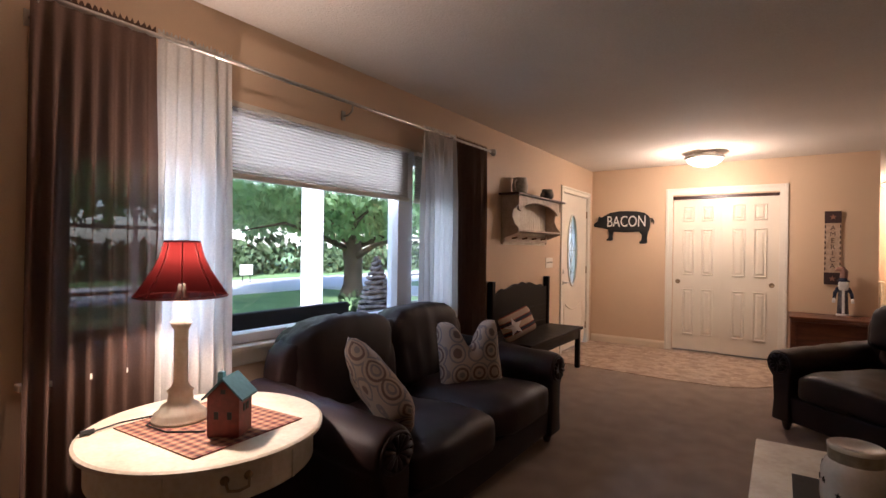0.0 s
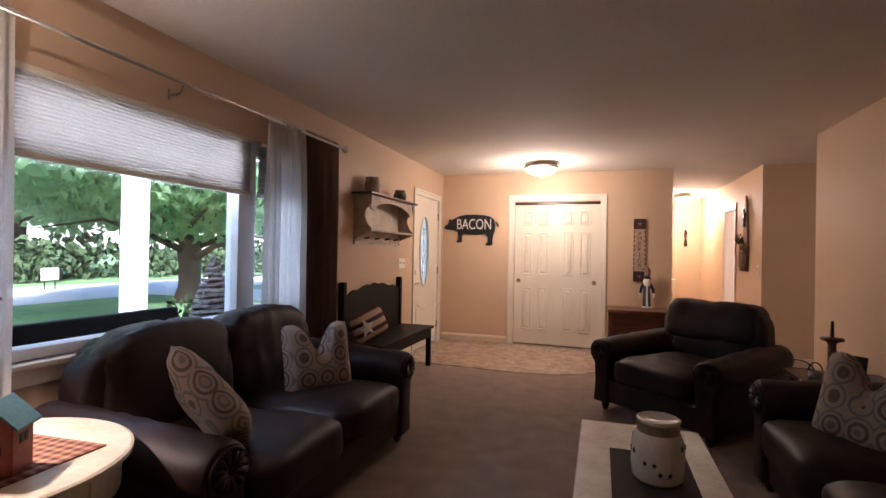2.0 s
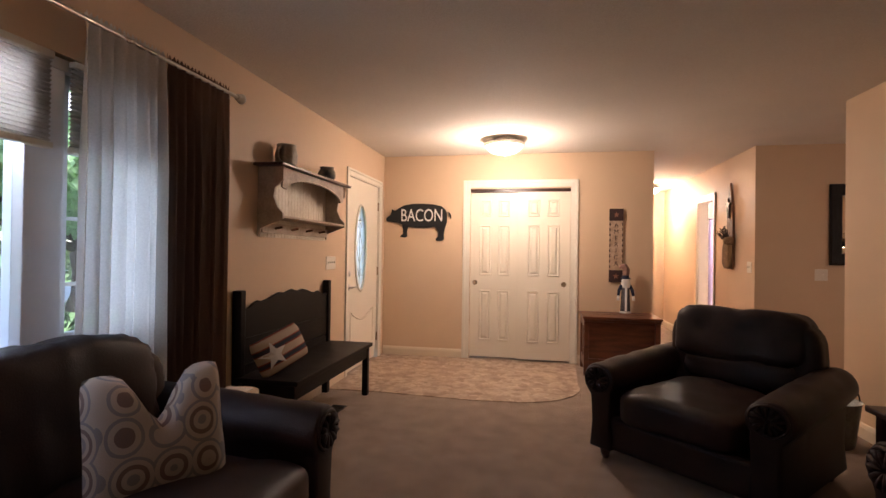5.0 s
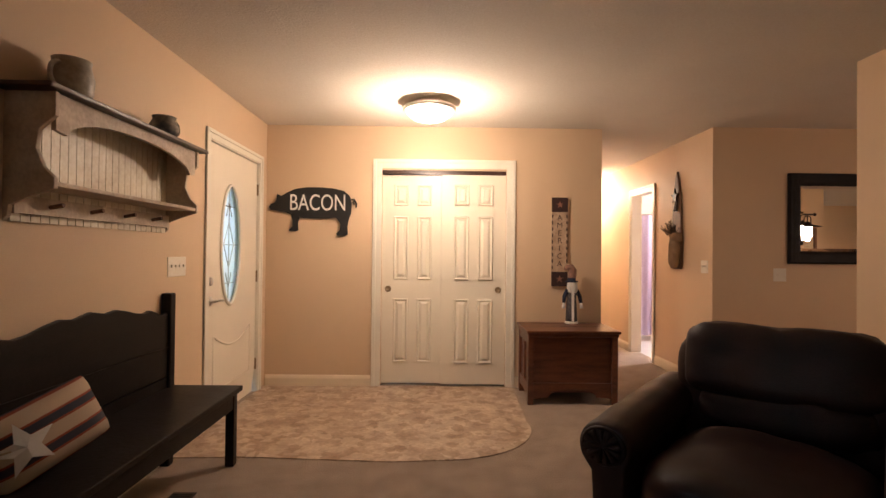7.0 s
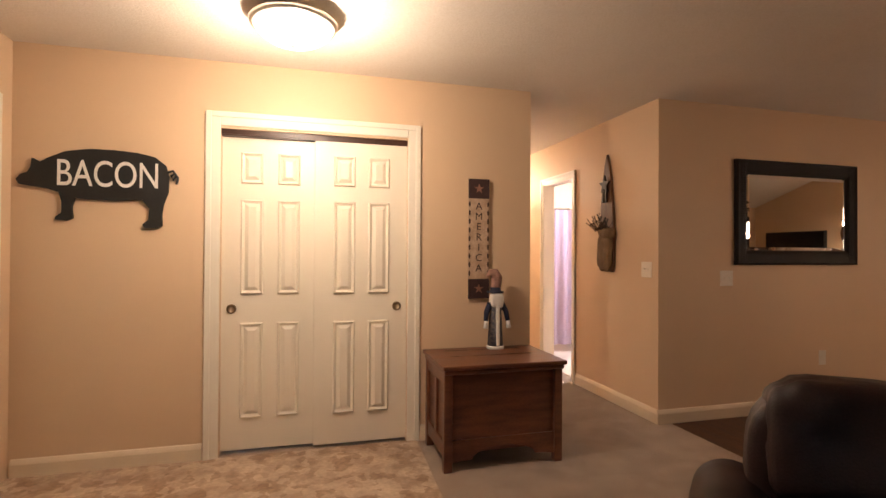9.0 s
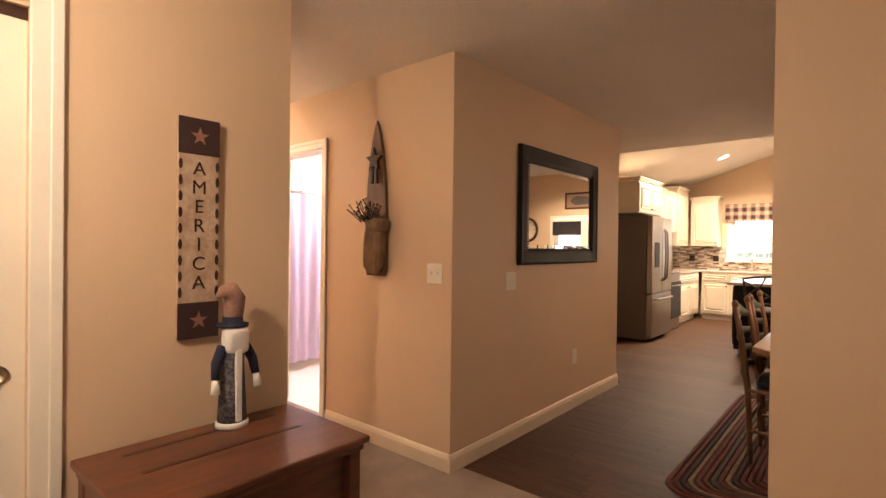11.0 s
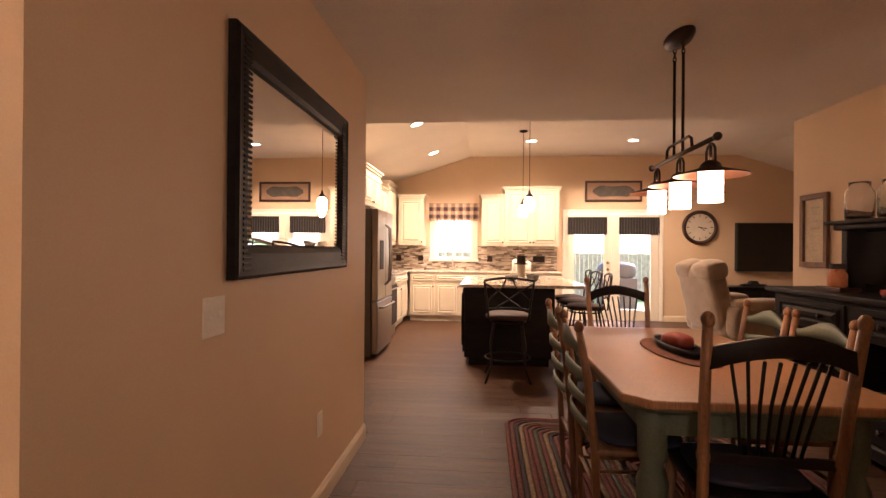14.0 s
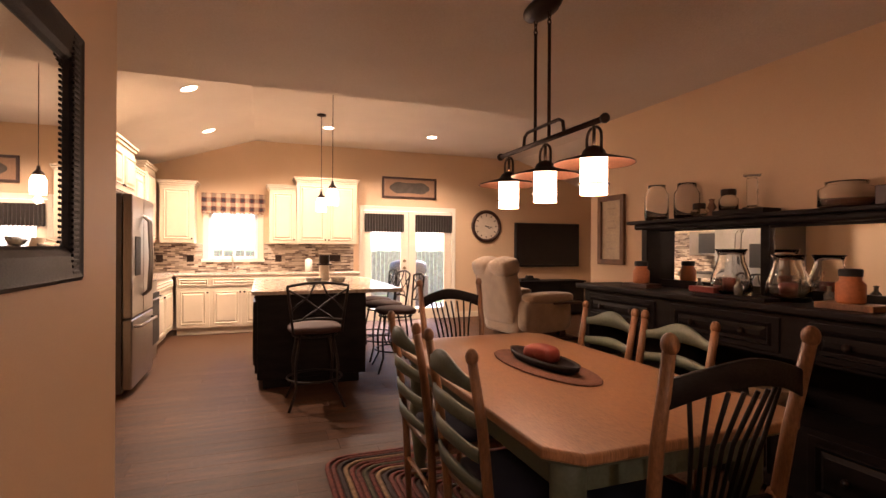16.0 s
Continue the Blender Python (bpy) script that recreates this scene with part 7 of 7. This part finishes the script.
valance("valance", 6.43, 7.39, 1.85, 2.18, PLAIDVAL, "brown and cream plaid valance over sink window")
valance("valance", 4.04, 4.76, 1.60, 1.93, BLACKCLOTH, "dark brown gathered valance on patio door", KX - 0.02)
valance("valance", 3.09, 3.82, 1.60, 1.93, BLACKCLOTH, "dark brown gathered valance on patio door", KX - 0.02)

# patio doors
pd = thing("door_5", Matrix(), "white double glazed patio doors with lever handle", "door", kind="structure")
for a, b in ((3.10, 3.94), (3.95, 4.78)):
    emit("leaf", boxes((KX + 0.01, KX + 0.055, a, a + 0.14, 0.0, 1.985), (KX + 0.01, KX + 0.055, b - 0.14, b, 0.0, 1.985), (KX + 0.01, KX + 0.055, a + 0.14, b - 0.14, 0.0, 0.20), (KX + 0.01, KX + 0.055, a + 0.14, b - 0.14, 1.85, 1.985)), WHITE, pd, bevel=0.006)
    pane = emit("pane", boxes((KX + 0.03, KX + 0.034, a + 0.14, b - 0.14, 0.20, 1.85)), GLASS, pd)
    pane.visible_shadow = False
bm = bmesh.new()
for z in (0.95, 1.08):
    v = lathe(bm, [(0.028, 0), (0.028, 0.01), (0.012, 0.016), (0.022, 0.05), (0, 0.055)], seg=16)
    bmesh.ops.transform(bm, matrix=pose(KX + 0.008, 4.02, z, 0, -90, 0), verts=v)
emit("handle", bm, BRASS, pd, smooth=True)

# back-wall picture, clock, television
pw = thing("picture_frame", pose(KX, 3.93, 2.415), "wide dark-framed picture over patio doors", "picture")
emit("frame", boxes((-0.025, -0.002, -0.52, 0.52, -0.195, -0.155), (-0.025, -0.002, -0.52, 0.52, 0.155, 0.195), (-0.025, -0.002, -0.52, -0.48, -0.155, 0.155), (-0.025, -0.002, 0.48, 0.52, -0.155, 0.155)), DARKTRIM, pw, bevel=0.004)
emit("sheet", boxes((-0.012, -0.004, -0.48, 0.48, -0.155, 0.155)), material("tan_mount", (0.36, 0.22, 0.14), 0.8), pw)
bm = bmesh.new()
prism(bm, [(0.38 * math.copysign(abs(math.cos(a)) ** 0.6, math.cos(a)), 0.105 * math.sin(a) * (1 + 0.12 * math.cos(6 * a))) for a in [k * PI / 24 for k in range(48)]], -0.016, -0.012, "yz")
emit("plaque", bm, material("slate_plaque", (0.10, 0.085, 0.07), 0.8, var=0.3, scale=12), pw)
ck = thing("wall_clock", pose(KX, 2.375, 1.745), "round dark-rimmed wall clock with pale face", "clock")
bm = bmesh.new()
v = lathe(bm, [(0.25, 0), (0.315, 0.0), (0.315, 0.03), (0.29, 0.05), (0.26, 0.035), (0.25, 0.02)], seg=44, closed=False)
bmesh.ops.transform(bm, matrix=pose(0, 0, 0, 0, -90, 0), verts=v)
emit("rim", bm, DARKTRIM, ck, smooth=True)
bm = bmesh.new()
v = lathe(bm, [(0.001, 0.012), (0.255, 0.012)], seg=44, closed=False)
bmesh.ops.transform(bm, matrix=pose(0, 0, 0, 0, -90, 0), verts=v)
emit("face", bm, CLOCKFACE, ck)
bm = bmesh.new()
for k in range(12):
    a = k * PI / 6
    v = box(bm, -0.0155, -0.0135, -0.006, 0.006, 0.19, 0.235)
    bmesh.ops.transform(bm, matrix=Matrix.Rotation(a, 4, "X"), verts=v)
emit("numeral", bm, BLACKPAINT, ck)
bm = bmesh.new()
for a, l, w_ in ((100, 0.13, 0.008), (122, 0.10, 0.006)):
    v = box(bm, -0.02, -0.017, -w_, w_, -0.03, l)
    bmesh.ops.transform(bm, matrix=Matrix.Rotation(radians(a), 4, "X"), verts=v)
emit("pointer", bm, BLACKPAINT, ck)
tv = thing("television", pose(KX - 0.09, 1.02, 1.39), "large flat black wall-mounted television, off", "television")
emit("case", boxes((0, 0.085, -0.74, 0.74, -0.44, 0.44)), BLACKPAINT, tv, bevel=0.008)
emit("screen", boxes((-0.003, 0.0, -0.72, 0.72, -0.41, 0.42)), SCREEN, tv)
ts = thing("media_stand", pose(KX - 0.50, 1.3, 0), "low black media stand under the television", "cabinet")
emit("body", boxes((0, 0.48, -0.85, 0.85, 0.05, 0.66)), BLACKWOOD, ts, bevel=0.008)
emit("top", boxes((-0.02, 0.49, -0.88, 0.88, 0.66, 0.69)), BLACKWOOD, ts, bevel=0.006)
for y in (-0.55, 0.0, 0.55):
    bm = bmesh.new()
    box(bm, -0.012, 0, y - 0.24, y + 0.24, 0.1, 0.62)
    emit("door", bm, BLACKWOOD, ts, bevel=0.006)
bm = bmesh.new()
prism(bm, [(-0.22, 0), (0.22, 0), (0.2, 0.04), (0.08, 0.05), (0.05, 0.1), (-0.05, 0.1), (-0.08, 0.05), (-0.2, 0.04)], -0.05, 0.05, "yz")
ob = emit("mantel_clock", bm, BLACKPAINT, bevel=0.006, label="black curved ornament on media stand", category="ornament")
ob.matrix_basis = pose(KX - 0.25, 1.55, 0.69)

# beige recliner
br = thing("plush_recliner", pose(8.72, 2.82, 0, 0, 0, 10) @ Matrix.Scale(1.1, 4), "beige plush recliner armchair seen from behind", "armchair")
bm = bmesh.new()
cushion(bm, -0.40, 0.40, -0.42, 0.38, 0.06, 0.42, 0.02, power=6)
emit("base", bm, BEIGEPLUSH, br, smooth=True, sub=1)
bm = bmesh.new()
cushion(bm, -0.36, 0.36, -0.13, 0.13, -0.42, 0.42, 0.02, m=pose(0, 0.36, 0.60, -14, 0, 0), power=5)
emit("backrest", bm, BEIGEPLUSH, br, smooth=True, sub=1)
bm = bmesh.new()
for x in (-0.19, 0.19):
    cushion(bm, x - 0.20, x + 0.20, -0.14, 0.16, -0.12, 0.12, 0.02, m=pose(0, 0.42, 0.95, -14, 0, 0))
emit("headrest", bm, BEIGEPLUSH, br, smooth=True, sub=1)
for sx in (-1, 1):
    bm = bmesh.new()
    cushion(bm, sx * 0.42 - 0.11, sx * 0.42 + 0.11, -0.48, 0.34, 0.10, 0.56, 0.02, power=4)
    cushion(bm, sx * 0.43 - 0.12, sx * 0.43 + 0.12, -0.52, 0.30, 0.48, 0.62, 0.01, power=3)
    emit("arm", bm, BEIGEPLUSH, br, smooth=True, sub=1)
et = thing("end_table", pose(8.35, 2.35, 0), "small dark end table by beige recliner", "table")
emit("top", boxes((-0.22, 0.22, -0.25, 0.25, 0.52, 0.55)), DARKTRIM, et, bevel=0.005)
emit("pedestal", boxes((-0.05, 0.05, -0.05, 0.05, 0.04, 0.52), (-0.2, 0.2, -0.2, 0.2, 0, 0.04)), DARKTRIM, et, bevel=0.006)

# ---------------- outdoors ----------------
GRASS = material("lawn", (0.15, 0.26, 0.09), 0.95, color2=(0.09, 0.18, 0.06), scale=0.6, grain=12, bump=0.6, graintint=0.15)
ROADM = material("concrete_drive", (0.55, 0.55, 0.54), 0.9, var=0.12, scale=0.8)
BARK = material("bark", (0.09, 0.065, 0.05), 0.95, color2=(0.04, 0.028, 0.02), scale=6, grain=30, bump=0.8, stretch=(1, 1, 0.3))
LEAF = material("leaves", (0.19, 0.30, 0.15), 0.6, color2=(0.10, 0.20, 0.10), scale=0.9, grain=6, bump=0, graintint=0.2)
_n, _l = LEAF.node_tree.nodes, LEAF.node_tree.links
_t, _m = _n.new("ShaderNodeBsdfTranslucent"), _n.new("ShaderNodeMixShader")
_t.inputs[0].default_value = (0.46, 0.62, 0.34, 1)
_m.inputs[0].default_value = 0.45
_l.new(_n["Principled BSDF"].outputs[0], _m.inputs[1])
_l.new(_t.outputs[0], _m.inputs[2])
_l.new(_m.outputs[0], _n["Material Output"].inputs[0])
SHRUB = material("shrub_leaves", (0.05, 0.09, 0.03), 0.8, color2=(0.03, 0.055, 0.02), scale=1.5, bump=0)
SIDING = material("white_siding", (0.7, 0.7, 0.7), 0.7)
CONC = material("porch_concrete", (0.38, 0.36, 0.34), 0.9)
emit("ground", boxes((-400, 420, -400, 400, -0.5, -0.35)), GRASS, kind="structure", label="mown green lawn reaching the horizon", category="lawn")
emit("road", boxes((-20.5, -14.5, -120, 160, -0.352, -0.335)), ROADM, kind="structure", label="pale concrete road across the lawn", category="road")
emit("driveway", boxes((-14.5, -4.6, 13.5, 17.0, -0.352, -0.338)), ROADM, kind="structure", label="pale concrete driveway", category="driveway")
emit("porch", boxes((-4.5, WX - 0.15, -1.0, 7.6, -0.36, -0.14)), CONC, kind="structure", label="grey concrete front porch slab", category="porch")
emit("porch_beam", boxes((-4.3, -4.1, -1.1, 7.6, 2.46, 2.62)), SIDING, kind="structure", label="white beam over the porch posts", category="beam")
for y in (4.03, 7.4, -0.9):
    pp = thing("porch_post", pose(-4.2, y, 0), "square white porch post", "post", "porch posts")
    emit("shaft", boxes((-0.09, 0.09, -0.09, 0.09, -0.14, 2.46)), SIDING, pp, bevel=0.008)
    emit("foot", boxes((-0.12, 0.12, -0.12, 0.12, -0.14, 0.02)), SIDING, pp, bevel=0.008)
pb = thing("porch_bench", pose(-2.42, 1.95, -0.14), "black porch bench under the window", "bench")
emit("back", boxes((-0.03, 0.03, -0.9, 0.88, 0.55, 1.03)), BLACKWOOD, pb, bevel=0.012)
emit("seat", boxes((-0.48, 0.0, -0.9, 0.88, 0.40, 0.45)), BLACKWOOD, pb, bevel=0.01)
for y in (-0.82, 0.80):
    emit("leg", boxes((-0.46, -0.40, y - 0.03, y + 0.03, 0, 0.40), (-0.03, 0.03, y - 0.03, y + 0.03, 0, 0.55)), BLACKWOOD, pb)
tp = thing("twig_cone", pose(-2.72, 3.50, -0.14), "grey wound-twig cone ornament on porch", "ornament")
bm = bmesh.new()
pts, n = [], 26 * 20
for i in range(n):
    u = i / n
    r = 0.21 * (1 - u ** 2.2) * (0.75 + 0.25 * min(1, u * 5)) + 0.012
    a = u * 26 * 2 * PI
    pts.append((r * math.cos(a), r * math.sin(a), 0.25 + 1.1 * u + 0.006 * math.sin(a * 3.3)))
tube(bm, pts, 0.017, 5)
emit("winding", bm, material("grey_twig", (0.30, 0.26, 0.24), 0.9, color2=(0.12, 0.10, 0.09), scale=20), tp)
bm = bmesh.new()
lathe(bm, [(0.15, 0), (0.19, 0.25), (0.18, 0.3), (0.12, 0.8), (0.02, 1.3)], seg=16)
emit("core", bm, TWIG, tp)


def leaf_cloud(bm, rnd, cx, cy, cz, rx, ry, rz, count, size):
    for _ in range(count):
        while True:
            p = Vector((rnd.uniform(-1, 1), rnd.uniform(-1, 1), rnd.uniform(-1, 1)))
            if 0.15 < p.length < 1 and noise.noise(p * 2.6 + Vector((cx, cy, cz))) > -0.12:
                break
        c = Vector((cx + p.x * rx, cy + p.y * ry, cz + p.z * rz))
        s = size * rnd.uniform(0.6, 1.3)
        m = Matrix.Translation(c) @ Euler((rnd.uniform(0, 6), rnd.uniform(0, 6), rnd.uniform(0, 6))).to_matrix().to_4x4()
        v = [bm.verts.new(m @ Vector(q)) for q in ((-s, 0, 0), (0, -s * 0.6, s * 0.15), (s, 0, 0), (0, s * 0.6, s * 0.15))]
        bm.faces.new(v)


def tree(x, y, r, h, fork, crown, seed, label, leafn, leafs):
    rnd = random.Random(seed)
    t = thing("tree", pose(x, y, -0.36), label, "tree", "garden trees")
    bm = bmesh.new()
    tube(bm, [(0, 0, 0), (0.03, 0, fork * 0.3), (0, 0.04, fork * 0.7), (0.02, 0, fork), (0, 0, fork * 1.8), (0.1, 0.1, h * 0.8)], r, 12, radii=[r * 1.5, r * 1.05, r, r * 1.15, r * 0.6, r * 0.1])
    for k in range(11):
        a = k * 2.4 + rnd.uniform(-0.3, 0.3)
        z = fork * (0.85 + 0.09 * k)
        l = crown * rnd.uniform(0.6, 0.95)
        tube(bm, [(0, 0, z), (0.3 * l * math.cos(a), 0.3 * l * math.sin(a), z + 0.25 + 0.06 * l), (0.65 * l * math.cos(a + 0.15), 0.65 * l * math.sin(a + 0.15), z + 0.35 + 0.12 * l), (l * math.cos(a + 0.05), l * math.sin(a + 0.05), z + 0.2 + 0.3 * l * rnd.random())], 0.05, 7, radii=[r * 0.42, r * 0.28, r * 0.15, 0.01])
    emit("trunk", bm, BARK, t, smooth=True)
    bm = bmesh.new()
    leaf_cloud(bm, rnd, 0, 0, h * 0.62, crown, crown, h * 0.40, leafn, leafs)
    for k in range(9):
        a = k * 0.7
        leaf_cloud(bm, rnd, crown * 0.75 * math.cos(a), crown * 0.75 * math.sin(a), h * rnd.uniform(0.36, 0.5), crown * 0.4, crown * 0.4, h * 0.13, leafn // 12, leafs)
    emit("crown", bm, LEAF, t, kind="stuff", label="dense green leaf crown")
    return t


tree(-11.6, 12.2, 0.30, 8.0, 1.45, 4.6, 3, "broad green maple tree with dark trunk", 14000, 0.14)
tree(-9.5, 3.0, 0.22, 8.5, 3.6, 3.6, 4, "broad green leafy tree on the lawn", 4200, 0.16)
tree(-26, 30, 0.35, 11, 3.0, 5.5, 6, "tall green leafy tree across the road", 4500, 0.28)
tree(-27, 17, 0.35, 12, 3.0, 5.5, 7, "tall green leafy tree across the road", 4500, 0.28)
tree(-26, 6, 0.35, 11, 3.0, 5.5, 8, "tall green leafy tree across the road", 4500, 0.28)
tree(24, 12.5, 0.2, 6.5, 1.8, 2.6, 9, "small leafy tree behind the house", 2500, 0.16)
bm = bmesh.new()
rnd = random.Random(11)
for k in range(26):
    leaf_cloud(bm, rnd, -24 + rnd.uniform(-1, 1), -4 + k * 2.1, 0.5, 1.4, 1.5, rnd.uniform(0.8, 1.6), 330, 0.22)
emit("hedge", bm, SHRUB, kind="stuff", label="dark green hedge across the road", category="hedge")
bm = bmesh.new()
leaf_cloud(bm, rnd, -3.3, 3.9, 0.35, 0.5, 0.7, 0.5, 1200, 0.05)
emit("porch_shrub", bm, SHRUB, kind="stuff", label="dark leafy shrub by the porch", category="shrub")
ys = thing("yard_sign", pose(-19, 13.2, -0.35), "small white yard sign by the road", "sign")
emit("panel", boxes((-0.02, 0.02, -0.3, 0.3, 0.35, 0.8)), CHALK, ys)
emit("stake", boxes((-0.015, 0.015, -0.2, -0.17, 0, 0.4), (-0.015, 0.015, 0.17, 0.2, 0, 0.4)), IRON, ys)
emit("patio", boxes((KX + 0.14, 14.5, 1.5, 7.0, -0.36, -0.12)), CONC, kind="structure", label="grey concrete back patio", category="patio")
gr = thing("patio_grill", pose(13.3, 3.25, -0.12), "dark covered grill on the patio", "grill")
emit("cart", boxes((-0.3, 0.3, -0.4, 0.4, 0.1, 0.8)), STEELSIDE, gr, bevel=0.02)
bm = bmesh.new()
cushion(bm, -0.32, 0.32, -0.42, 0.42, 0.78, 1.15, 0.02, n=4)
emit("hood", bm, STEELSIDE, gr, smooth=True)
fn = thing("fence", pose(19, 0, -0.35), "grey timber back garden fence", "fence")
rb = []
for i in range(150):
    rb.append((-0.01, 0.01, -7 + i * 0.15, -7 + i * 0.15 + 0.135, 0.02, 1.55 + 0.02 * math.sin(i * 1.7)))
emit("board", boxes(*rb), GREYWOOD, fn, kind="stuff")

# ---------------- plank floor ----------------
PLANKM = material("floor_plank", (0.105, 0.050, 0.026), 0.55, color2=(0.055, 0.027, 0.014), scale=2.0, grain=24, bump=0.10, stretch=(9, 1.2, 1), graintint=0.16, spec=0.22)
nt = PLANKM.node_tree
oi, hv = nt.nodes.new("ShaderNodeObjectInfo"), nt.nodes.new("ShaderNodeHueSaturation")
mr_ = nt.nodes.new("ShaderNodeMapRange")
mr_.inputs[3].default_value, mr_.inputs[4].default_value = 0.82, 1.18
nt.links.new(oi.outputs["Random"], mr_.inputs[0])
nt.links.new(mr_.outputs[0], hv.inputs["Value"])
src = nt.nodes["Principled BSDF"].inputs["Base Color"].links[0].from_socket
nt.links.new(src, hv.inputs["Color"])
nt.links.new(hv.outputs[0], nt.nodes["Principled BSDF"].inputs["Base Color"])
floor = bpy.data.objects["floor_dining"]
PW, PL = 0.18, 1.22
far = bmesh.new()
shared = None
rnd = random.Random(21)
near = []
i = 0
x = 2.302
while x < KX - 0.02:
    w = min(PW, KX - x)
    y = -0.1 - rnd.uniform(0, PL) if x > 5.9 else 3.62 - rnd.uniform(0, PL)
    end = 8.34 if x > 4.69 else MY
    while y < end:
        a, b = max(y, -0.1 if x > 5.9 else 3.62), min(y + PL, end)
        if b - a > 0.02:
            if x < 8.2 and y > 3.0 and abs(b - a - PL) < 1e-4 and w == PW:
                near.append((x, a))
            else:
                box(far, x + 0.001, x + w - 0.001, a + 0.001, b - 0.001, -0.006, 0.0)
        y += PL
    x += PW
emit("plank_rest", far, PLANKM, floor, kind="stuff")
bm = bmesh.new()
box(bm, 0.001, PW - 0.001, 0.001, PL - 0.001, -0.006, 0.0)
me = bpy.data.meshes.new("plank")
bm.to_mesh(me)
bm.free()
me.materials.append(PLANKM)
for x, y in near[:300]:
    ob = new("plank", me)
    ob.parent = floor
    ob.location = (x, y, 0)
